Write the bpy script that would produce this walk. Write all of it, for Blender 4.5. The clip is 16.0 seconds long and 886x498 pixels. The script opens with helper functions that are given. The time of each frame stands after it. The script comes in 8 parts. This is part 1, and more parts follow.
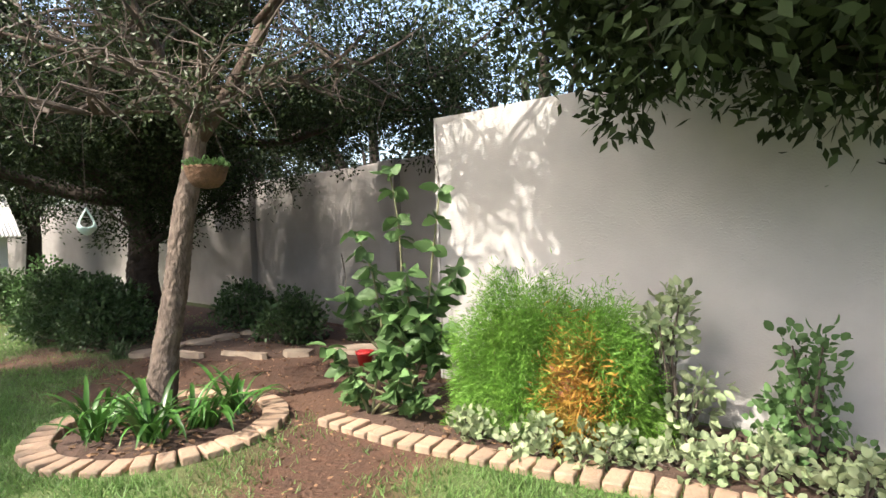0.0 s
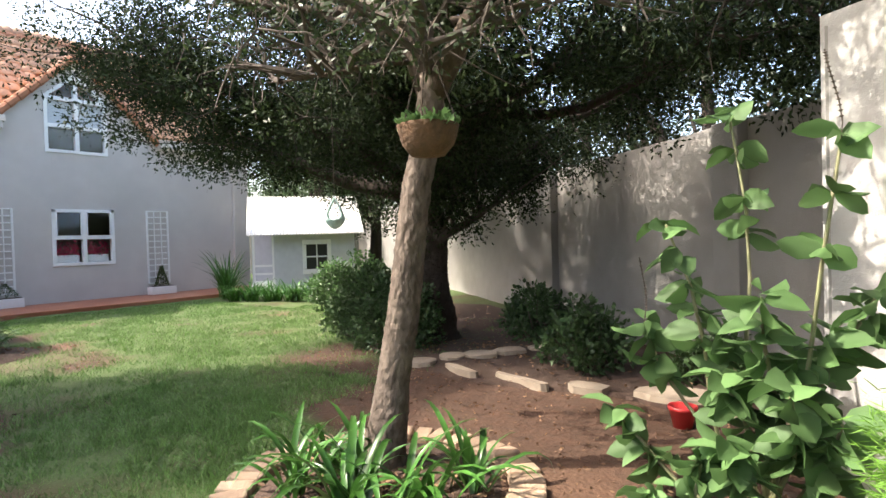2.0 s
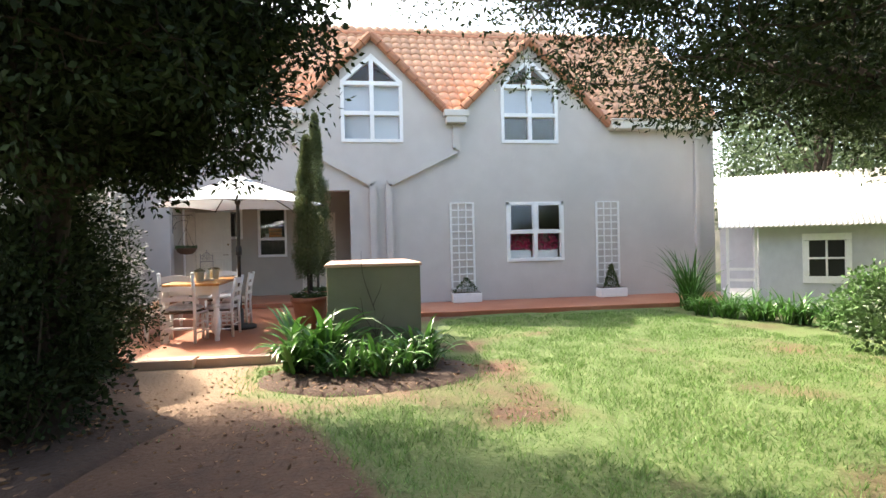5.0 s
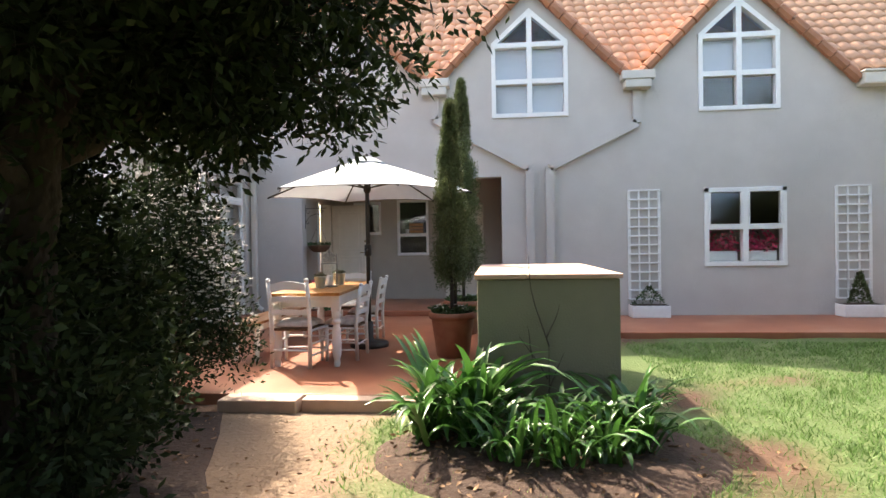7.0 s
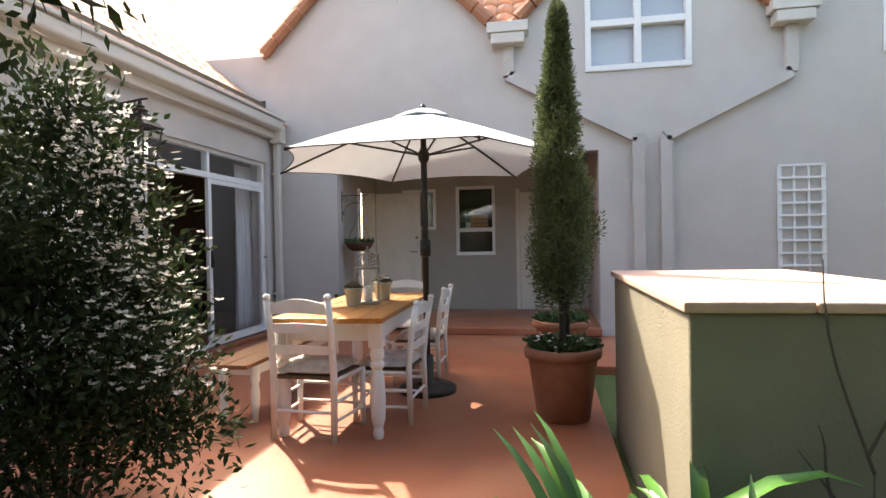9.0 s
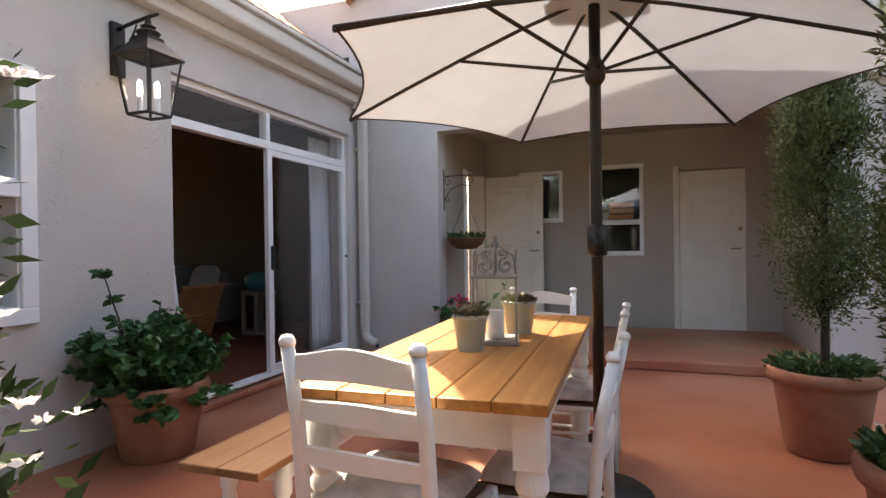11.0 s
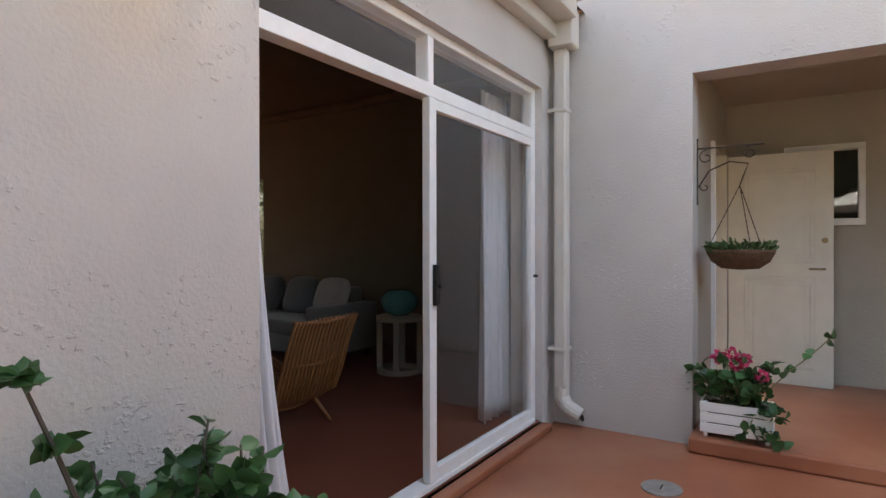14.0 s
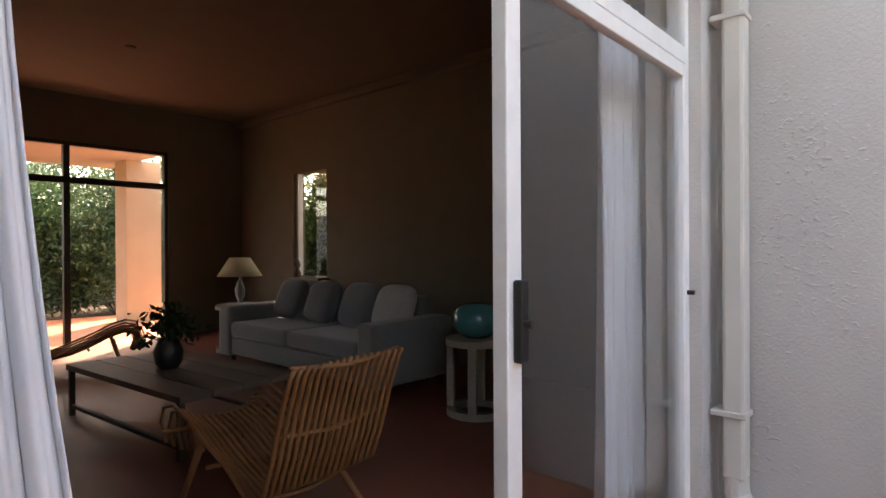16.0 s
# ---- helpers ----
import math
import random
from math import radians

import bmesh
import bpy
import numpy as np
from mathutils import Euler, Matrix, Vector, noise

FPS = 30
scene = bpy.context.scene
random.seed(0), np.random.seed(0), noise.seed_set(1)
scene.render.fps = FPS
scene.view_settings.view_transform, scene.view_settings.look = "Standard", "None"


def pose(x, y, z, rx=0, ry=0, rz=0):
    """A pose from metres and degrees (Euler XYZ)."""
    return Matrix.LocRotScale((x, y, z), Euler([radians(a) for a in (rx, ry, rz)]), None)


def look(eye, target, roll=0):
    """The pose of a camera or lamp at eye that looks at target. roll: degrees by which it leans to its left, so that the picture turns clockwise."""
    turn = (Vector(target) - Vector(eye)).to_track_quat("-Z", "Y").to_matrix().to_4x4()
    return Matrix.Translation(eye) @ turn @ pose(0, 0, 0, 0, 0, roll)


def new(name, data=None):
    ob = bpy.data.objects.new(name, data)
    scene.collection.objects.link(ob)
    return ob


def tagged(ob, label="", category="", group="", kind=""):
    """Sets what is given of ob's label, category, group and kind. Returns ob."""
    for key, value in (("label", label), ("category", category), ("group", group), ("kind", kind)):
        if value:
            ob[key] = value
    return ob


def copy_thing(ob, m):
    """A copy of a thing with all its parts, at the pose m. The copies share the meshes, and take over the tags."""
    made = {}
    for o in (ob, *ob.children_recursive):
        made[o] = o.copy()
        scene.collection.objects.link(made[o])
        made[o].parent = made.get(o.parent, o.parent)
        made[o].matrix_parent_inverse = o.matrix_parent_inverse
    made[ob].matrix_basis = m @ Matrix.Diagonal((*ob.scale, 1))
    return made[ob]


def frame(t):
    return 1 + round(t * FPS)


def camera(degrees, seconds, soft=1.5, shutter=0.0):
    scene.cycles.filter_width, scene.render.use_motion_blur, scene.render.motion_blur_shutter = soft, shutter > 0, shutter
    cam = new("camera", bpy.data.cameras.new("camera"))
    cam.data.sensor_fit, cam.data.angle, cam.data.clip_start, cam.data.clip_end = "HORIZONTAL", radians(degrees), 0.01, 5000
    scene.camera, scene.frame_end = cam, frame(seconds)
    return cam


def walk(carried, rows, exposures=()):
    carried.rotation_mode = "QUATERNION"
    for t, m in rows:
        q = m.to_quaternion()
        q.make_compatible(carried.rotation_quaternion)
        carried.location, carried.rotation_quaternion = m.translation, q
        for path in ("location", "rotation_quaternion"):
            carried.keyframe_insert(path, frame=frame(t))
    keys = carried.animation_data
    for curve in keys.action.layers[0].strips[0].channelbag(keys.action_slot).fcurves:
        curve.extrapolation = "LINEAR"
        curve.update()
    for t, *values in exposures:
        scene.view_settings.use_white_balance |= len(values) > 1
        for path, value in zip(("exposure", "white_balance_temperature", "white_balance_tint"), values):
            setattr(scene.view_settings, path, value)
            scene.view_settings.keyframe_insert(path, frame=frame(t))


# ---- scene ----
cam = camera(76.0, 16.0)
PATH = [
    (0, (0.849, 0.52, 1.255), (0.626, 2.507, 1.19), -1.7),
    (0.5, (0.879, 0.949, 1.227), (0.324, 2.87, 1.167), -1.7),
    (0.7, (0.875, 1.125, 1.235), (0.246, 3.022, 1.182), -1.6),
    (1, (0.825, 1.366, 1.245), (0.091, 3.226, 1.194), -1.6),
    (1.5, (0.707, 1.81, 1.234), (-0.274, 3.552, 1.19), -1.6),
    (2, (0.508, 2.219, 1.214), (-0.741, 3.781, 1.176), -1.6),
    (2.5, (0.206, 2.596, 1.233), (-1.282, 3.932, 1.204), -1.2),
    (3, (-0.216, 2.959, 1.193), (-1.93, 3.989, 1.169), -1.2),
    (3.5, (-0.686, 3.205, 1.145), (-2.531, 3.977, 1.124), -1.5),
    (4, (-1.253, 3.328, 1.168), (-3.157, 3.94, 1.151), -1.3),
    (4.5, (-1.843, 3.409, 1.191), (-3.789, 3.873, 1.177), -1.3),
    (7, (-4.593, 3.257, 1.263), (-6.584, 3.071, 1.244), -0.9),
    (7.5, (-5.218, 3.08, 1.256), (-7.2, 2.816, 1.239), -0.9),
    (8, (-5.785, 2.937, 1.254), (-7.761, 2.626, 1.236), -1.0),
    (10.5, (-8.435, 2.096, 1.183), (-10.363, 1.564, 1.17), -0.8),
    (11, (-8.855, 1.892, 1.18), (-10.736, 1.21, 1.169), -0.8),
    (11.5, (-9.255, 1.649, 1.226), (-11.084, 0.84, 1.212), -0.6),
    (12, (-9.554, 1.415, 1.299), (-11.313, 0.463, 1.285), -0.4),
    (12.5, (-9.827, 1.129, 1.295), (-11.531, 0.081, 1.285), -0.4),
    (13, (-10.052, 0.877, 1.294), (-11.745, -0.188, 1.282), -0.2),
    (13.5, (-10.326, 0.606, 1.291), (-12.014, -0.466, 1.284), -0.2),
    (14, (-10.61, 0.357, 1.288), (-12.301, -0.71, 1.282), -0.1),
    (14.5, (-10.952, 0.168, 1.276), (-12.643, -0.899, 1.271), -0.2),
    (15, (-11.286, -0.015, 1.293), (-12.966, -1.101, 1.286), -0.3),
    (15.5, (-11.612, -0.234, 1.295), (-13.228, -1.412, 1.289), -0.4),
    (16, (-11.837, -0.41, 1.284), (-13.332, -1.739, 1.277), -0.3),
]
walk(cam, [(t, look(eye, target, roll)) for t, eye, target, roll in PATH], [(0.0, 2.05, 6800, 11), (1.0, 2.1, 6850, 11), (2.0, 2.3, 6900, 10), (3.0, 2.65, 7200, 10), (4.5, 2.7, 7400, 9), (7.0, 2.55, 7500, 10), (8.0, 2.52, 7550, 10), (10.5, 2.66, 7550, 11), (12.0, 2.72, 7700, 14), (14.0, 3.15, 8300, 11), (16.0, 3.55, 8400, 11)])

# ---- sky, sun, exposure ----
TO_SUN = Vector((-0.70, -0.62, 1.0)).normalized()
world = bpy.data.worlds.new("sky")
scene.world = world
world.use_nodes = True
wn = world.node_tree
sky = wn.nodes.new("ShaderNodeTexSky")
sky.sky_type = "NISHITA"
sky.sun_disc = False
sky.sun_elevation = math.asin(TO_SUN.z)
sky.sun_rotation = math.atan2(TO_SUN.x, TO_SUN.y)
sky.air_density, sky.dust_density, sky.ozone_density = 1.0, 4.0, 1.0
wn.links.new(sky.outputs[0], wn.nodes["Background"].inputs[0])
wn.nodes["Background"].inputs[1].default_value = 0.15
sun_data = bpy.data.lights.new("sun", "SUN")
sun_data.energy, sun_data.angle, sun_data.color = 2.3, radians(0.6), (1.0, 0.95, 0.87)
sun = new("sun", sun_data)
sun.matrix_world = look(TO_SUN * 40, (0, 0, 0))



# ---- materials ----
def material(name, colour, rough=0.7, second=None, grain=8.0, mix=0.5, bump=0.0, bump_scale=60.0, metal=0.0, spec=0.5,
             blotch=None, blotch_scale=1.2, per_object=0.0, per_island=0.0, sheen=0.0, through_light=0.0, stretch=(1, 1, 1)):
    """A procedural surface: two colours mixed by grain noise, large blotches, fine relief."""
    m = bpy.data.materials.new(name)
    m.use_nodes = True
    nt = m.node_tree
    N, L = nt.nodes, nt.links
    b = N["Principled BSDF"]
    b.inputs["Roughness"].default_value, b.inputs["Metallic"].default_value = rough, metal
    b.inputs["Specular IOR Level"].default_value = spec
    if sheen:
        b.inputs["Sheen Weight"].default_value = sheen
    tc = N.new("ShaderNodeTexCoord")
    mp = N.new("ShaderNodeMapping")
    mp.inputs["Scale"].default_value = stretch
    L.new(tc.outputs["Object"], mp.inputs[0])
    second = second or tuple(c * 0.8 for c in colour)

    def rgb(a, c, fac, kind="MIX"):
        x = N.new("ShaderNodeMix")
        x.data_type, x.blend_type = "RGBA", kind
        for sock, val in ((x.inputs[0], fac), (x.inputs[6], a), (x.inputs[7], c)):
            if isinstance(val, (int, float)):
                sock.default_value = val
            elif isinstance(val, tuple):
                sock.default_value = (*val, 1)
            else:
                L.new(val, sock)
        return x.outputs[2]

    def noise_fac(scale, lo, hi, detail=5.0):
        n = N.new("ShaderNodeTexNoise")
        n.inputs["Scale"].default_value, n.inputs["Detail"].default_value = scale, detail
        L.new(mp.outputs[0], n.inputs["Vector"])
        r = N.new("ShaderNodeMapRange")
        r.inputs[1].default_value, r.inputs[2].default_value = lo, hi
        L.new(n.outputs[0], r.inputs[0])
        return r.outputs[0]

    col = rgb(colour, second, noise_fac(grain, 0.5 - mix * 0.5 + 0.1, 0.9 - mix * 0.2))
    if blotch:
        col = rgb(col, blotch, noise_fac(blotch_scale, 0.48, 0.72))
    if per_object or per_island:
        if per_object:
            o = N.new("ShaderNodeObjectInfo").outputs["Random"]
        else:
            o = N.new("ShaderNodeNewGeometry").outputs["Random Per Island"]
        amount = per_object or per_island
        r = N.new("ShaderNodeMapRange")
        r.inputs[3].default_value, r.inputs[4].default_value = 1 - amount, 1 + amount
        L.new(o, r.inputs[0])
        h = N.new("ShaderNodeHueSaturation")
        L.new(r.outputs[0], h.inputs["Value"])
        L.new(col, h.inputs["Color"])
        col = h.outputs[0]
    L.new(col, b.inputs["Base Color"])
    if bump:
        n = N.new("ShaderNodeTexNoise")
        n.inputs["Scale"].default_value, n.inputs["Detail"].default_value = bump_scale, 6
        L.new(mp.outputs[0], n.inputs["Vector"])
        bp = N.new("ShaderNodeBump")
        bp.inputs["Strength"].default_value, bp.inputs["Distance"].default_value = bump, 0.02
        L.new(n.outputs[0], bp.inputs["Height"])
        L.new(bp.outputs[0], b.inputs["Normal"])
    if through_light:
        t = N.new("ShaderNodeBsdfTranslucent")
        L.new(col, t.inputs[0])
        ad = N.new("ShaderNodeMixShader")
        ad.inputs[0].default_value = through_light
        L.new(b.outputs[0], ad.inputs[1])
        L.new(t.outputs[0], ad.inputs[2])
        L.new(ad.outputs[0], N["Material Output"].inputs[0])
    return m


def glass_material(name, tint=(0.9, 0.95, 0.95)):
    m = bpy.data.materials.new(name)
    m.use_nodes = True
    b = m.node_tree.nodes["Principled BSDF"]
    b.inputs["Base Color"].default_value = (*tint, 1)
    b.inputs["Roughness"].default_value = 0.02
    b.inputs["Transmission Weight"].default_value = 1.0
    b.inputs["IOR"].default_value = 1.45
    return m


def plaster_material(name, colour, second, pits=0.5):
    """Bagged plaster: fine grit, trowel pits and dents, soft weather stains."""
    m = material(name, colour, 0.85, second, 3.0, 0.6, 0, blotch=tuple(c * 0.88 for c in colour), blotch_scale=0.9)
    N, L = m.node_tree.nodes, m.node_tree.links
    tc = N.new("ShaderNodeTexCoord")
    fine = N.new("ShaderNodeTexNoise")
    fine.inputs["Scale"].default_value, fine.inputs["Detail"].default_value = 70, 4
    where = N.new("ShaderNodeTexNoise")
    where.inputs["Scale"].default_value, where.inputs["Detail"].default_value = 1.7, 3
    L.new(tc.outputs["Object"], where.inputs["Vector"])
    patch = N.new("ShaderNodeMath")
    patch.operation = "MULTIPLY_ADD"
    patch.inputs[1].default_value = 0.9
    soft = N.new("ShaderNodeMath")
    soft.operation = "MULTIPLY"
    soft.inputs[1].default_value = 0.5
    L.new(fine.outputs[0], soft.inputs[0])
    vor = N.new("ShaderNodeTexNoise")
    vor.inputs["Scale"].default_value, vor.inputs["Detail"].default_value = 30, 4
    mp = N.new("ShaderNodeMapping")
    mp.inputs["Scale"].default_value = (1, 1, 1.5)
    L.new(tc.outputs["Object"], mp.inputs[0])
    L.new(mp.outputs[0], vor.inputs["Vector"])
    L.new(tc.outputs["Object"], fine.inputs["Vector"])
    ramp = N.new("ShaderNodeMapRange")
    ramp.inputs[1].default_value, ramp.inputs[2].default_value = 1.11, 1.2
    L.new(where.outputs[0], patch.inputs[0])
    L.new(vor.outputs[0], patch.inputs[2])
    L.new(patch.outputs[0], ramp.inputs[0])
    add = N.new("ShaderNodeMath")
    add.operation = "MULTIPLY_ADD"
    add.inputs[1].default_value = pits * 1.7
    L.new(ramp.outputs[0], add.inputs[0])
    L.new(soft.outputs[0], add.inputs[2])
    bp = N.new("ShaderNodeBump")
    bp.inputs["Strength"].default_value, bp.inputs["Distance"].default_value = 0.55, 0.012
    L.new(add.outputs[0], bp.inputs["Height"])
    L.new(bp.outputs[0], N["Principled BSDF"].inputs["Normal"])
    return m


def blade_material(name, colour, second, rough=0.45, light=0.25, vary=0.35, spec=0.35):
    return material(name, colour, rough, second, 3.0, 0.7, per_island=vary, through_light=light, spec=spec)


M = {}
M["plaster"] = plaster_material("house_plaster", (0.545, 0.505, 0.468), (0.50, 0.46, 0.425))
# beige made browner and darker, with the porch's shade mixed into it
M["porch"] = plaster_material("shade_toned_porch_plaster", (0.42, 0.37, 0.31), (0.38, 0.335, 0.275), 0.25)
# beige taken far down: the room's dimness is put into this paint
M["room"] = material("room_paint_dimmed", (0.135, 0.108, 0.078), 0.85, (0.12, 0.095, 0.068), 4, 0.5, 0.08, 40)
M["whitewall"] = plaster_material("boundary_plaster", (0.445, 0.435, 0.42), (0.38, 0.372, 0.36), 0.15)
# grey lowered to carry tree shade that the modelled leaves leave out
M["greywall"] = plaster_material("shade_lowered_grey_plaster", (0.295, 0.28, 0.265), (0.235, 0.225, 0.21), 0.5)
M["greenbox"] = plaster_material("olive_plaster", (0.215, 0.20, 0.15), (0.175, 0.163, 0.12), 0.3)
M["cap"] = material("pink_cement", (0.55, 0.36, 0.29), 0.85, (0.45, 0.30, 0.24), 9, 0.6, 0.3, 40)
M["timber"] = material("varnished_orange_pine", (0.40, 0.175, 0.042), 0.4, (0.30, 0.115, 0.024), 5, 0.7, 0.08, 40, blotch=(0.46, 0.22, 0.06), blotch_scale=3, per_object=0.12, stretch=(0.5, 9, 9))
M["white"] = material("white_paint", (0.80, 0.79, 0.77), 0.42, (0.74, 0.73, 0.70), 14, 0.4, 0.06, 90)
M["gutter"] = material("cream_gutter", (0.60, 0.56, 0.50), 0.5, (0.55, 0.51, 0.45), 5, 0.5, 0.05, 40)
M["tile"] = material("terracotta_roof_tile", (0.58, 0.34, 0.215), 0.75, (0.50, 0.28, 0.17), 7, 0.6, 0.25, 50, per_object=0.12)
M["tiles"] = material("terracotta_roof", (0.58, 0.34, 0.215), 0.75, (0.50, 0.28, 0.17), 7, 0.6, 0.25, 50, per_island=0.12)
M["verge"] = material("verge_mortar", (0.40, 0.17, 0.09), 0.8, (0.30, 0.13, 0.07), 6, 0.6, 0.3, 40)
M["redfloor"] = material("red_cement_floor", (0.36, 0.125, 0.062), 0.42, (0.28, 0.09, 0.045), 2.5, 0.7, 0.06, 30, blotch=(0.42, 0.19, 0.11), blotch_scale=0.9)
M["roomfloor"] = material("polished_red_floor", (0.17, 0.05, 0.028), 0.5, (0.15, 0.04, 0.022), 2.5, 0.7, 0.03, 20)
M["slab"] = material("worn_pale_slab", (0.50, 0.36, 0.28), 0.8, (0.42, 0.29, 0.22), 5, 0.6, 0.2, 40)
M["brick"] = material("tan_edging_brick", (0.36, 0.25, 0.17), 0.9, (0.28, 0.19, 0.13), 12, 0.6, 0.5, 50, per_object=0.2, blotch=(0.22, 0.17, 0.12), blotch_scale=6)
M["stone"] = material("flat_stepping_stone", (0.34, 0.275, 0.21), 0.9, (0.27, 0.21, 0.155), 9, 0.6, 0.5, 30, per_object=0.15)
M["soil"] = material("bed_soil", (0.048, 0.028, 0.019), 0.95, (0.075, 0.042, 0.028), 14, 0.6, 0.9, 30)
M["darkmetal"] = material("dark_bronze_metal", (0.035, 0.03, 0.027), 0.5, (0.05, 0.04, 0.03), 20, 0.5, 0.1, 60, metal=0.6)
M["iron"] = material("wrought_iron", (0.05, 0.04, 0.035), 0.6, (0.08, 0.05, 0.03), 25, 0.5, 0.2, 60, metal=0.4)
M["black"] = material("black_plastic", (0.012, 0.012, 0.012), 0.4)
M["glass"] = glass_material("window_glass")
M["bark"] = material("grey_brown_bark", (0.215, 0.168, 0.135), 0.95, (0.045, 0.032, 0.024), 22, 1.0, 1.0, 38, blotch=(0.16, 0.125, 0.10), blotch_scale=7, stretch=(1, 1, 0.55))
M["darkbark"] = material("dark_bark", (0.05, 0.036, 0.027), 0.95, (0.025, 0.018, 0.013), 14, 0.8, 1.0, 22, stretch=(1, 1, 0.4))
M["twig"] = material("dry_twigs", (0.10, 0.08, 0.065), 0.9, (0.055, 0.042, 0.032), 10)
M["darktwig"] = material("dark_twigs", (0.06, 0.045, 0.034), 0.9, (0.03, 0.022, 0.016), 10)
M["limb"] = material("limb_bark", (0.10, 0.072, 0.052), 0.95, (0.05, 0.035, 0.025), 20, 0.8, 1.0, 30, stretch=(1, 1, 0.5))
M["leafdark"] = blade_material("dark_tree_leaf", (0.034, 0.052, 0.020), (0.020, 0.032, 0.013), 0.7, 0.2, 0.55, 0.15)
M["leafmid"] = blade_material("tree_leaf", (0.045, 0.07, 0.024), (0.025, 0.042, 0.015), 0.5, 0.22)
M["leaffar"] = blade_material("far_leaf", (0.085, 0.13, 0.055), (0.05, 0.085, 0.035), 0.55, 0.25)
M["shrub"] = blade_material("shrub_leaf", (0.065, 0.12, 0.042), (0.04, 0.075, 0.027), 0.4, 0.2)
M["softleaf"] = blade_material("soft_velvet_leaf", (0.12, 0.22, 0.08), (0.08, 0.155, 0.052), 0.6, 0.3)
M["fern"] = blade_material("feathery_green", (0.115, 0.27, 0.04), (0.16, 0.30, 0.05), 0.55, 0.35)
M["variegated"] = blade_material("cream_green_leaf", (0.36, 0.40, 0.25), (0.14, 0.22, 0.09), 0.55, 0.25)
M["strap"] = blade_material("strap_leaf", (0.07, 0.19, 0.035), (0.04, 0.115, 0.022), 0.28, 0.22, 0.4)
M["strapleaf"] = material("single_strap_leaf", (0.06, 0.165, 0.03), 0.3, (0.035, 0.10, 0.02), 3.0, 0.7, per_object=0.45, through_light=0.22, spec=0.4)
M["grass"] = blade_material("lawn_grass", (0.10, 0.195, 0.05), (0.135, 0.23, 0.07), 0.5, 0.3, 0.4)
M["cypress"] = blade_material("conifer_green", (0.075, 0.11, 0.04), (0.11, 0.13, 0.055), 0.55, 0.2, 0.45)
M["ivy"] = blade_material("pot_shrub_leaf", (0.06, 0.15, 0.05), (0.035, 0.095, 0.035), 0.35, 0.2)
M["petal"] = blade_material("white_petal", (0.82, 0.80, 0.76), (0.78, 0.70, 0.68), 0.6, 0.3, 0.08)
M["pink"] = blade_material("pink_petal", (0.72, 0.08, 0.22), (0.62, 0.05, 0.12), 0.5, 0.3, 0.15)
M["terracotta"] = material("terracotta_pot", (0.32, 0.125, 0.07), 0.75, (0.25, 0.095, 0.052), 8, 0.6, 0.15, 60, blotch=(0.38, 0.2, 0.125), blotch_scale=2.5)


def thin_glass_material(name):
    """A thin clear pane: mostly clear, a little mirror."""
    m = bpy.data.materials.new(name)
    m.use_nodes = True
    N, L = m.node_tree.nodes, m.node_tree.links
    tr = N.new("ShaderNodeBsdfTransparent")
    gl = N.new("ShaderNodeBsdfGlossy")
    gl.inputs["Roughness"].default_value = 0.02
    lw = N.new("ShaderNodeLayerWeight")
    lw.inputs[0].default_value = 0.5
    pw = N.new("ShaderNodeMath")
    pw.operation = "POWER"
    pw.inputs[1].default_value = 3.5
    L.new(lw.outputs["Facing"], pw.inputs[0])
    fr = N.new("ShaderNodeMapRange")
    fr.inputs[3].default_value, fr.inputs[4].default_value = 0.045, 0.75
    L.new(pw.outputs[0], fr.inputs[0])
    mx = N.new("ShaderNodeMixShader")
    L.new(fr.outputs[0], mx.inputs[0])
    L.new(tr.outputs[0], mx.inputs[1])
    L.new(gl.outputs[0], mx.inputs[2])
    L.new(mx.outputs[0], N["Material Output"].inputs[0])
    return m


M["thin_glass"] = thin_glass_material("thin_clear_glass")


# ---- mesh helpers ----
def mesh_object(name, verts, faces, mat, parent=None, smooth=False, label=""):
    me = bpy.data.meshes.new(name)
    me.from_pydata([tuple(v) for v in verts], [], faces)
    me.materials.append(mat)
    if smooth:
        me.polygons.foreach_set("use_smooth", [True] * len(me.polygons))
    ob = new(name, me)
    ob.parent = parent
    return tagged(ob, label)


def part(name, bm, mat, parent=None, label="", smooth=False):
    me = bpy.data.meshes.new(name)
    bm.normal_update()
    bm.to_mesh(me)
    bm.free()
    me.materials.append(mat)
    if smooth:
        me.polygons.foreach_set("use_smooth", [True] * len(me.polygons))
    ob = new(name, me)
    ob.parent = parent
    return tagged(ob, label)


def thing(name, m, label, category, group="", kind=""):
    ob = new(name)
    ob.empty_display_size = 0.1
    ob.matrix_world = m
    return tagged(ob, label, category, group, kind)


def cuboid(bm, x0, x1, y0, y1, z0, z1, bevel=0.0, m=None):
    r = bmesh.ops.create_cube(bm, size=1)
    vs = r["verts"]
    for v in vs:
        v.co = Vector(((x0 + x1) / 2 + v.co.x * (x1 - x0), (y0 + y1) / 2 + v.co.y * (y1 - y0), (z0 + z1) / 2 + v.co.z * (z1 - z0)))
    if bevel:
        es = list({e for v in vs for e in v.link_edges})
        r = bmesh.ops.bevel(bm, geom=es, offset=bevel, segments=2, affect="EDGES", profile=0.5)
        vs = list({v for f in r["faces"] for v in f.verts} | {v for v in vs if v.is_valid})
    if m is not None:
        bmesh.ops.transform(bm, matrix=m, verts=vs)
    return vs


def block(name, x0, x1, y0, y1, z0, z1, mat, parent=None, bevel=0.004, label=""):
    bm = bmesh.new()
    cuboid(bm, x0, x1, y0, y1, z0, z1, bevel)
    return part(name, bm, mat, parent, label)


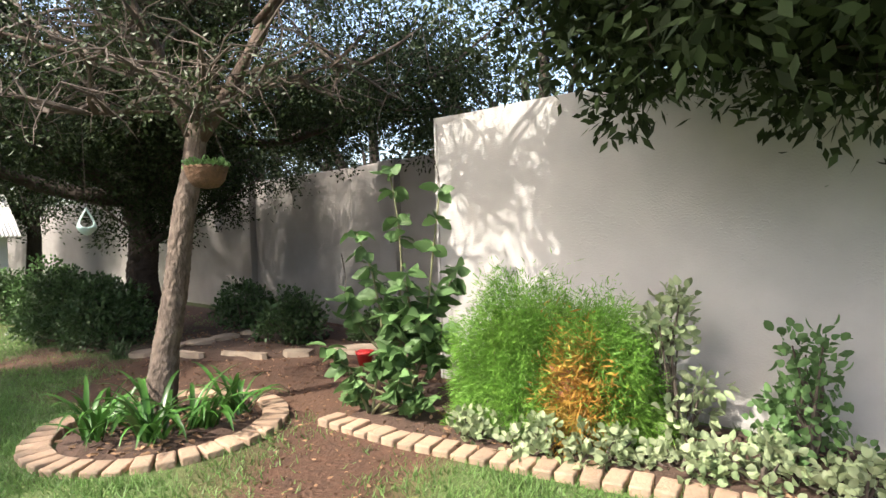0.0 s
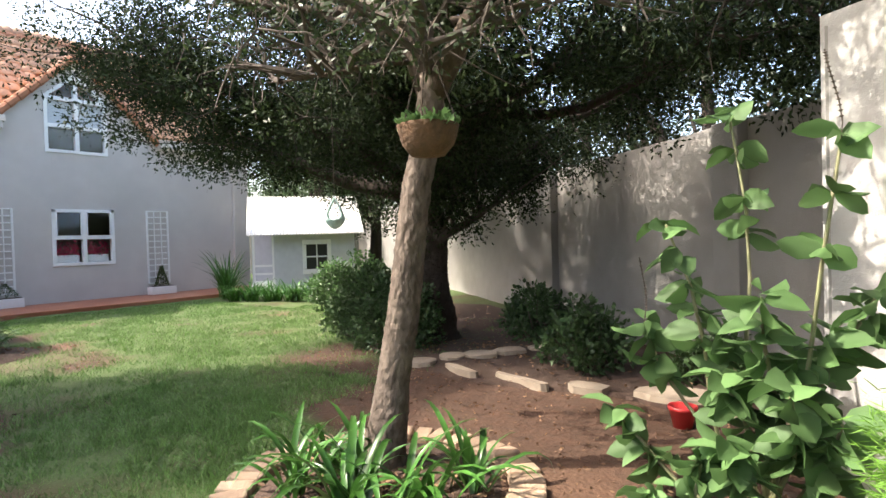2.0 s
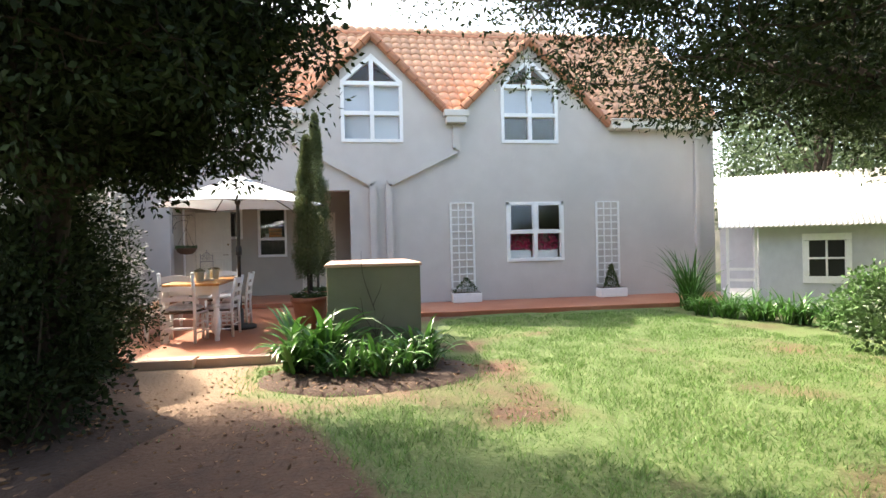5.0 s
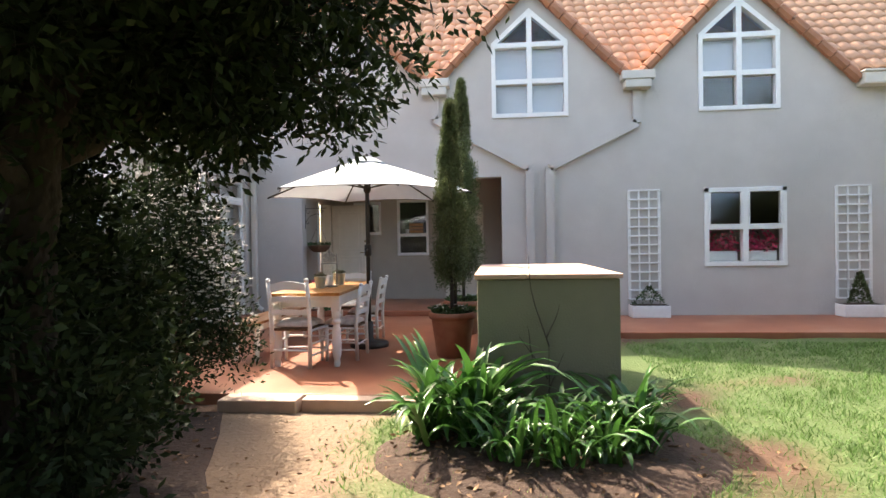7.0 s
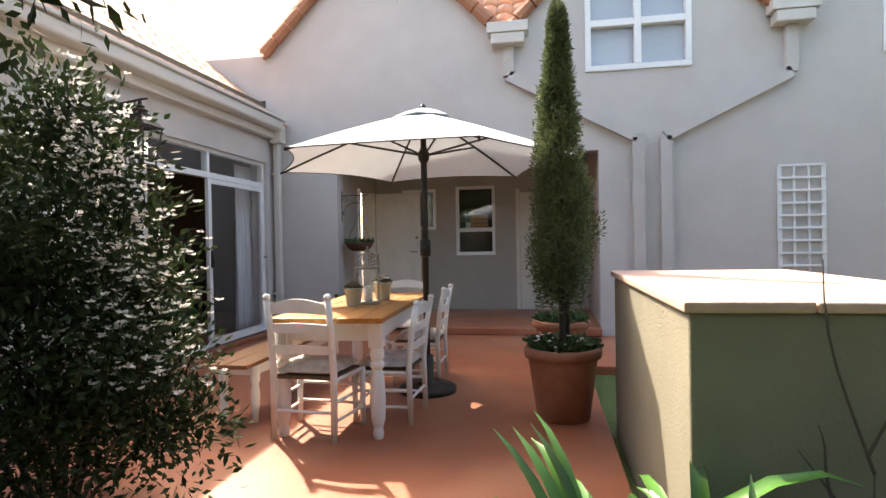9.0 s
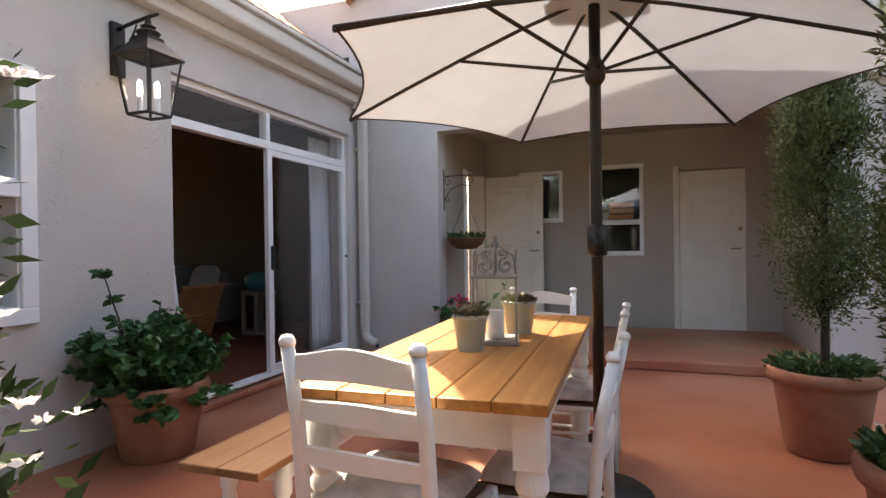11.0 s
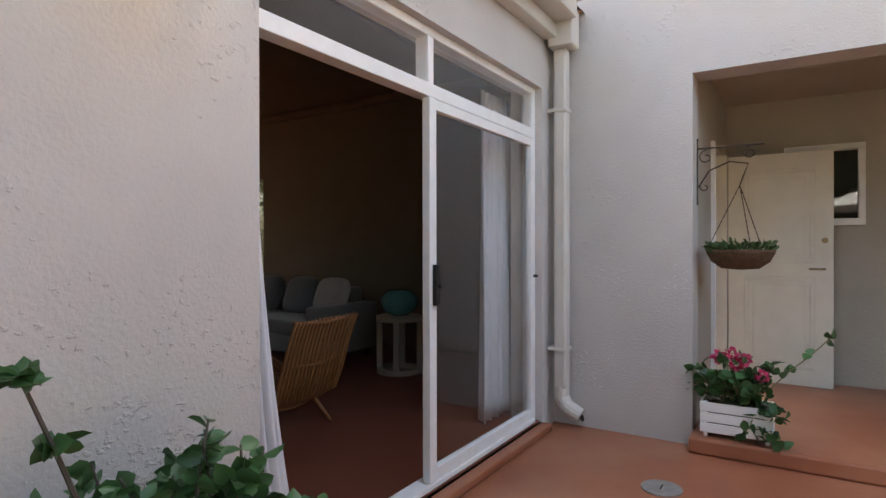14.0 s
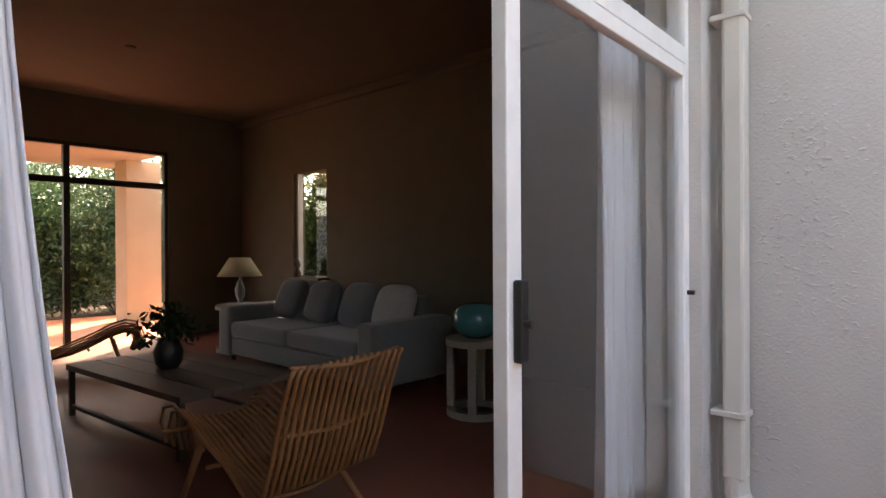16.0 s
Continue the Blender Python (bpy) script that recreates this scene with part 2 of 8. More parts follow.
def tube(bm, pts, radii, sides=8, cap=True):
    """A tapered round limb along points."""
    pts = [Vector(p) for p in pts]
    if isinstance(radii, (int, float)):
        radii = [radii] * len(pts)
    rings = []
    ref = Vector((0.31, 0.17, 0.93))
    for i, p in enumerate(pts):
        d = (pts[min(i + 1, len(pts) - 1)] - pts[max(i - 1, 0)]).normalized()
        a = d.cross(ref)
        if a.length < 0.05:
            a = d.cross(Vector((1, 0, 0)))
        a.normalize()
        b = d.cross(a)
        rings.append([bm.verts.new(p + (a * math.cos(k * math.tau / sides) + b * math.sin(k * math.tau / sides)) * radii[i]) for k in range(sides)])
    for r0, r1 in zip(rings, rings[1:]):
        for k in range(sides):
            bm.faces.new((r0[k], r0[(k + 1) % sides], r1[(k + 1) % sides], r1[k]))
    if cap:
        bm.faces.new(rings[0][::-1])
        bm.faces.new(rings[-1])


def lathe(bm, profile, sides=24, centre=(0, 0), squash=(1, 1)):
    """Turn a profile of (radius, z) round the upright axis."""
    rings = []
    for r, z in profile:
        rings.append([bm.verts.new((centre[0] + squash[0] * r * math.cos(k * math.tau / sides), centre[1] + squash[1] * r * math.sin(k * math.tau / sides), z)) for k in range(sides)])
    for r0, r1 in zip(rings, rings[1:]):
        for k in range(sides):
            bm.faces.new((r0[k], r0[(k + 1) % sides], r1[(k + 1) % sides], r1[k]))
    if profile[0][0] > 1e-4:
        bm.faces.new(rings[0][::-1])
    if profile[-1][0] > 1e-4:
        bm.faces.new(rings[-1])


def wall_with_holes(name, outline, holes, place, thick, mat, label, parent=None):
    """A wall drawn as an outline with holes in (u, z), laid into the world by place(u, z, depth), and given thickness."""
    bm = bmesh.new()
    edges = []
    for loop in (outline, *holes):
        vs = [bm.verts.new((u, z, 0)) for u, z in loop]
        edges += [bm.edges.new((a, b)) for a, b in zip(vs, vs[1:] + vs[:1])]
    bmesh.ops.triangle_fill(bm, use_beauty=True, use_dissolve=False, edges=edges)
    base = list(bm.faces)
    r = bmesh.ops.extrude_face_region(bm, geom=base)
    for v in r["geom"]:
        if isinstance(v, bmesh.types.BMVert):
            v.co.z = thick
    for v in bm.verts:
        v.co = Vector(place(v.co.x, v.co.y, v.co.z))
    bmesh.ops.recalc_face_normals(bm, faces=bm.faces)
    ob = part(name, bm, mat, parent)
    return tagged(ob, label, "wall", kind="structure")


def rect(u0, u1, z0, z1):
    return [(u0, z0), (u1, z0), (u1, z1), (u0, z1)]


def leaves(name, places, normals, length, width, mat, parent=None, label="", seed=0, fold=0.0, kind="", jitter=0.35):
    """Many small pointed leaves as one mesh: places (n,3), pointing along normals (n,3) with scatter."""
    rng = np.random.default_rng(seed)
    n = len(places)
    d = np.asarray(normals, float) + rng.normal(0, jitter, (n, 3))
    d /= np.linalg.norm(d, axis=1)[:, None] + 1e-9
    side = np.cross(d, rng.normal(0, 1, (n, 3)))
    side /= np.linalg.norm(side, axis=1)[:, None] + 1e-9
    up = np.cross(side, d)
    L = (length * rng.uniform(0.65, 1.25, n))[:, None]
    W = (width * rng.uniform(0.7, 1.2, n))[:, None]
    p = np.asarray(places, float)
    if fold:
        v = np.stack([p, p + d * L * 0.16 + side * W * 0.34 + up * W * fold * 0.7, p + d * L * 0.48 + side * W * 0.5 + up * W * fold, p + d * L * 0.82 + side * W * 0.3 + up * (W * fold * 0.6 - L * 0.06), p + d * L - up * L * 0.14,
                      p + d * L * 0.82 - side * W * 0.3 + up * (W * fold * 0.6 - L * 0.06), p + d * L * 0.48 - side * W * 0.5 + up * W * fold, p + d * L * 0.16 - side * W * 0.34 + up * W * fold * 0.7, p + d * L * 0.5], axis=1).reshape(-1, 3)
        f = np.array([[0, 1, 2, 8], [8, 2, 3, 4], [0, 8, 6, 7], [8, 4, 5, 6]])
        faces = (np.arange(n)[:, None, None] * 9 + f[None]).reshape(-1, 4)
    else:
        v = np.stack([p, p + d * L * 0.45 + side * W * 0.5, p + d * L, p + d * L * 0.45 - side * W * 0.5], axis=1).reshape(-1, 3)
        faces = np.arange(n * 4).reshape(-1, 4)
    me = bpy.data.meshes.new(name)
    me.vertices.add(len(v))
    me.vertices.foreach_set("co", v.ravel())
    me.loops.add(faces.size)
    me.loops.foreach_set("vertex_index", faces.ravel().astype(np.int32))
    me.polygons.add(len(faces))
    me.polygons.foreach_set("loop_start", np.arange(0, faces.size, 4, dtype=np.int32))
    me.polygons.foreach_set("loop_total", np.full(len(faces), 4, dtype=np.int32))
    me.update(calc_edges=True)
    me.materials.append(mat)
    ob = new(name, me)
    ob.parent = parent
    return tagged(ob, label, kind=kind)


def clumps(rng, centres, radii, per, flat=1.0, shell=0.55):
    """Points in clumps, denser towards each clump's skin, with their outward directions."""
    pts, out = [], []
    for c, r in zip(centres, radii):
        d = rng.normal(0, 1, (per, 3))
        d /= np.linalg.norm(d, axis=1)[:, None]
        rad = r * (shell + (1 - shell) * rng.random(per)) ** 0.8
        q = d * rad[:, None]
        q[:, 2] *= flat
        pts.append(np.asarray(c) + q)
        out.append(d)
    return np.concatenate(pts), np.concatenate(out)


# ---- ground ----
FX, SY = -14.60, -1.19
LAWN = -0.10


def grassiness(x, y):
    """How grassy the ground is at a place: 0 bare red soil, 1 full lawn."""
    n = noise.fractal(Vector((x * 0.75, y * 0.75, 3.1)), 0.7, 2.1, 4)
    g = 0.92 + n * 0.68
    # the worn footpath between the camera's beds and the patio
    path_y = 2.75 + 0.18 * math.sin(x * 0.9)
    if x < -1.5:
        w = max(0.0, min(1.0, (path_y + 0.55 + 0.22 * min(x + 6, 0.6) - y) / 0.7)) * min(1.0, (-1.5 - x) / 2.5) if x > -9 else max(0.0, min(1.0, (3.0 - y) / 0.4))
        g -= 1.3 * w
    # bare earth between the two trees and the boundary wall
    if y > 4.6 and x > -3.6:
        g -= 1.5 * min(1.0, (y - 4.6) / 0.5) * min(1.0, (x + 3.6) / 0.9)
    d = math.hypot(x + 0.3, y - 3.1)
    g -= 0.5 * max(0.0, 1 - d / 1.3)
    g -= 0.6 * max(0.0, 1 - math.hypot(x + 0.2, y - 5.0) / 1.5)
    g -= 0.75 * max(0.0, 1 - math.hypot(x + 0.25, y - 3.75) / 0.9)
    g -= 0.9 * max(0.0, 1 - math.hypot(x - 0.4, y - 2.7) / 0.75)
    g -= 0.8 * max(0.0, 1 - math.hypot(x + 8.2, y - 4.9) / 0.7)
    g -= 0.35 * max(0.0, 1 - math.hypot(x + 4.0, y - 6.2) / 1.2)
    return max(0.0, min(1.0, g))


def spread(lo, hi, step, far):
    a = list(np.arange(lo, hi + step / 2, step))
    return [lo - far, lo - far / 4, lo - 20, lo - 5] + a + [hi + 5, hi + 20, hi + far / 4, hi + far]


def make_ground():
    xs, ys = spread(-13.6, 3.2, 0.14, 400), spread(-2.6, 10.4, 0.14, 400)
    verts, cols, sand = [], [], []
    for x in xs:
        for y in ys:
            h = 0.018 * noise.fractal(Vector((x * 1.3, y * 1.3, 0)), 0.8, 2, 3) if abs(x) < 30 else 0
            verts.append((x, y, LAWN + h))
            cols.append(grassiness(x, y))
            sand.append(max(0.0, min(1.0, (-6.7 - x) / 1.2)) * max(0.0, min(1.0, (4.2 - y) / 0.8)) * (1.0 if x > -9.4 else 0.0))
    k = len(ys)
    faces = [(i * k + j, (i + 1) * k + j, (i + 1) * k + j + 1, i * k + j + 1) for i in range(len(xs) - 1) for j in range(k - 1)]
    # bare earth lowered to deep brown so its colour carries the tree shade
    m = material("earth_and_lawn", (0.085, 0.040, 0.022), 0.95, (0.048, 0.024, 0.013), 9, 0.8, 1.0, 30, blotch=(0.115, 0.06, 0.034), blotch_scale=0.8)
    N, L = m.node_tree.nodes, m.node_tree.links
    b = N["Principled BSDF"]
    src = b.inputs["Base Color"].links[0].from_socket
    at = N.new("ShaderNodeAttribute")
    at.attribute_name = "lawn"
    mx = N.new("ShaderNodeMix")
    mx.data_type = "RGBA"
    mx.inputs[7].default_value = (0.075, 0.125, 0.034, 1)
    rng = N.new("ShaderNodeMapRange")
    rng.inputs[1].default_value, rng.inputs[2].default_value, rng.inputs[4].default_value = 0.35, 0.85, 0.85
    L.new(at.outputs["Fac"], rng.inputs[0])
    L.new(rng.outputs[0], mx.inputs[0])
    dry = N.new("ShaderNodeAttribute")
    dry.attribute_name = "sand"
    pale = N.new("ShaderNodeMix")
    pale.data_type = "RGBA"
    pale.inputs[7].default_value = (0.27, 0.185, 0.12, 1)
    soft = N.new("ShaderNodeMath")
    soft.operation = "MULTIPLY"
    soft.inputs[1].default_value = 0.75
    L.new(dry.outputs["Fac"], soft.inputs[0])
    L.new(soft.outputs[0], pale.inputs[0])
    L.new(src, pale.inputs[6])
    L.new(pale.outputs[2], mx.inputs[6])
    L.new(mx.outputs[2], b.inputs["Base Color"])
    ob = mesh_object("ground", verts, faces, m, smooth=True)
    a = ob.data.attributes.new("lawn", "FLOAT", "POINT")
    a.data.foreach_set("value", cols)
    ob.data.attributes.new("sand", "FLOAT", "POINT").data.foreach_set("value", sand)
    tagged(ob, "patchy green lawn over bare red garden soil", "ground", kind="structure")
    # grass blades, thick near the walk, thinner far off
    rng = np.random.default_rng(4)
    pts = []
    for x0, x1, y0, y1, n in ((-13.0, 2.5, 1.8, 9.6, 250000), (-5.0, 1.8, 1.6, 6.0, 90000)):
        c = np.column_stack([rng.uniform(x0, x1, n), rng.uniform(y0, y1, n)])
        for x, y in c:
            if x < -12.35 or (x < -8.9 and y < 4.9) or (y > 9.1 and x < -9):
                continue
            if math.hypot(x + 1.63, y - 4.3) < 0.82:
                continue
            g = grassiness(x, y)
            if rng.random() < g ** 1.6:
                pts.append((x, y))
    pts = np.array(pts)
    n = len(pts)
    h = rng.uniform(0.015, 0.05, n) * np.array([1 + 0.9 * noise.noise(Vector((x * 4, y * 4, 0))) for x, y in pts])
    a = rng.uniform(0, math.tau, n)
    lean = rng.normal(0, 0.026, (n, 2))
    w = 0.0045
    base = np.column_stack([pts, np.full(n, LAWN - 0.006)])
    s = np.column_stack([np.cos(a) * w, np.sin(a) * w, np.zeros(n)])
    tip = base + np.column_stack([lean, h + 0.006])
    v = np.stack([base - s, base + s, tip], axis=1).reshape(-1, 3)
    me = bpy.data.meshes.new("grass")
    me.vertices.add(3 * n)
    me.vertices.foreach_set("co", v.ravel())
    me.loops.add(3 * n)
    me.loops.foreach_set("vertex_index", np.arange(3 * n, dtype=np.int32))
    me.polygons.add(n)
    me.polygons.foreach_set("loop_start", np.arange(0, 3 * n, 3, dtype=np.int32))
    me.polygons.foreach_set("loop_total", np.full(n, 3, dtype=np.int32))
    me.update(calc_edges=True)
    me.materials.append(M["grass"])
    tagged(new("grass", me), "short green lawn grass with thin bare patches", "grass", kind="stuff")


make_ground()

# ---- patio, porch and walkway floors ----
floor = block("floor_patio", FX, -9.28, SY, 3.05, -0.15, 0.0, M["redfloor"], bevel=0.01)
tagged(floor, "red polished cement patio floor", "floor", kind="structure")
slab = block("slab_front", -9.28, -9.05, 0.95, 1.62, -0.16, 0.004, M["slab"], bevel=0.012)
tagged(slab, "pale worn cement slab at the patio's edge", "step", kind="structure")
slab2 = block("slab_back", -9.276, -9.12, 1.64, 3.0, -0.16, -0.004, M["slab"], bevel=0.012)
tagged(slab2, "pale worn cement edge of the patio", "step", kind="structure")
walkway = block("pavement_house", FX, -12.72, 3.05, 11.85, -0.16, -0.02, M["redfloor"], bevel=0.01)
tagged(walkway, "red cement walkway along the house", "pavement", kind="structure")
porchfloor = block("floor_porch", -16.55, FX + 0.18, -0.24, 3.37, 0.002, 0.10, M["redfloor"], bevel=0.015)
tagged(porchfloor, "raised red cement porch floor", "floor", kind="structure")

# ---- house ----
APEX, FOOT = 5.62, 4.0
outline = [(-1.30, -0.2), (11.85, -0.2), (11.85, 3.78), (9.21, 3.85), (7.37, APEX), (5.65, FOOT), (3.88, APEX), (2.17, FOOT), (0.45, APEX), (-1.25, FOOT), (-5.2, FOOT), (-5.2, 3.35), (-1.30, 3.35)]


def pentagon(c, half, z0, z1, z2):
    return [(c - half, z0), (c + half, z0), (c + half, z1), (c, z2), (c - half, z1)]


holes = [rect(6.80, 8.10, 0.82, 2.13), pentagon(7.37, 0.655, 3.445, 4.68, 5.32), pentagon(3.88, 0.655, 3.445, 4.68, 5.32), rect(-0.24, 3.37, -0.16, 2.42)]
wall_with_holes("wall_facade", outline, holes, lambda u, z, d: (FX - d, u, z), 0.24, M["plaster"], "grey plastered house wall with three gables")
wall_with_holes("wall_wing", rect(FX + 0.002, -9.35, -0.2, 2.95), [rect(-14.37, -11.90, 0.05, 2.41), rect(-10.88, -9.80, 0.88, 1.46), rect(-10.88, -9.80, 1.55, 2.08)],
                lambda u, z, d: (u, SY - d, z), 0.24, M["plaster"], "grey textured plaster wall of the wing")
# porch shell
wall_with_holes("wall_porch_back", rect(-0.5, 3.6, -0.1, 2.7), [rect(0.25, 0.80, 1.50, 2.14), rect(1.19, 1.82, 1.05, 2.17), rect(2.24, 3.01, 0.1, 2.09)],
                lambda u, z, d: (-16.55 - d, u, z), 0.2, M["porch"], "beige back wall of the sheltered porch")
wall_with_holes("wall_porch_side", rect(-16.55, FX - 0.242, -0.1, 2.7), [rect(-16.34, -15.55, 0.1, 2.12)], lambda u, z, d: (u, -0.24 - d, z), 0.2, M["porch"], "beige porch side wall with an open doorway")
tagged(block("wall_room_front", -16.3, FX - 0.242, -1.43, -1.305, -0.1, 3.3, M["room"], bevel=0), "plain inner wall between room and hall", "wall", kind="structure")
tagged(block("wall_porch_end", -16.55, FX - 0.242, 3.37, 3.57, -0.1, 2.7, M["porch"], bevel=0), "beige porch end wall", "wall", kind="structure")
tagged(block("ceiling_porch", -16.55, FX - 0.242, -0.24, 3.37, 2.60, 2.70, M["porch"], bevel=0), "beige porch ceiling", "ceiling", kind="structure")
# far side walls that close the house
tagged(block("wall_house_end", -20.4, FX - 0.242, 11.63, 11.85, -0.2, 3.8, M["plaster"], bevel=0), "grey plastered end wall of the house", "wall", kind="structure")
tagged(block("wall_house_inner", -20.4, -20.2, -1.3, 11.63, -0.2, 6.0, M["porch"], bevel=0), "plain back wall closing the house", "wall", kind="structure")
tagged(block("floor_upstairs", -20.2, FX - 0.242, -1.3, 11.63, 2.72, 2.86, M["porch"], bevel=0), "plain upper floor of the house", "floor", kind="structure")
tagged(block("wall_house_between", -20.2, FX - 0.242, 3.58, 3.76, -0.1, 2.72, M["porch"], bevel=0), "plain inner wall of the house", "wall", kind="structure")
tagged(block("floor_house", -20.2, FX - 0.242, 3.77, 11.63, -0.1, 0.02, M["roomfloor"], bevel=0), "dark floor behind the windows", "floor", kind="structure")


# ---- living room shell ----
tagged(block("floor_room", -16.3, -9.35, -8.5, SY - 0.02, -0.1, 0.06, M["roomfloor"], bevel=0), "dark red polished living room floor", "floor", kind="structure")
tagged(block("ceiling_room", -16.5, -9.35, -8.7, -1.305, 3.2, 3.3, M["room"], bevel=0), "living room ceiling, beige paint darkened for the dim room", "ceiling", kind="structure")
wall_with_holes("wall_room_side", rect(-8.7, -1.305, -0.1, 3.2), [rect(-7.15, -6.38, 0.9, 2.3)], lambda u, z, d: (-16.3 - d, u, z), 0.2, M["room"], "living room wall with a window, dimness put into its beige")
wall_with_holes("wall_room_far", rect(-16.3, -9.35, -0.1, 3.2), [rect(-15.2, -12.4, 0.06, 2.62)], lambda u, z, d: (u, -8.5 - d, z), 0.2, M["room"], "far wall with a garden door, dimness put into its beige")
tagged(block("wall_room_end", -9.35, -9.15, -8.7, SY, -0.1, 3.2, M["plaster"], bevel=0), "plastered end wall of the wing", "wall", kind="structure")
bm = bmesh.new()
cuboid(bm, -16.298, -16.2, -8.49, -1.44, 3.1, 3.198, 0.02)
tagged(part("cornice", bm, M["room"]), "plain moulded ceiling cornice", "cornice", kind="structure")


# ---- roofs ----
EAVE_X, EAVE_Z, PITCH = FX - 0.06, 4.04, 0.966
RIDGE_X = -17.5
GABLES = (7.37, 3.88, 0.45)


def tile_mesh(width=0.235, length=0.36, rise=0.05):
    """One curved roof tile: a low barrel beside a flat pan, with a thick front lip."""
    n = 8
    prof = []
    for i in range(n + 1):
        u = i / n
        prof.append((u * width, rise * max(0.0, math.sin(u * math.pi)) ** 0.8))
    verts = [(x, 0, z + 0.042) for x, z in prof] + [(x, length, z) for x, z in prof] + [(x, 0, z + 0.0) for x, z in prof]
    k = n + 1
    faces = [(i, i + 1, k + i + 1, k + i) for i in range(n)] + [(2 * k + i, 2 * k + i + 1, i + 1, i) for i in range(n)]
    me = bpy.data.meshes.new("roof_tile")
    me.from_pydata(verts, [], faces)
    me.materials.append(M["tile"])
    me.polygons.foreach_set("use_smooth", [True] * len(me.polygons))
    return me, verts, faces


def tiled_slope(parent, origin, along, up, columns, courses, keep, single, name):
    """Lay tiles in courses; those that single() picks are objects, the rest one mesh."""
    me, tv, tf = tile_mesh()
    along, up = Vector(along).normalized(), Vector(up).normalized()
    normal = along.cross(up).normalized()
    rot = Matrix((along, up, normal)).transposed().to_4x4()
    verts, faces, count = [], [], 0
    for c in range(courses):
        for k in range(columns):
            p = Vector(origin) + along * (k * 0.228) + up * (c * 0.315)
            centre = p + along * 0.11 + up * 0.16
            if not keep(centre):
                continue
            m = Matrix.Translation(p) @ rot @ Matrix.Rotation(random.uniform(-0.02, 0.02), 4, "Z")
            if single(centre) and count < 290:
                count += 1
                ob = new("roof_tile", me)
                ob.parent = parent
                ob.matrix_basis = m
            else:
                o = len(verts)
                verts += [m @ Vector(v) for v in tv]
                faces += [tuple(i + o for i in f) for f in tf]
    if verts:
        ob = mesh_object("tile_field", verts, faces, M["tiles"], parent, smooth=True)
        tagged(ob, kind="stuff")


def make_roofs():
    roof = thing("roof_main", Matrix(), "orange terracotta tiled house roof", "roof", kind="structure")
    top_z = EAVE_Z + (EAVE_X - RIDGE_X) * PITCH
    bm = bmesh.new()
    vs = [bm.verts.new(p) for p in ((EAVE_X, -5.3, EAVE_Z), (EAVE_X, 12.0, EAVE_Z), (RIDGE_X, 12.0, top_z), (RIDGE_X, -5.3, top_z), (2 * RIDGE_X - EAVE_X, 12.0, EAVE_Z), (2 * RIDGE_X - EAVE_X, -5.3, EAVE_Z))]
    bm.faces.new(vs[0:4])
    bm.faces.new((vs[3], vs[2], vs[4], vs[5]))
    # the sheet lies just under the tiles
    for v in vs:
        v.co.z -= 0.03
    part("sheet", bm, M["tiles"], roof)
    def keep(p):
        if p.z > APEX + 0.1:
            return True
        return all(abs(p.y - g) > (APEX + 0.12 - p.z) * 1.0 for g in GABLES) and p.y < 11.95
    tiled_slope(roof, (EAVE_X, -1.4, EAVE_Z), (0, 1, 0), (-1, 0, PITCH), 59, 14, keep, lambda p: p.y > 4.6 and p.z < 6.3, "tiles")
    bm = bmesh.new()
    tube(bm, [(RIDGE_X, -5.3, top_z + 0.0), (RIDGE_X, 12.0, top_z + 0.0)], 0.11, 10)
    part("ridge", bm, M["verge"], roof)
    bm = bmesh.new()
    tube(bm, [(EAVE_X, 12.0, EAVE_Z + 0.02), (RIDGE_X, 12.0, top_z + 0.02)], 0.07, 8)
    part("verge", bm, M["verge"], roof)
    for g in GABLES:
        # two slabs with a thick mortared verge in front
        for s in (-1, 1):
            half = 1.73 if not (g > 7 and s > 0) else 1.86
            foot = APEX + 0.14 - half
            back = RIDGE_X + 0.6
            bm = bmesh.new()
            a = [(FX + 0.10, g, APEX + 0.14), (FX + 0.10, g + s * half, foot), (back, g + s * half, foot), (back, g, APEX + 0.14)]
            t = [(x, y, z - 0.10) for x, y, z in a]
            q = [bm.verts.new(v) for v in a + t]
            for f in ((0, 1, 2, 3), (7, 6, 5, 4), (0, 4, 5, 1), (1, 5, 6, 2), (2, 6, 7, 3)):
                bm.faces.new([q[i] for i in f])
            bmesh.ops.recalc_face_normals(bm, faces=bm.faces)
            part("gable_slope", bm, M["tiles"], roof)
            n = 9
            for i in range(n):
                u0, u1 = i / n + 0.004, (i + 1) / n - 0.004
                bm = bmesh.new()
                p0 = Vector((FX + 0.09, g + s * half * u0, APEX + 0.10 - half * u0))
                p1 = Vector((FX + 0.09, g + s * half * u1, APEX + 0.10 - half * u1))
                tube(bm, [p0, p1], [0.082, 0.095], 8)
                part("verge_tile", bm, M["verge"], roof)
    # wing roof
    wing = thing("roof_wing", Matrix(), "orange terracotta tiled wing roof", "roof", kind="structure")
    bm = bmesh.new()
    v = [bm.verts.new(p) for p in ((-9.1, -0.95, 2.96), (FX, -0.95, 2.96), (FX, -5.0, 6.2), (-9.1, -5.0, 6.2), (-9.1, -9.3, 2.96), (-16.6, -9.3, 2.96), (-16.6, -5.0, 6.2))]
    bm.faces.new((v[0], v[3], v[2], v[1]))
    bm.faces.new((v[3], v[4], v[5], v[6], v[2]))
    part("sheet", bm, M["tiles"], wing)
    tiled_slope(wing, (FX + 0.02, -0.96, 2.99), (1, 0, 0), (0, -1, 0.8), 24, 13, lambda p: True, lambda p: p.x < -11.6 and p.z < 5.6, "tiles")


make_roofs()

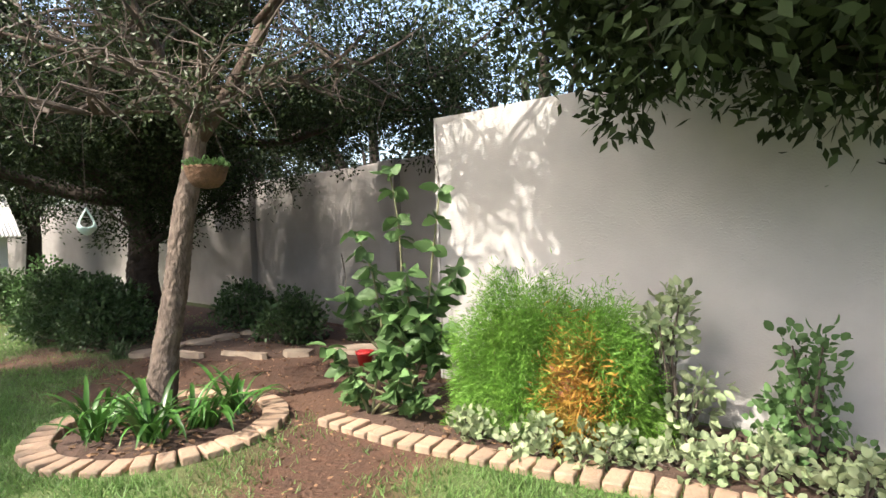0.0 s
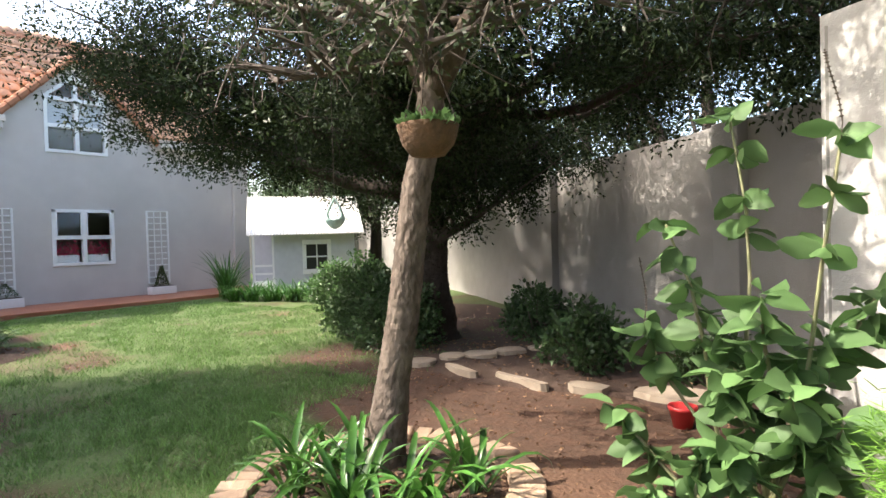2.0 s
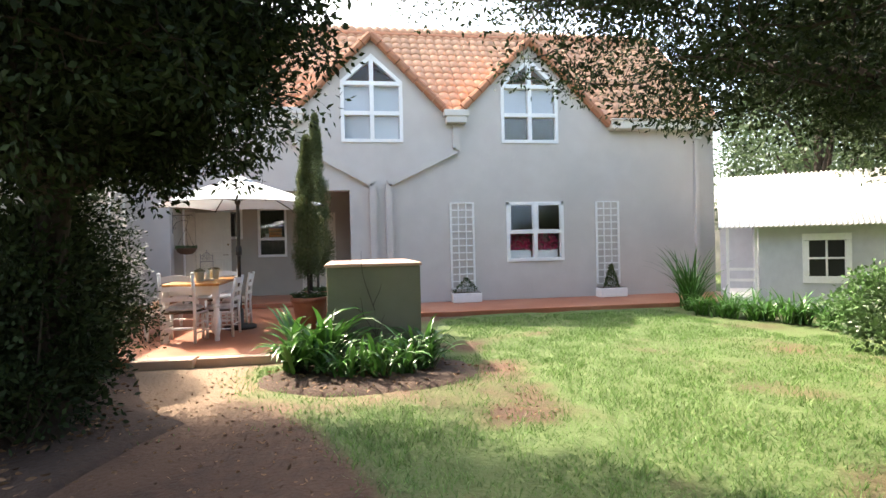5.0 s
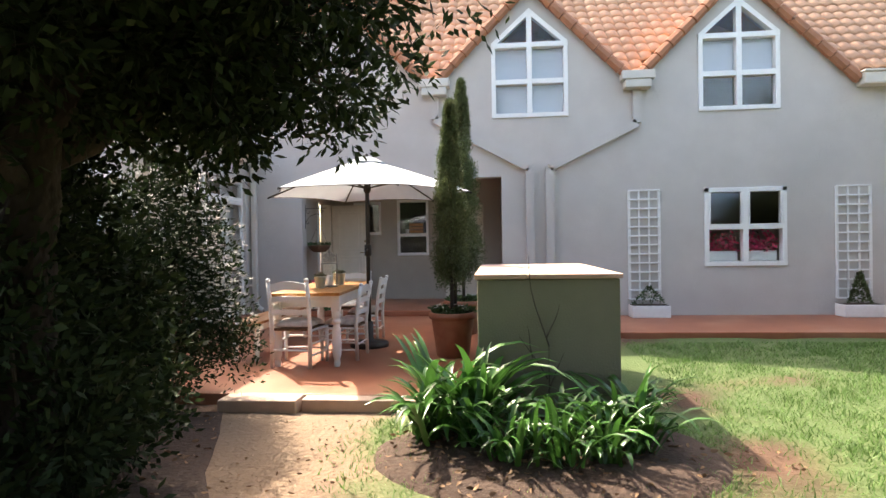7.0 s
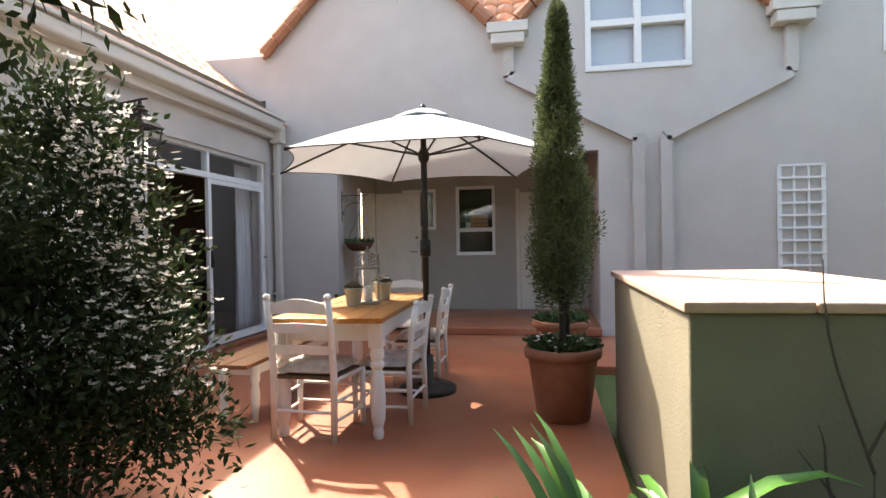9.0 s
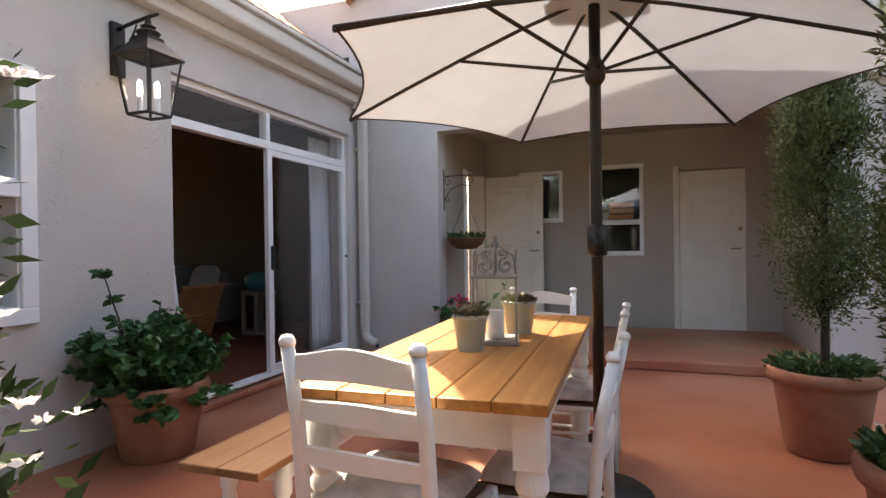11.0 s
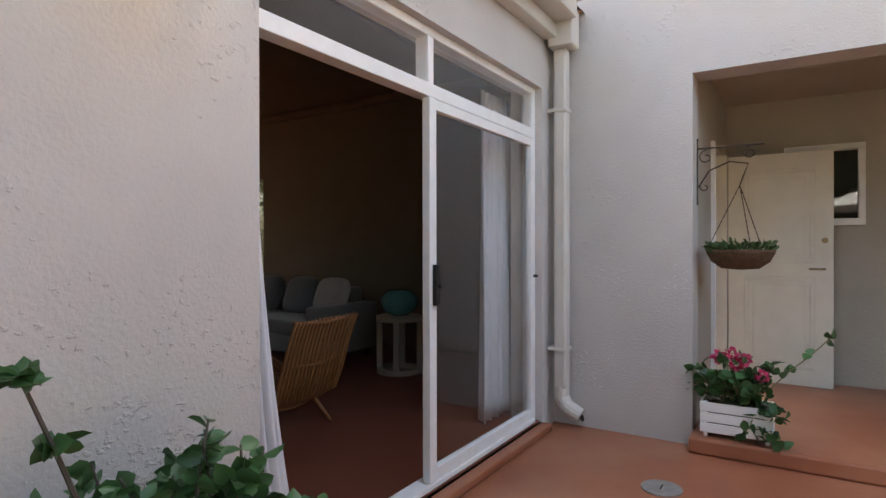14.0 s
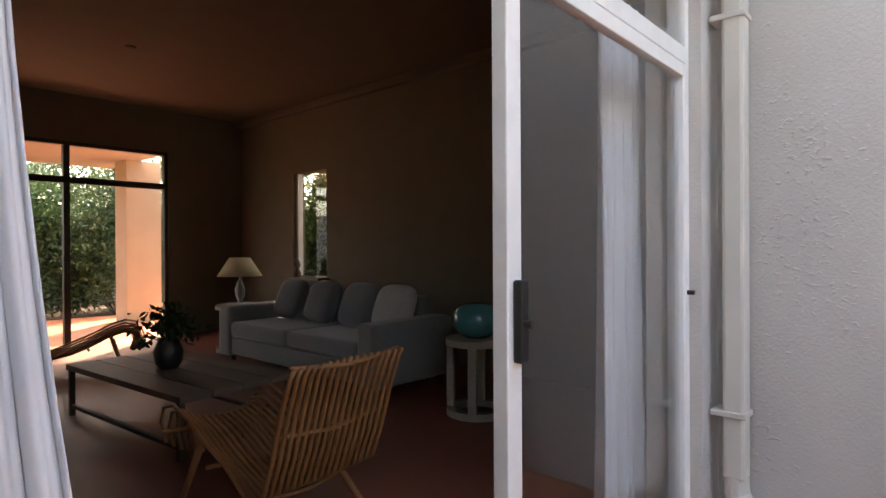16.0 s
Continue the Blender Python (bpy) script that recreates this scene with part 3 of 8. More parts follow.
# ---- boundary walls ----
def straight_wall(name, a, b, z1, thick, mat, label, dip=0.0):
    """An upright wall between two points of the plan, with a slightly uneven top."""
    a, b = Vector((*a, 0)), Vector((*b, 0))
    d = (b - a)
    n = Vector((-d.y, d.x, 0)).normalized() * thick
    k = max(2, int(d.length / 0.4))
    verts, faces = [], []
    for i in range(k + 1):
        p = a + d * i / k
        top = z1 + random.uniform(-0.006, 0.006)
        for q, z in ((p, -0.3), (p, top), (p + n, top), (p + n, -0.3)):
            verts.append((q.x, q.y, z))
    for i in range(k):
        o = 4 * i
        for j in range(4):
            faces.append((o + j, o + 4 + j, o + 4 + (j + 1) % 4, o + (j + 1) % 4))
    faces += [(0, 1, 2, 3), (4 * k + 3, 4 * k + 2, 4 * k + 1, 4 * k)]
    ob = mesh_object(name, verts, faces, mat)
    bm = bmesh.new()
    bm.from_mesh(ob.data)
    bmesh.ops.recalc_face_normals(bm, faces=bm.faces)
    bm.to_mesh(ob.data)
    bm.free()
    return tagged(ob, label, "wall", kind="structure")


straight_wall("wall_white", (6.2, 1.95), (0.22, 5.66), 2.27, -0.22, M["whitewall"], "pale plastered garden wall, stained and dappled")
straight_wall("wall_return", (0.24, 5.64), (0.36, 7.55), 2.22, -0.2, M["greywall"], "grey plastered return of the garden wall")
straight_wall("wall_boundary", (0.45, 7.15), (-7.6, 13.1), 2.2, -0.22, M["greywall"], "grey plastered boundary wall, tree shade put into its colour")
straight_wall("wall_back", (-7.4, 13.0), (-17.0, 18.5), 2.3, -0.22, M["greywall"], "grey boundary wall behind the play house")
straight_wall("wall_side_far", (6.2, 1.9), (6.2, -9.0), 2.2, 0.22, M["greywall"], "grey boundary wall closing the garden")
straight_wall("wall_side_left", (6.2, -9.0), (-9.35, -9.0), 2.2, 0.22, M["greywall"], "grey boundary wall closing the garden behind")
straight_wall("wall_far_right", (-17.0, 18.5), (-26.0, 14.0), 2.3, -0.22, M["greywall"], "grey boundary wall behind the house")

# ---- green block beside the patio ----
pier = thing("garden_pier", pose(-8.89, 3.64, LAWN), "olive plastered masonry block with a pink cement cap", "masonry block")
block("body", -2.0, 0.0, -0.53, 0.53, -0.1, 1.085, M["greenbox"], pier, 0.012)
block("cap", -2.03, 0.02, -0.55, -0.152, 1.087, 1.125, M["cap"], pier, 0.008, "weathered pink cement cap")
block("cap", -2.03, 0.02, -0.148, 0.55, 1.087, 1.123, M["cap"], pier, 0.008, "weathered pink cement cap")


# ---- trees ----
def limb_path(rng, start, end, bend=0.15, n=6):
    start, end = Vector(start), Vector(end)
    d = (end - start).length
    pts = []
    w = [rng.normal(0, bend * d * 0.5, 3) for _ in range(2)]
    for i in range(n + 1):
        u = i / n
        o = Vector(w[0]) * math.sin(u * math.pi) * 0.6 + Vector(w[1]) * math.sin(u * math.tau) * 0.25
        pts.append(start.lerp(end, u) + o)
    return pts


def bark_trunk(bm, pts, radii, sides=56, rings=170):
    """A trunk with ridged, flaking bark modelled on its skin."""
    k = len(pts) - 1
    last = None
    for j in range(rings + 1):
        u = k * j / rings
        i = min(int(u), k - 1)
        c, r = pts[i].lerp(pts[i + 1], u - i), radii[i] + (radii[i + 1] - radii[i]) * (u - i)
        ring = []
        for s in range(sides):
            a = s * math.tau / sides
            p = Vector((math.cos(a), math.sin(a), 0))
            q = c + p * r
            n = noise.noise(Vector((q.x * 46, q.y * 46, q.z * 18)))
            f = noise.noise(Vector((q.x * 70 + 5, q.y * 70, q.z * 26)))
            lump = noise.noise(Vector((q.x * 6, q.y * 6, q.z * 3 + 7)))
            ring.append(bm.verts.new(c + p * r * (1 + 0.12 * (0.6 - 1.6 * abs(n)) + 0.08 * f + 0.04 * lump)))
        if last:
            for s in range(sides):
                bm.faces.new((last[s], last[(s + 1) % sides], ring[(s + 1) % sides], ring[s]))
        last = ring
    bm.faces.new(last)


def make_tree(name, label, base, trunk, limbs, mats, seed, subs=8, sub_len=(0.7, 1.4), twigs=6, leaf=(0.06, 0.022), per=70, clump=0.3, trunk_r=0.14, limb_r=0.07,
              droop=0.0, flat=0.7, sides=9, bare=0.0, floor_z=None):
    """A tree: trunk points, limb ends with their start heights, side branches, twigs and leaf clumps."""
    rng = np.random.default_rng(seed)
    root = thing(name, Matrix.Translation(base), label, "tree")
    o = Vector(base)
    bm = bmesh.new()
    tp = [Vector(p) - o for p in trunk]
    # densify the trunk and let it swell at the foot
    pts = []
    for a, b in zip(tp, tp[1:]):
        for i in range(4):
            pts.append(a.lerp(b, i / 4) + Vector(rng.normal(0, trunk_r * 0.07, 3)))
    pts.append(tp[-1])
    k = len(pts)
    bark_trunk(bm, pts, [trunk_r * (1.35 - 0.35 * min(1, 5 * i / k)) * (1 - 0.3 * i / k) for i in range(k)])
    part("trunk", bm, mats[0], root, smooth=True)
    bm_t = bmesh.new()
    cents, rads = [], []
    for start, end, r in limbs:
        path = limb_path(rng, Vector(start) - o, Vector(end) - o)
        bm = bmesh.new()
        tube(bm, path, [r * (1 - 0.75 * i / (len(path) - 1)) for i in range(len(path))], sides)
        part("limb", bm, mats[3] if len(mats) > 3 else mats[0], root, smooth=True)
        for s in range(subs):
            u = rng.uniform(0.25, 1.0)
            i = min(int(u * (len(path) - 1)), len(path) - 2)
            p = path[i].lerp(path[i + 1], u * (len(path) - 1) - i)
            main = (path[-1] - path[0]).normalized()
            d = (main * 0.5 + Vector(rng.normal(0, 0.75, 3))).normalized()
            d.z = d.z * flat + 0.12 - droop
            q = p + d * rng.uniform(*sub_len)
            if floor_z is not None:
                q.z = max(q.z, floor_z - o.z + rng.uniform(0, 0.3))
            sp = limb_path(rng, p, q, 0.2, 4)
            tube(bm_t, sp, [0.022, 0.018, 0.013, 0.009, 0.005], 5, False)
            for w in range(twigs):
                a = sp[1 + int(rng.integers(0, 4))]
                e = a + Vector(rng.normal(0, 1, 3)).normalized() * rng.uniform(0.2, 0.5)
                e.z -= droop * 0.3
                tube(bm_t, limb_path(rng, a, e, 0.25, 3), [0.007, 0.005, 0.004, 0.002], 4, False)
                if rng.random() > bare:
                    cents.append(tuple(e))
                    rads.append(clump * rng.uniform(0.6, 1.25))
    tagged(part("twig", bm_t, mats[1], root), kind="stuff")
    if cents:
        p, d = clumps(rng, cents, rads, per, 0.75, 0.2)
        d[:, 2] -= droop
        leaves("crown", p, d, leaf[0], leaf[1], mats[2], root, seed=seed, kind="stuff", jitter=0.6)
    return root


# the leaning tree in the brick ring
T0 = Vector((-1.82, 4.51, LAWN - 0.05))
FORK = Vector((-1.48, 4.66, 2.12))
make_tree("leaning_tree", "leaning grey-brown tree with rough bark and bare twigs", T0, [T0, (-1.72, 4.565, 0.6), (-1.60, 4.605, 1.3), FORK],
          [(FORK - Vector((0.02, 0, 0.1)), (-2.25, 4.5, 3.6), 0.08), (FORK - Vector((0, 0, 0.1)), (-0.65, 4.95, 3.55), 0.072), ((-1.68, 4.62, 2.50), (-3.4, 4.2, 3.0), 0.03), ((-1.38, 4.7, 2.4), (-0.3, 5.5, 2.75), 0.02),
           ((-1.6, 4.6, 2.2), (-2.5, 4.3, 2.2), 0.016), ((-1.95, 4.6, 2.9), (-2.3, 6.0, 3.4), 0.03), ((-1.05, 4.8, 2.9), (0.5, 4.3, 3.5), 0.03), ((-1.49, 4.64, 2.12), (-1.17, 4.22, 2.22), 0.022)],
          (M["bark"], M["twig"], M["leafmid"], M["limb"]), 11, subs=10, sub_len=(0.4, 1.0), twigs=7, leaf=(0.05, 0.018), per=34, clump=0.24, trunk_r=0.100, bare=0.45, floor_z=2.25)

# the old spreading tree by the boundary wall
B0 = Vector((-4.1, 7.9, LAWN - 0.05))
make_tree("spreading_tree", "old dark spreading tree with low gnarled limbs", B0, [B0, (-4.15, 7.8, 0.7), (-4.0, 7.7, 1.3), (-4.1, 7.6, 1.9)],
          [((-4.1, 7.6, 1.8), (-7.2, 6.6, 2.75), 0.13), ((-4.1, 7.6, 1.8), (-5.9, 5.2, 3.3), 0.11), ((-4.1, 7.7, 1.8), (-3.0, 5.6, 3.3), 0.11), ((-4.1, 7.6, 1.7), (-1.4, 7.0, 3.0), 0.11), ((-4.1, 7.7, 1.8), (-2.4, 9.6, 3.2), 0.1),
           ((-4.1, 7.7, 1.8), (-5.6, 9.6, 3.4), 0.1), ((-4.1, 7.7, 1.9), (-7.6, 8.8, 3.2), 0.1), ((-4.1, 7.7, 1.9), (-4.2, 7.3, 4.8), 0.1), ((-4.1, 7.6, 1.0), (-3.4, 8.1, 1.6), 0.09), ((-3.4, 6.4, 2.8), (-1.6, 5.3, 3.6), 0.06),
           ((-5.4, 6.3, 2.7), (-7.4, 5.3, 3.9), 0.06), ((-2.6, 7.3, 2.5), (0.4, 6.9, 3.1), 0.06), ((-4.2, 6.6, 3.0), (-4.4, 4.9, 4.2), 0.06), ((-4.1, 7.7, 1.9), (-7.6, 10.8, 3.3), 0.09), ((-4.1, 7.7, 1.9), (-5.6, 11.0, 3.6), 0.08), ((-5.6, 8.4, 2.6), (-8.6, 9.4, 3.4), 0.06), ((-2.6, 8.6, 2.6), (-0.8, 9.2, 3.4), 0.05), ((-3.0, 7.0, 3.2), (-1.0, 6.2, 4.4), 0.05), ((-5.6, 9.0, 2.8), (-8.6, 11.4, 3.7), 0.07), ((-5.6, 8.6, 2.8), (-9.4, 10.4, 4.0), 0.07), ((-5.6, 9.6, 3.0), (-7.2, 11.9, 4.2), 0.06), ((-7.4, 9.4, 3.2), (-10.3, 11.3, 4.3), 0.05), ((-7.4, 9.6, 3.2), (-9.5, 12.1, 4.6), 0.05), ((-7.4, 9.6, 3.3), (-8.4, 12.2, 4.4), 0.05), ((-7.4, 9.4, 3.4), (-11.0, 11.9, 5.2), 0.05)],
          (M["darkbark"], M["darktwig"], M["leafdark"], M["darkbark"]), 23, subs=18, sub_len=(0.6, 1.6), twigs=8, leaf=(0.055, 0.024), per=115, clump=0.35, trunk_r=0.21, floor_z=2.25)

# the dark tree over the path
D0 = Vector((-6.75, 1.25, LAWN - 0.05))
make_tree("dark_tree", "dense dark evergreen tree overhanging the path", D0, [D0, (-6.85, 1.2, 0.7), (-6.8, 1.3, 1.3), (-6.8, 1.35, 1.9)],
          [((-6.8, 1.3, 1.6), (-6.6, 2.7, 3.1), 0.07), ((-6.8, 1.3, 1.6), (-7.8, 1.8, 2.9), 0.06), ((-6.8, 1.3, 1.5), (-5.3, 2.0, 2.8), 0.07), ((-6.8, 1.3, 1.6), (-5.6, 0.3, 2.7), 0.07), ((-6.8, 1.3, 1.6), (-8.2, 0.6, 2.8), 0.07),
           ((-6.8, 1.3, 1.6), (-6.9, -0.6, 2.8), 0.06), ((-6.8, 1.35, 1.9), (-6.8, 1.4, 4.3), 0.07), ((-6.8, 1.35, 1.9), (-6.2, 2.4, 3.9), 0.06), ((-6.8, 1.35, 1.9), (-7.4, 1.9, 3.9), 0.06), ((-6.8, 1.35, 1.9), (-6.0, 0.8, 4.0), 0.06), ((-6.8, 1.4, 3.0), (-7.2, 3.0, 5.0), 0.06), ((-6.8, 1.4, 3.2), (-6.6, 3.4, 4.7), 0.06), ((-6.8, 1.4, 3.0), (-8.4, 1.9, 5.0), 0.06), ((-6.8, 1.4, 3.4), (-7.0, 2.2, 5.7), 0.06), ((-7.0, 1.4, 2.6), (-8.9, 0.6, 4.2), 0.06), ((-6.8, 1.4, 3.2), (-8.2, 0.1, 5.4), 0.06), ((-6.8, 1.4, 3.0), (-7.0, -0.5, 4.9), 0.06), ((-6.8, 1.4, 3.2), (-9.0, -0.3, 5.3), 0.06), ((-6.8, 1.4, 3.2), (-7.6, 0.7, 5.6), 0.06), ((-6.8, 1.4, 3.0), (-5.6, -0.4, 4.6), 0.06)],
          (M["darkbark"], M["darkbark"], M["leafdark"]), 31, subs=16, sub_len=(0.4, 1.1), twigs=8, leaf=(0.07, 0.03), per=122, clump=0.33, trunk_r=0.13, droop=0.12, floor_z=2.15)


# the evergreen whose boughs hang over the pale wall and the start of the walk
E0 = Vector((2.9, 0.3, LAWN - 0.05))
make_tree("evergreen_tree", "dense dark evergreen tree overhanging the pale wall", E0, [E0, (2.95, 0.35, 0.8), (2.9, 0.5, 1.6), (2.8, 0.6, 2.3)],
          [((2.8, 0.6, 2.2), (1.9, 3.6, 3.6), 0.09), ((2.8, 0.6, 2.2), (0.2, 2.6, 4.2), 0.09), ((2.8, 0.6, 2.2), (-0.6, 0.6, 4.3), 0.09), ((2.8, 0.6, 2.2), (3.2, 3.2, 3.3), 0.08), ((2.8, 0.6, 2.3), (1.2, 1.6, 4.8), 0.08), ((1.2, 2.2, 3.6), (-0.9, 3.1, 4.6), 0.05),
           ((2.3, 2.4, 3.2), (2.5, 3.5, 2.5), 0.05), ((2.6, 2.0, 3.2), (3.0, 3.1, 2.5), 0.05), ((2.0, 3.0, 3.4), (2.1, 3.8, 2.6), 0.04), ((2.8, 0.6, 2.3), (-0.3, -0.8, 4.3), 0.08), ((2.8, 0.6, 2.3), (4.4, 1.8, 3.8), 0.07), ((1.4, 1.8, 3.9), (0.3, 3.9, 4.6), 0.05), ((2.0, 2.2, 3.3), (1.9, 3.1, 2.4), 0.04), ((2.6, 2.2, 3.2), (2.6, 3.1, 2.35), 0.04), ((2.2, 2.2, 3.4), (2.1, 2.7, 4.6), 0.05), ((2.8, 0.6, 2.4), (3.6, 2.4, 4.6), 0.06), ((2.4, 1.6, 3.2), (1.2, 2.5, 4.0), 0.05), ((2.8, 0.8, 2.6), (2.4, 1.5, 4.8), 0.06)],
          (M["darkbark"], M["darkbark"], M["leafdark"]), 37, subs=14, sub_len=(0.4, 1.1), twigs=8, leaf=(0.085, 0.04), per=105, clump=0.33, trunk_r=0.15, droop=0.14, floor_z=2.0)


# ---- shrubs, beds and borders ----
def bush(name, label, centre, size, mat, seed, n=60, per=70, leaf=(0.06, 0.035), fold=0.0, clump=0.22, stems=True, category="shrub", extra=None):
    rng = np.random.default_rng(seed)
    root = thing(name, Matrix.Translation(centre), label, category)
    d = rng.normal(0, 1, (n, 3))
    d /= np.linalg.norm(d, axis=1)[:, None]
    rad = rng.uniform(0.35, 1.0, n) ** 0.6
    c = d * rad[:, None] * np.array(size) * 0.8
    c[:, 2] = np.abs(c[:, 2]) * 1.1 + size[2] * 0.12
    if stems:
        bm = bmesh.new()
        for q in c[:: max(1, n // 16)]:
            tube(bm, limb_path(rng, (q[0] * 0.15, q[1] * 0.15, 0), tuple(q), 0.15, 3), [0.014, 0.011, 0.008, 0.005], 5, False)
        part("stem", bm, M["twig"], root)
    p, o = clumps(rng, c, np.full(n, clump) * rng.uniform(0.7, 1.3, n), per, 0.8, 0.2)
    p[:, 2] = np.maximum(p[:, 2], 0.01)
    o[:, 2] += 0.25
    leaves("foliage", p, o, leaf[0], leaf[1], mat, root, seed=seed, fold=fold, kind="stuff")
    if extra:
        mat2, count, sz = extra
        bright = (p[:, 2] > size[2] * 0.35) & (p[:, 1] * 0.5 - p[:, 0] > 0.0)
        i = rng.choice(np.flatnonzero(bright), count)
        q = p[i] + o[i] * 0.05
        five = np.repeat(q, 5, axis=0)
        ring = np.array([[math.cos(a), math.sin(a), 0.3] for a in np.arange(5) * math.tau / 5])
        leaves("blossom", five, np.tile(ring, (count, 1)), sz, sz * 0.6, mat2, root, seed=seed + 1, kind="stuff", jitter=0.15)
    return root


def strap_blade(rng, length, width, upright, base=(0.0, 0.0, 0.0), turn=0.0):
    """Points and faces of one arching strap leaf that grows from base towards turn."""
    L = length * rng.uniform(0.55, 1.15)
    out = rng.uniform(0.25, 1.0) * (1.35 - upright)
    w = width * rng.uniform(0.7, 1.15)
    dirh = np.array([math.cos(turn), math.sin(turn), 0])
    sd = np.array([-math.sin(turn), math.cos(turn), 0])
    verts, faces, n = [], [], 7
    elev = 1.35 - 0.5 * out
    p = np.array(base, float)
    twist = rng.normal(0, 0.3)
    for i in range(n + 1):
        u = i / n
        ww = w * (0.75 + 0.6 * u) * (1 - u ** 3) + 0.001
        s = sd * math.cos(twist * u) + np.array([0, 0, 1]) * math.sin(twist * u)
        up = np.array([0, 0, 0.22 * ww])
        verts += [tuple(p - s * ww / 2 + up), tuple(p), tuple(p + s * ww / 2 + up)]
        e = elev - (2.0 * out + 0.25) * u * u * 1.15
        p = p + (dirh * math.cos(e) + np.array([0, 0, 1]) * math.sin(e)) * L / n
        p[2] = max(p[2], 0.012)
    for i in range(n):
        for j in (0, 1):
            faces.append((3 * i + j, 3 * i + j + 1, 3 * i + 4 + j, 3 * i + 3 + j))
    return verts, faces


def strap_plant(name, label, centre, seed, count=46, length=0.62, width=0.032, mat=None, upright=0.42, group=""):
    """A far-off clump of long arching strap leaves."""
    rng = np.random.default_rng(seed)
    root = thing(name, Matrix.Translation(centre), label, "plant", group)
    verts, faces = [], []
    for _ in range(count):
        v, f = strap_blade(rng, length, width, upright, (rng.normal(0, 0.05), rng.normal(0, 0.05), 0.0), rng.uniform(0, math.tau))
        faces += [tuple(k + len(verts) for k in q) for q in f]
        verts += v
    tagged(mesh_object("leaves", verts, faces, mat or M["strap"], root, smooth=True), kind="stuff")
    return root


def blade_meshes(seed, n, width, upright):
    rng = np.random.default_rng(seed)
    out = []
    for _ in range(n):
        v, f = strap_blade(rng, 1.0, width, upright)
        me = bpy.data.meshes.new("leaf")
        me.from_pydata(v, [], f)
        me.materials.append(M["strapleaf"])
        me.polygons.foreach_set("use_smooth", [True] * len(me.polygons))
        out.append(me)
    return out


def leafy_clump(label, centre, seed, count, length, blades, group):
    """A nearby agapanthus: every strap leaf an object of its own."""
    rng = np.random.default_rng(seed)
    root = thing("agapanthus", Matrix.Translation(centre), label, "plant", group)
    for k in range(count):
        ob = new("leaf", blades[int(rng.integers(0, len(blades)))])
        ob.parent = root
        z = length * rng.uniform(0.8, 1.15)
        ob.matrix_basis = pose(rng.normal(0, 0.05), rng.normal(0, 0.05), 0, rng.normal(0, 4), rng.normal(0, 6), rng.uniform(0, 360)) @ Matrix.Diagonal((z, z, z, 1))
    return root


RING_BLADES = blade_meshes(901, 14, 0.062, 0.35)
BLOCK_BLADES = blade_meshes(902, 18, 0.08, 0.36)


def flower_bed(name, label, outline, z=LAWN + 0.01, height=0.05):
    """A low mound of dark soil with clods within an outline."""
    rng = np.random.default_rng(len(outline))
    bm = bmesh.new()
    c = Vector((sum(p[0] for p in outline) / len(outline), sum(p[1] for p in outline) / len(outline), 0))
    rings = []
    for k, u in enumerate((1.0, 0.93, 0.75, 0.5, 0.25)):
        rings.append([bm.verts.new((c.x + (x - c.x) * u, c.y + (y - c.y) * u, (LAWN - 0.03) if k == 0 else z + height * min(1, k / 2) + rng.normal(0, 0.008))) for x, y in outline])
    for r0, r1 in zip(rings, rings[1:]):
        for i in range(len(outline)):
            bm.faces.new((r0[i], r0[(i + 1) % len(outline)], r1[(i + 1) % len(outline)], r1[i]))
    bm.faces.new(rings[-1])
    bmesh.ops.recalc_face_normals(bm, faces=bm.faces)
    ob = part(name, bm, M["soil"], smooth=True)
    # clods, bark chips and dead leaves
    m = 420
    idx = rng.integers(0, len(outline), m)
    t = rng.uniform(0, 0.95, m)
    s = rng.random(m)
    A = np.array(outline)
    e = A[idx] * s[:, None] + A[(idx + 1) % len(outline)] * (1 - s[:, None])
    p = np.column_stack([c.x + (e[:, 0] - c.x) * t, c.y + (e[:, 1] - c.y) * t, np.full(m, z + height + 0.006)])
    leaves("litter", p, np.column_stack([rng.normal(0, 1, (m, 2)), np.zeros(m)]), 0.05, 0.022, M["litter"], ob, seed=m, fold=0.15, kind="stuff", jitter=0.1)
    return tagged(ob, label, "flower bed", kind="structure")


M["litter"] = material("dead_leaf", (0.22, 0.13, 0.07), 0.9, (0.12, 0.07, 0.04), 5, per_island=0.5)


def oval(cx, cy, rx, ry, n=28, turn=0.0):
    return [(cx + rx * math.cos(a) * math.cos(turn) - ry * math.sin(a) * math.sin(turn), cy + rx * math.cos(a) * math.sin(turn) + ry * math.sin(a) * math.cos(turn)) for a in [k * math.tau / n for k in range(n)]]


def edging_brick_mesh():
    bm = bmesh.new()
    cuboid(bm, -0.054, 0.054, -0.095, 0.095, -0.09, 0.045, 0.012)
    me = bpy.data.meshes.new("edging_brick")
    bm.to_mesh(me)
    bm.free()
    me.materials.append(M["brick"])
    return me


BRICK = edging_brick_mesh()


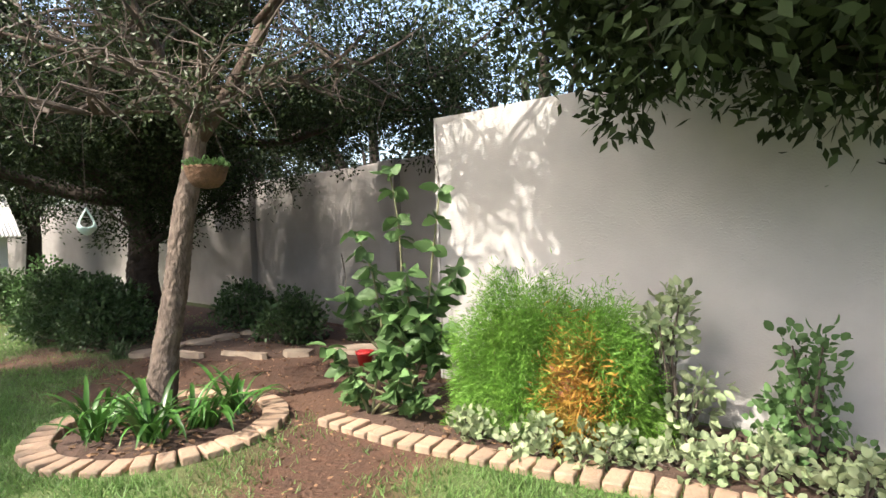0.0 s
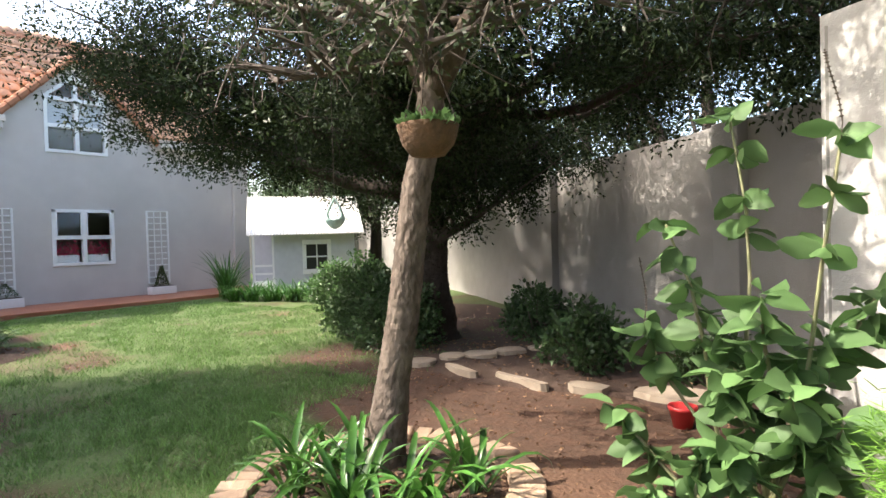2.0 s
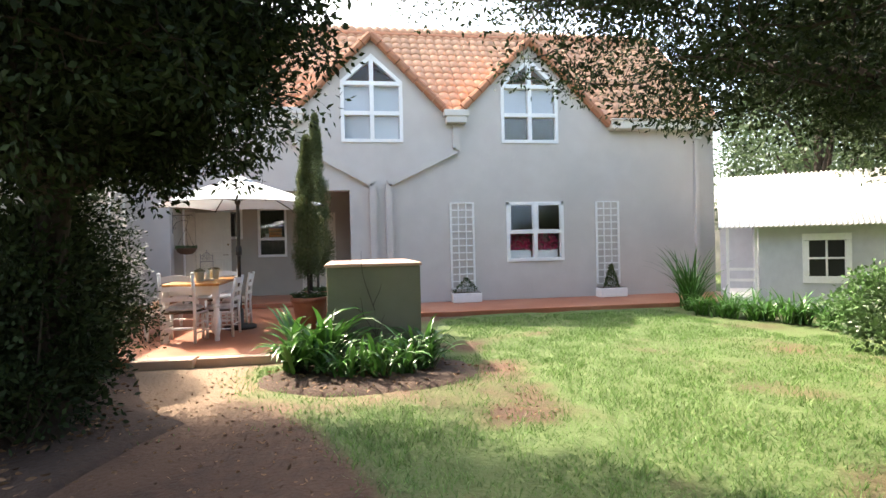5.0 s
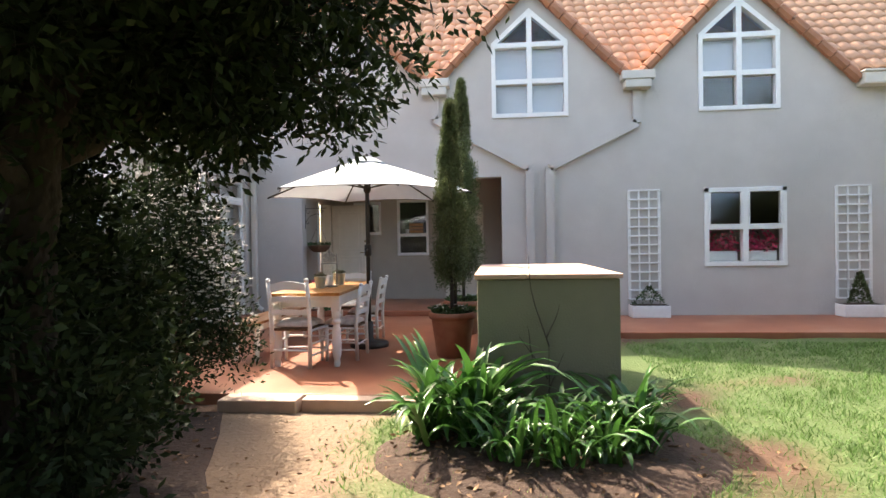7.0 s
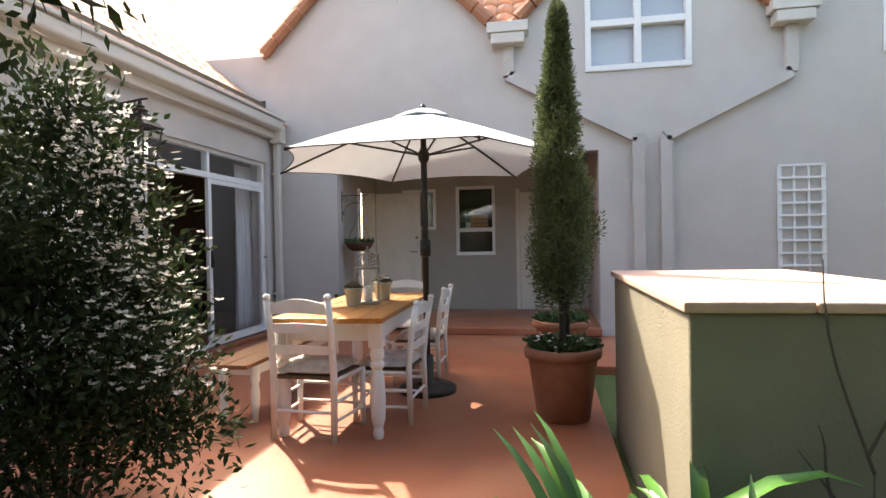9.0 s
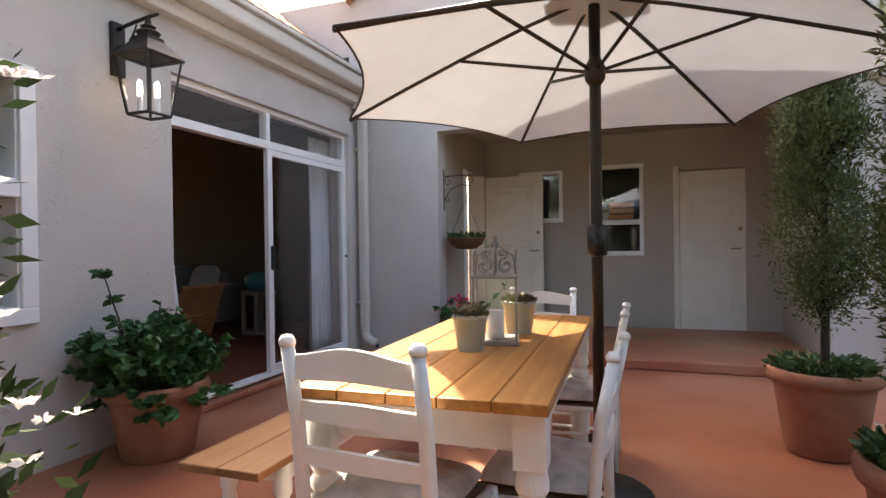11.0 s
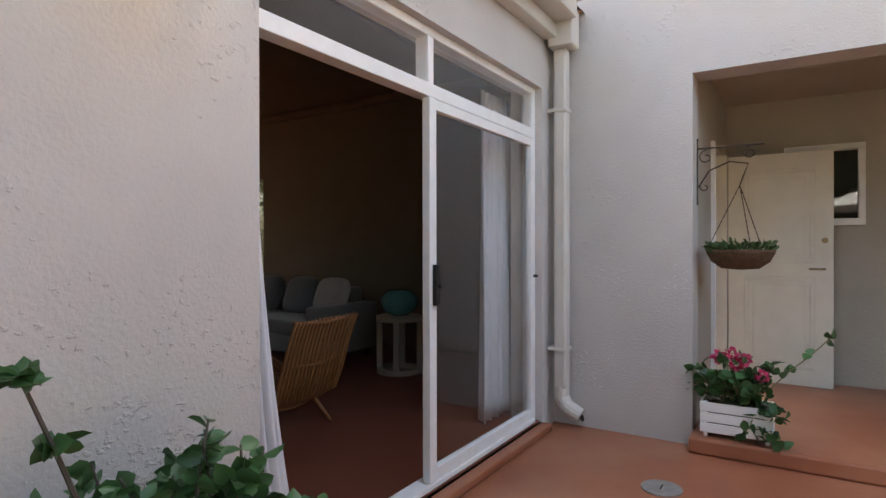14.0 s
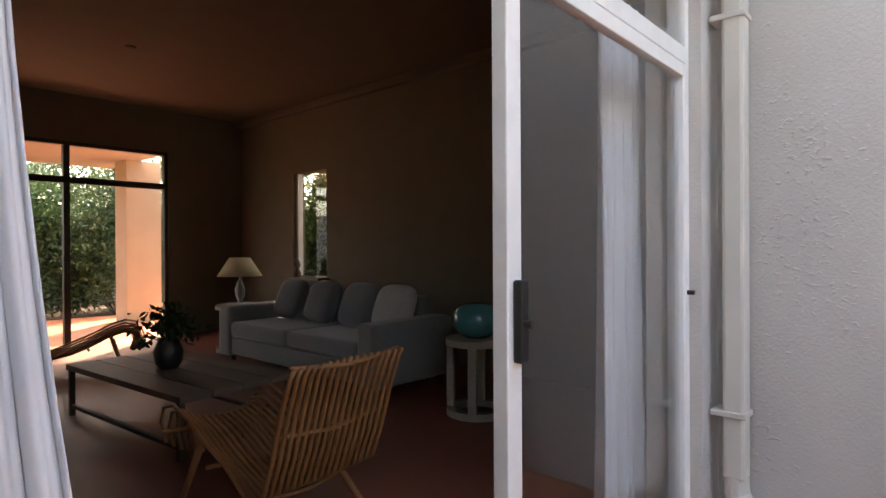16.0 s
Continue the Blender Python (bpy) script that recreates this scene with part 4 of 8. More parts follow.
def brick_edge(name, label, points, closed=False, step=0.125):
    """Bricks laid side by side along a curve."""
    root = thing(name, pose(0, 0, 0), label, "edging")
    pts = [Vector((*p, LAWN)) for p in points]
    if closed:
        pts.append(pts[0])
    lens = [0]
    for a, b in zip(pts, pts[1:]):
        lens.append(lens[-1] + (b - a).length)
    n = int(lens[-1] / step)
    for k in range(n if closed else n + 1):
        s = lens[-1] * k / n
        i = max(j for j in range(len(lens) - 1) if lens[j] <= s + 1e-6)
        u = (s - lens[i]) / max(1e-6, lens[i + 1] - lens[i])
        p = pts[i].lerp(pts[i + 1], u)
        d = pts[i + 1] - pts[i]
        ob = new("edging_brick", BRICK)
        ob.parent = root
        ob.matrix_basis = pose(p.x, p.y, LAWN + random.uniform(-0.004, 0.012), random.uniform(-3, 3), random.uniform(-3, 3), math.degrees(math.atan2(d.y, d.x)) + random.uniform(-5, 5))
    return root


# ring bed round the leaning tree
RING = (-1.63, 4.31)
flower_bed("bed_ring", "dark soil inside the round brick bed", oval(*RING, 0.68, 0.68), height=0.02)
brick_edge("ring_edging", "round bed edging of tan bricks on the lawn", oval(*RING, 0.77, 0.77, 40), True)
ring_plants = [(-1.50, 3.98, 26, 0.66), (-1.28, 4.22, 22, 0.62), (-1.92, 4.0, 24, 0.55), (-1.2, 4.55, 20, 0.6), (-1.68, 4.2, 16, 0.6), (-2.05, 4.3, 18, 0.5)]
for i, (x, y, n, l) in enumerate(ring_plants):
    leafy_clump("green strap-leaved clump in the brick ring", (x, y, LAWN + 0.02), 100 + i, n, l, RING_BLADES, "clumps in the brick ring")

# bed along the pale wall
bed_line = [(-0.42, 4.42), (-0.12, 4.22), (0.17, 4.04), (0.74, 3.78), (1.41, 3.51), (2.2, 3.15), (3.2, 2.6)]
flower_bed("bed_wall", "dark soil bed below the pale garden wall", bed_line + [(3.3, 3.75), (2.1, 4.45), (1.3, 4.95), (0.35, 5.5), (0.0, 5.5), (-0.3, 5.0)], height=0.03)
brick_edge("wall_bed_edging", "curved edging of tan bricks along the wall bed", bed_line)


def velvet_plant(name, label, base, stems, seed, leaf=0.11, group=""):
    """A tall soft-stemmed plant: each stem ends in whorls of broad velvety leaves, some with a seed spike."""
    rng = np.random.default_rng(seed)
    root = thing(name, Matrix.Translation(base), label, "plant", group)
    o = Vector(base)
    for end, whorls, spike in [(e, n + 1, s) for e, n, s in stems]:
        path = limb_path(rng, (rng.normal(0, 0.04), rng.normal(0, 0.04), 0), Vector(end) - o, 0.12, 5)
        bm = bmesh.new()
        tube(bm, path, [0.012, 0.011, 0.010, 0.009, 0.008, 0.006], 6)
        part("stem", bm, M["stem"], root, smooth=True)
        ps, ds = [], []
        for w in range(whorls):
            u = 1 - w * 0.09
            i = min(int(u * 5), 4)
            c = path[i].lerp(path[i + 1], u * 5 - i)
            for k in range(6):
                a = k * math.tau / 6 + w * 0.6 + rng.normal(0, 0.2)
                ps.append(tuple(c + Vector((0, 0, rng.uniform(-0.03, 0.03)))))
                ds.append((math.cos(a), math.sin(a), rng.uniform(-0.75, 0.25)))
        leaves("foliage", np.array(ps), np.array(ds), leaf, leaf * 0.72, M["softleaf"], root, seed=seed + len(ps), fold=0.18, kind="stuff", jitter=0.15)
        if spike:
            top = path[-1]
            bm = bmesh.new()
            e = top + Vector((rng.normal(0, 0.05), rng.normal(0, 0.05), 0.34))
            sp = limb_path(rng, top, e, 0.15, 5)
            tube(bm, sp, 0.003, 4)
            for q in range(14):
                u = 0.25 + 0.75 * q / 14
                i = min(int(u * 5), 4)
                lathe(bm, [(0.0, sp[i].lerp(sp[i + 1], u * 5 - i).z - 0.006), (0.009, sp[i].lerp(sp[i + 1], u * 5 - i).z), (0.0, sp[i].lerp(sp[i + 1], u * 5 - i).z + 0.006)], 6, tuple(sp[i].lerp(sp[i + 1], u * 5 - i).xy))
            part("seed_spike", bm, M["twig"], root)
    return root


M["stem"] = material("soft_green_stem", (0.20, 0.22, 0.11), 0.6, (0.15, 0.12, 0.07), 8)
velvet_plant("velvet_plant", "tall soft green plant with broad velvety leaf whorls", (0.05, 5.0, LAWN),
             [((-0.12, 5.25, 1.78), 3, False), ((-0.35, 5.0, 1.25), 4, False), ((0.35, 4.85, 1.55), 2, True), ((0.1, 4.7, 0.95), 5, False), ((-0.1, 4.95, 0.8), 4, False), ((0.28, 4.9, 0.75), 5, False), ((0.2, 4.6, 0.62), 4, False), ((-0.5, 5.1, 0.75), 3, True), ((-0.65, 5.05, 0.3), 4, False), ((0.45, 5.0, 0.95), 3, False), ((0.0, 4.55, 0.4), 4, False), ((0.35, 4.7, 0.5), 5, False), ((0.15, 4.85, 0.6), 5, False), ((-0.05, 4.75, 0.6), 4, False)], 51, 0.15)
velvet_plant("velvet_plant", "low soft green plant at the bed's brick edge", (-0.15, 4.55, LAWN),
             [((-0.25, 4.45, 0.2), 4, False), ((0.1, 4.35, 0.25), 5, False), ((0.2, 4.4, 0.15), 4, False), ((-0.1, 4.6, 0.35), 4, False), ((0.3, 4.3, 0.1), 4, False), ((-0.35, 4.6, 0.1), 3, False)], 52, 0.11)


def feather_bush(centre, size, seed, n, dry_x):
    """A mound of fine feathery fronds, some of them dried orange."""
    rng = np.random.default_rng(seed)
    root = thing("feather_bush", Matrix.Translation(centre), "bright green feathery mound with a dried orange patch", "shrub")
    d = rng.normal(0, 1, (n, 3))
    d /= np.linalg.norm(d, axis=1)[:, None]
    d[:, 2] = np.abs(d[:, 2])
    lump = np.array([1 + 0.34 * noise.noise(Vector(v) * 2.6 + Vector((seed, 0, 0))) + 0.2 * noise.noise(Vector(v) * 7) for v in d])[:, None]
    wisp = 1 + 0.22 * (rng.random((n, 1)) < 0.06) * rng.random((n, 1))
    p = d * np.array(size) * (rng.uniform(0.3, 1.0, (n, 1)) ** 0.5) * lump * wisp
    q = p + d * 0.02
    dry = rng.random(n) < 0.85 * np.exp(-((p[:, 0] - dry_x) / 0.16) ** 2) * np.exp(-(np.maximum(p[:, 2] - 0.35, 0) / 0.25) ** 2) * (p[:, 1] < 0.05)
    down = d + np.array([0, 0, -0.5])
    leaves("fronds", q[~dry], down[~dry], 0.06, 0.006, M["fern"], root, seed=seed, kind="stuff", jitter=0.6)
    leaves("dry_fronds", q[dry], down[dry], 0.075, 0.012, M["dryfern"], root, "dried orange fronds", seed=seed, kind="stuff", jitter=0.6)
    bm = bmesh.new()
    for k in range(60):
        e = p[rng.integers(0, n)]
        tube(bm, limb_path(rng, (e[0] * 0.3, e[1] * 0.3, 0), tuple(e), 0.15, 4), [0.005, 0.004, 0.003, 0.002, 0.001], 4, False)
    part("stem", bm, M["stem"], root)


M["dryfern"] = blade_material("dried_frond", (0.42, 0.20, 0.045), (0.32, 0.24, 0.05), 0.6, 0.3)
feather_bush((0.98, 4.42, LAWN), (0.52, 0.40, 0.95), 61, 60000, 0.33)
feather_bush((1.42, 4.2, LAWN), (0.42, 0.36, 0.85), 62, 42000, -0.2)
for i, (x, y, s) in enumerate(((0.62, 4.08, 0.22), (0.98, 3.86, 0.22), (1.35, 3.75, 0.26), (1.75, 3.62, 0.28), (2.1, 3.5, 0.3), (2.45, 3.3, 0.3))):
    bush("variegated_plant", "cream and green variegated ground plant", (x, y, LAWN), (s, s * 0.8, 0.22), M["variegated"], 70 + i, 10, 26, (0.055, 0.045), 0.2, 0.1)
bush("wall_creeper", "thin leafy shrub against the pale wall", (1.85, 4.1, LAWN), (0.25, 0.2, 0.95), M["variegated"], 77, 22, 22, (0.07, 0.05), 0.2, 0.13)
bush("wall_creeper", "thin leafy shrub against the pale wall", (2.45, 3.75, LAWN), (0.3, 0.2, 0.75), M["softleaf"], 78, 24, 24, (0.06, 0.045), 0.2, 0.13)

# bed and stones by the boundary wall
flower_bed("bed_boundary", "dark leaf-strewn soil along the boundary wall", [(-3.6, 6.55), (-2.9, 6.3), (-2.0, 6.35), (-1.2, 6.55), (-0.3, 6.3), (0.3, 6.2), (0.3, 7.1), (-2.2, 9.0), (-5.8, 11.5), (-7.2, 11.2), (-7.0, 9.4), (-6.1, 7.7), (-4.9, 7.1)], height=0.02)


def stepping_stone(x, y, w, d, turn, seed):
    rng = np.random.default_rng(seed)
    bm = bmesh.new()
    lo, hi = [], []
    n = 9
    for k in range(n):
        a = k * math.tau / n
        c, s = math.cos(a), math.sin(a)
        f = 1 / max(abs(c), abs(s)) ** 0.75 * rng.uniform(0.9, 1.06)
        lo.append(bm.verts.new((c * w / 2 * f, s * d / 2 * f, -0.05)))
        hi.append(bm.verts.new((c * w / 2 * f * 0.97, s * d / 2 * f * 0.97, 0.045 + rng.normal(0, 0.004))))
    for k in range(n):
        bm.faces.new((lo[k], lo[(k + 1) % n], hi[(k + 1) % n], hi[k]))
    bm.faces.new(hi)
    ob = part("stepping_stone", bm, M["stone"])
    ob.matrix_world = pose(x, y, LAWN + 0.02, 0, 0, turn)
    return tagged(ob, "flat tan stone edging the shaded bed", "stone", "stones of the shaded bed")


for i, (x, y, w, d, a) in enumerate(((-3.35, 6.62, 0.34, 0.28, 20), (-3.22, 6.98, 0.26, 0.34, 15), (-3.02, 7.22, 0.4, 0.3, 40), (-2.85, 7.55, 0.36, 0.28, 50), (-2.62, 7.9, 0.34, 0.26, 50), (-2.78, 6.55, 0.5, 0.1, -20), (-2.1, 6.52, 0.62, 0.1, -15), (-1.5, 6.6, 0.34, 0.2, 5), (-0.85, 6.75, 0.62, 0.42, 10), (-0.25, 6.5, 0.4, 0.3, 20))):
    stepping_stone(x, y, w, d, a, 200 + i)
bush("border_shrub", "dense dark green rounded shrub at the lawn's edge", (-5.2, 7.75, LAWN), (0.85, 0.75, 0.95), M["shrub"], 81, 110, 90, (0.055, 0.034), 0.15, 0.2)
bush("border_shrub", "dense dark green rounded shrub at the lawn's edge", (-4.2, 7.2, LAWN), (0.6, 0.5, 0.85), M["shrub"], 82, 70, 80, (0.055, 0.034), 0.15, 0.2)
bush("border_shrub", "light green leafy shrub beside the lawn", (-6.3, 8.6, LAWN), (0.6, 0.6, 1.15), M["softleaf"], 83, 50, 50, (0.06, 0.045), 0.15, 0.2)
bush("shade_shrub", "sparse leafy shrub in the shaded bed", (-1.9, 7.3, LAWN), (0.5, 0.45, 0.65), M["shrub"], 84, 40, 50, (0.06, 0.04), 0.15, 0.17)
bush("shade_shrub", "sparse leafy shrub in the shaded bed", (-3.0, 8.5, LAWN), (0.5, 0.5, 0.75), M["shrub"], 85, 40, 50, (0.06, 0.04), 0.15, 0.17)
bush("shade_shrub", "low leafy plants before the boundary wall", (-0.7, 7.3, LAWN), (0.45, 0.3, 0.45), M["shrub"], 86, 30, 40, (0.05, 0.035), 0.15, 0.15)
for i, (x, y) in enumerate(((-3.75, 6.75), (-3.55, 6.5), (-4.6, 6.95))):
    strap_plant("lily_turf", "small dark grassy clump at the bed's edge", (x, y, LAWN), 210 + i, 40, 0.28, 0.012, M["shrub"], 0.3)

# bed round the olive block
flower_bed("bed_block", "dark mulched bed round the olive block", oval(-8.25, 3.55, 0.85, 1.15, 26), height=0.03)
block_plants = [(-8.62, 2.85, 0.88, 38), (-8.38, 2.80, 0.70, 34), (-8.3, 3.08, 0.66, 36), (-8.6, 3.1, 0.85, 34), (-8.05, 3.3, 0.48, 34), (-8.35, 3.42, 0.48, 32), (-8.0, 3.62, 0.46, 34), (-8.3, 3.75, 0.5, 34), (-8.05, 3.88, 0.52, 34), (-8.4, 4.0, 0.6, 36), (-8.2, 4.12, 0.56, 32), (-8.6, 4.18, 0.62, 32)]
for i, (x, y, l, n) in enumerate(block_plants):
    leafy_clump("lush green strap-leaved clump before the olive block", (x, y, LAWN + 0.05), 120 + i, n, l, BLOCK_BLADES, "clumps round the olive block")
vine = thing("dead_vine", pose(-8.872, 3.62, LAWN + 0.04), "thin dead vine stems clinging to the olive block", "vine")
vine_rng = np.random.default_rng(71)
for a, b in (((0, 0, 0), (0.005, 0.02, 0.55)), ((0.005, 0.02, 0.55), (0.008, -0.12, 1.22)), ((0.003, 0.01, 0.3), (0.01, -0.2, 0.62)), ((0.005, 0.0, 0.6), (0.012, 0.1, 0.86)), ((0.004, -0.1, 0.46), (0.012, -0.14, 0.7)), ((0.002, 0.01, 0.2), (0.01, 0.13, 0.5))):
    bm = bmesh.new()
    tube(bm, [p + Vector((0.004, 0, 0)) for p in limb_path(vine_rng, a, b, 0.12, 6)], [0.006, 0.006, 0.005, 0.005, 0.004, 0.003, 0.002], 5)
    part("stem", bm, M["twig"], vine)

# jasmine and dark undergrowth beside the path
bush("jasmine_bush", "tall jasmine bush covered in small white flowers", (-9.12, 0.42, LAWN), (0.55, 0.92, 2.1), M["leafdark"], 91, 250, 95, (0.05, 0.022), 0.0, 0.22, extra=(M["petal"], 1300, 0.026))
bush("dark_undergrowth", "dark leafy undergrowth below the evergreen tree", (-7.75, 0.35, LAWN), (0.75, 0.75, 1.7), M["leafdark"], 92, 120, 70, (0.06, 0.028), 0.0, 0.25)
bush("dark_undergrowth", "dark leafy undergrowth below the evergreen tree", (-6.6, 0.55, LAWN), (0.75, 0.65, 1.35), M["leafdark"], 93, 110, 70, (0.06, 0.028), 0.0, 0.25)
bush("dark_undergrowth", "tall dark leafy undergrowth hiding the evergreen's trunk", (-7.45, 1.0, LAWN), (0.55, 0.5, 1.9), M["leafdark"], 95, 130, 90, (0.065, 0.032), 0.0, 0.25)
bush("dark_undergrowth", "tall dark leafy undergrowth hiding the evergreen's trunk", (-6.75, 1.15, LAWN), (0.6, 0.5, 1.75), M["leafdark"], 96, 130, 90, (0.065, 0.032), 0.0, 0.25)
bush("dark_undergrowth", "dark leafy undergrowth below the evergreen tree", (-5.2, 0.2, LAWN), (0.9, 0.6, 1.1), M["leafdark"], 94, 100, 70, (0.06, 0.028), 0.0, 0.25)
bed_path = [(-4.2, 1.3), (-5.0, 1.62), (-5.73, 1.79), (-6.5, 1.95), (-6.95, 2.17), (-7.3, 1.85), (-7.9, 1.5), (-8.6, 1.25), (-9.15, 1.0), (-9.1, -1.1), (-4.0, -1.2)]
flower_bed("bed_path", "dark shaded soil bed beside the path", bed_path, height=0.03)


# ---- play house and its planting ----
def make_play_house():
    root = thing("play_house", pose(-11.8, 10.03, LAWN, 0, 0, -34.8) @ Matrix.Diagonal((1, 0.7, 1, 1)), "small grey play house with white corrugated roof", "play house")
    wallm = material("pale_grey_boards", (0.55, 0.55, 0.57), 0.7, (0.48, 0.48, 0.5), 6, 0.5, 0.15, 40)
    dz = -LAWN
    # front wall from 0.9 to 3.7 along y with its window hole
    bm = bmesh.new()
    for u0, u1, z0, z1 in ((0.88, 1.86, 0, 1.6), (2.85, 3.74, 0, 1.6), (1.86, 2.85, 0, 0.54), (1.86, 2.85, 1.33, 1.6)):
        cuboid(bm, -0.34, -0.26, u0, u1, z0, z1)
    part("front_wall", bm, wallm, root)
    block("back_wall", -2.3, -2.22, 0.0, 3.74, 0, 1.6, wallm, root)
    block("side_wall", -2.22, -0.342, 3.66, 3.74, 0, 1.6, wallm, root)
    block("porch_wall", -2.22, -0.342, 0.88, 0.96, 0, 1.6, wallm, root)
    block("porch_floor", -2.2, -0.1, 0.05, 0.87, 0, 0.25, M["white"], root)
    for y in (0.16, 0.82):
        block("porch_post", -0.32, -0.25, y - 0.035, y + 0.035, 0.25, 1.5, M["white"], root)
    for z in (0.52, 0.72):
        block("porch_rail", -0.3, -0.27, 0.2, 0.78, z, z + 0.05, M["white"], root)
    # corrugated roof sloping to the garden
    verts, faces = [], []
    n = 150
    for i in range(n + 1):
        y = -0.05 + 4.1 * i / n
        w = 0.018 * math.sin(i * math.tau / 4)
        for (x, z) in ((0.02, 1.52), (-1.35, 2.55), (-1.35, 2.54), (0.02, 1.50)):
            verts.append((x, y, z + w))
    for i in range(n):
        for j in range(4):
            faces.append((4 * i + j, 4 * i + 4 + j, 4 * i + 4 + (j + 1) % 4, 4 * i + (j + 1) % 4))
    mesh_object("roof_sheet", verts, faces, M["white"], root, True, "white corrugated roof sheet")
    verts2 = [(-2.7 - v[0], v[1], v[2]) for v in verts]
    mesh_object("roof_sheet", verts2, faces, M["white"], root, True)
    for y in (0.92, 3.7):
        bm = bmesh.new()
        q = [bm.verts.new(p) for p in ((-0.3, y, 1.6), (-1.35, y, 2.45), (-2.26, y, 1.6), (-0.3, y + 0.04, 1.6), (-1.35, y + 0.04, 2.45), (-2.26, y + 0.04, 1.6))]
        for f in ((0, 1, 2), (5, 4, 3), (0, 3, 4, 1), (1, 4, 5, 2)):
            bm.faces.new([q[i] for i in f])
        part("gable_board", bm, wallm, root)
    # white four-pane window
    win = block("window", -0.33, -0.29, 1.9, 2.81, 0.58, 1.29, M["black"], root, 0, "dark four-pane window")
    for u0, u1, z0, z1 in ((1.84, 2.87, 1.25, 1.37), (1.84, 2.87, 0.50, 0.62), (1.84, 1.98, 0.625, 1.245), (2.73, 2.87, 0.625, 1.245), (2.335, 2.375, 0.625, 1.245), (1.985, 2.33, 0.92, 0.955), (2.38, 2.725, 0.92, 0.955)):
        block("frame_bar", -0.287, -0.235, u0, u1, z0, z1, M["white"], win)


make_play_house()
for i in range(9):
    u = i / 8
    strap_plant("agapanthus", "green strap-leaved clump before the play house", (-11.35 + 1.9 * u + 0.1 * (i % 2), 9.35 + 0.95 * u, LAWN), 140 + i, 46, 0.6, 0.034, group="clumps before the play house")
strap_plant("flax_plant", "tall upright spiky green flax plant", (-12.35, 9.75, LAWN), 160, 90, 1.25, 0.03, M["strap"], 0.85)
strap_plant("flax_plant", "tall upright spiky green flax plant", (-12.0, 9.55, LAWN), 161, 50, 0.9, 0.028, M["strap"], 0.8)
bush("border_shrub", "light green leafy shrub beside the play house", (-8.9, 10.2, LAWN), (0.6, 0.6, 0.9), M["softleaf"], 87, 50, 55, (0.06, 0.045), 0.15, 0.2)
bush("border_shrub", "dark green leafy shrub along the far border", (-7.6, 9.4, LAWN), (0.8, 0.7, 0.8), M["shrub"], 88, 60, 60, (0.06, 0.04), 0.15, 0.2)


# ---- trees beyond the walls ----
def far_tree(x, y, z0, size, seed, mat, n=130, per=90, leaf=0.16):
    rng = np.random.default_rng(seed)
    root = thing("garden_tree", pose(x, y, LAWN), "leafy green tree by the garden wall", "tree", "trees along the wall")
    bm = bmesh.new()
    tube(bm, [(0, 0, -0.1), (0.1, 0, z0 * 0.6), (0, 0.1, z0 + size[2] * 0.6)], [0.2, 0.16, 0.06], 8)
    for k in range(7):
        a = rng.uniform(0, math.tau)
        tube(bm, limb_path(rng, (0.05, 0.05, z0 * 0.7), (math.cos(a) * size[0] * 0.7, math.sin(a) * size[1] * 0.7, z0 + size[2] * rng.uniform(0.2, 0.9)), 0.15, 4), [0.09, 0.07, 0.05, 0.03, 0.02], 6, False)
    part("trunk", bm, M["darkbark"], root)
    d = rng.normal(0, 1, (n, 3))
    d /= np.linalg.norm(d, axis=1)[:, None]
    c = d * np.array(size) * (rng.uniform(0.3, 1, (n, 1)) ** 0.5) + np.array([0, 0, z0 + size[2] * 0.5])
    p, o = clumps(rng, c, rng.uniform(0.35, 0.75, n), per, 0.8, 0.25)
    leaves("crown", p, o, leaf, leaf * 0.4, mat, root, seed=seed, kind="stuff", jitter=0.6)


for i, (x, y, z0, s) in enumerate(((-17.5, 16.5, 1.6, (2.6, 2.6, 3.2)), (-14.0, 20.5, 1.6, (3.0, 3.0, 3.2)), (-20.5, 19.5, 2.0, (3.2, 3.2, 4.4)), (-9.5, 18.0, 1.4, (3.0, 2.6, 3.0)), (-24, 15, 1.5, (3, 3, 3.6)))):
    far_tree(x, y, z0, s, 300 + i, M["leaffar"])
for i, (x, y, z0, s) in enumerate(((1.2, 9.6, 2.2, (2.4, 2.0, 2.6)), (-4.5, 13.2, 1.8, (2.6, 2.0, 3.0)), (-8.0, 15.0, 1.8, (2.6, 2.0, 3.0)))):
    far_tree(x, y, z0, s, 320 + i, M["leafmid"], 120, 90, 0.12)
far_tree(3.9, 5.4, 2.1, (2.0, 1.7, 2.4), 330, M["leafdark"], 240, 130, 0.1)
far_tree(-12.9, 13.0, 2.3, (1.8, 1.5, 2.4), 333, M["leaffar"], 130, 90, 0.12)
far_tree(-10.9, 13.4, 2.5, (1.5, 1.0, 1.8), 334, M["leafmid"], 110, 90, 0.1)
far_tree(1.4, 8.4, 2.2, (2.0, 1.6, 2.6), 331, M["leafmid"], 110, 90, 0.09)
far_tree(-1.6, 10.9, 2.0, (2.4, 1.8, 3.0), 332, M["leafmid"], 130, 90, 0.09)

# a terracotta urn half hidden in the feathery mounds
urn = thing("terracotta_urn", pose(1.24, 4.14, LAWN + 0.0), "terracotta urn half hidden by feathery foliage", "urn")
bm = bmesh.new()
lathe(bm, [(0.09, 0), (0.10, 0.02), (0.15, 0.2), (0.16, 0.34), (0.13, 0.44), (0.15, 0.47), (0.145, 0.49), (0.12, 0.47), (0.0, 0.45)], 28)
part("body", bm, M["terracotta"], urn, smooth=True)


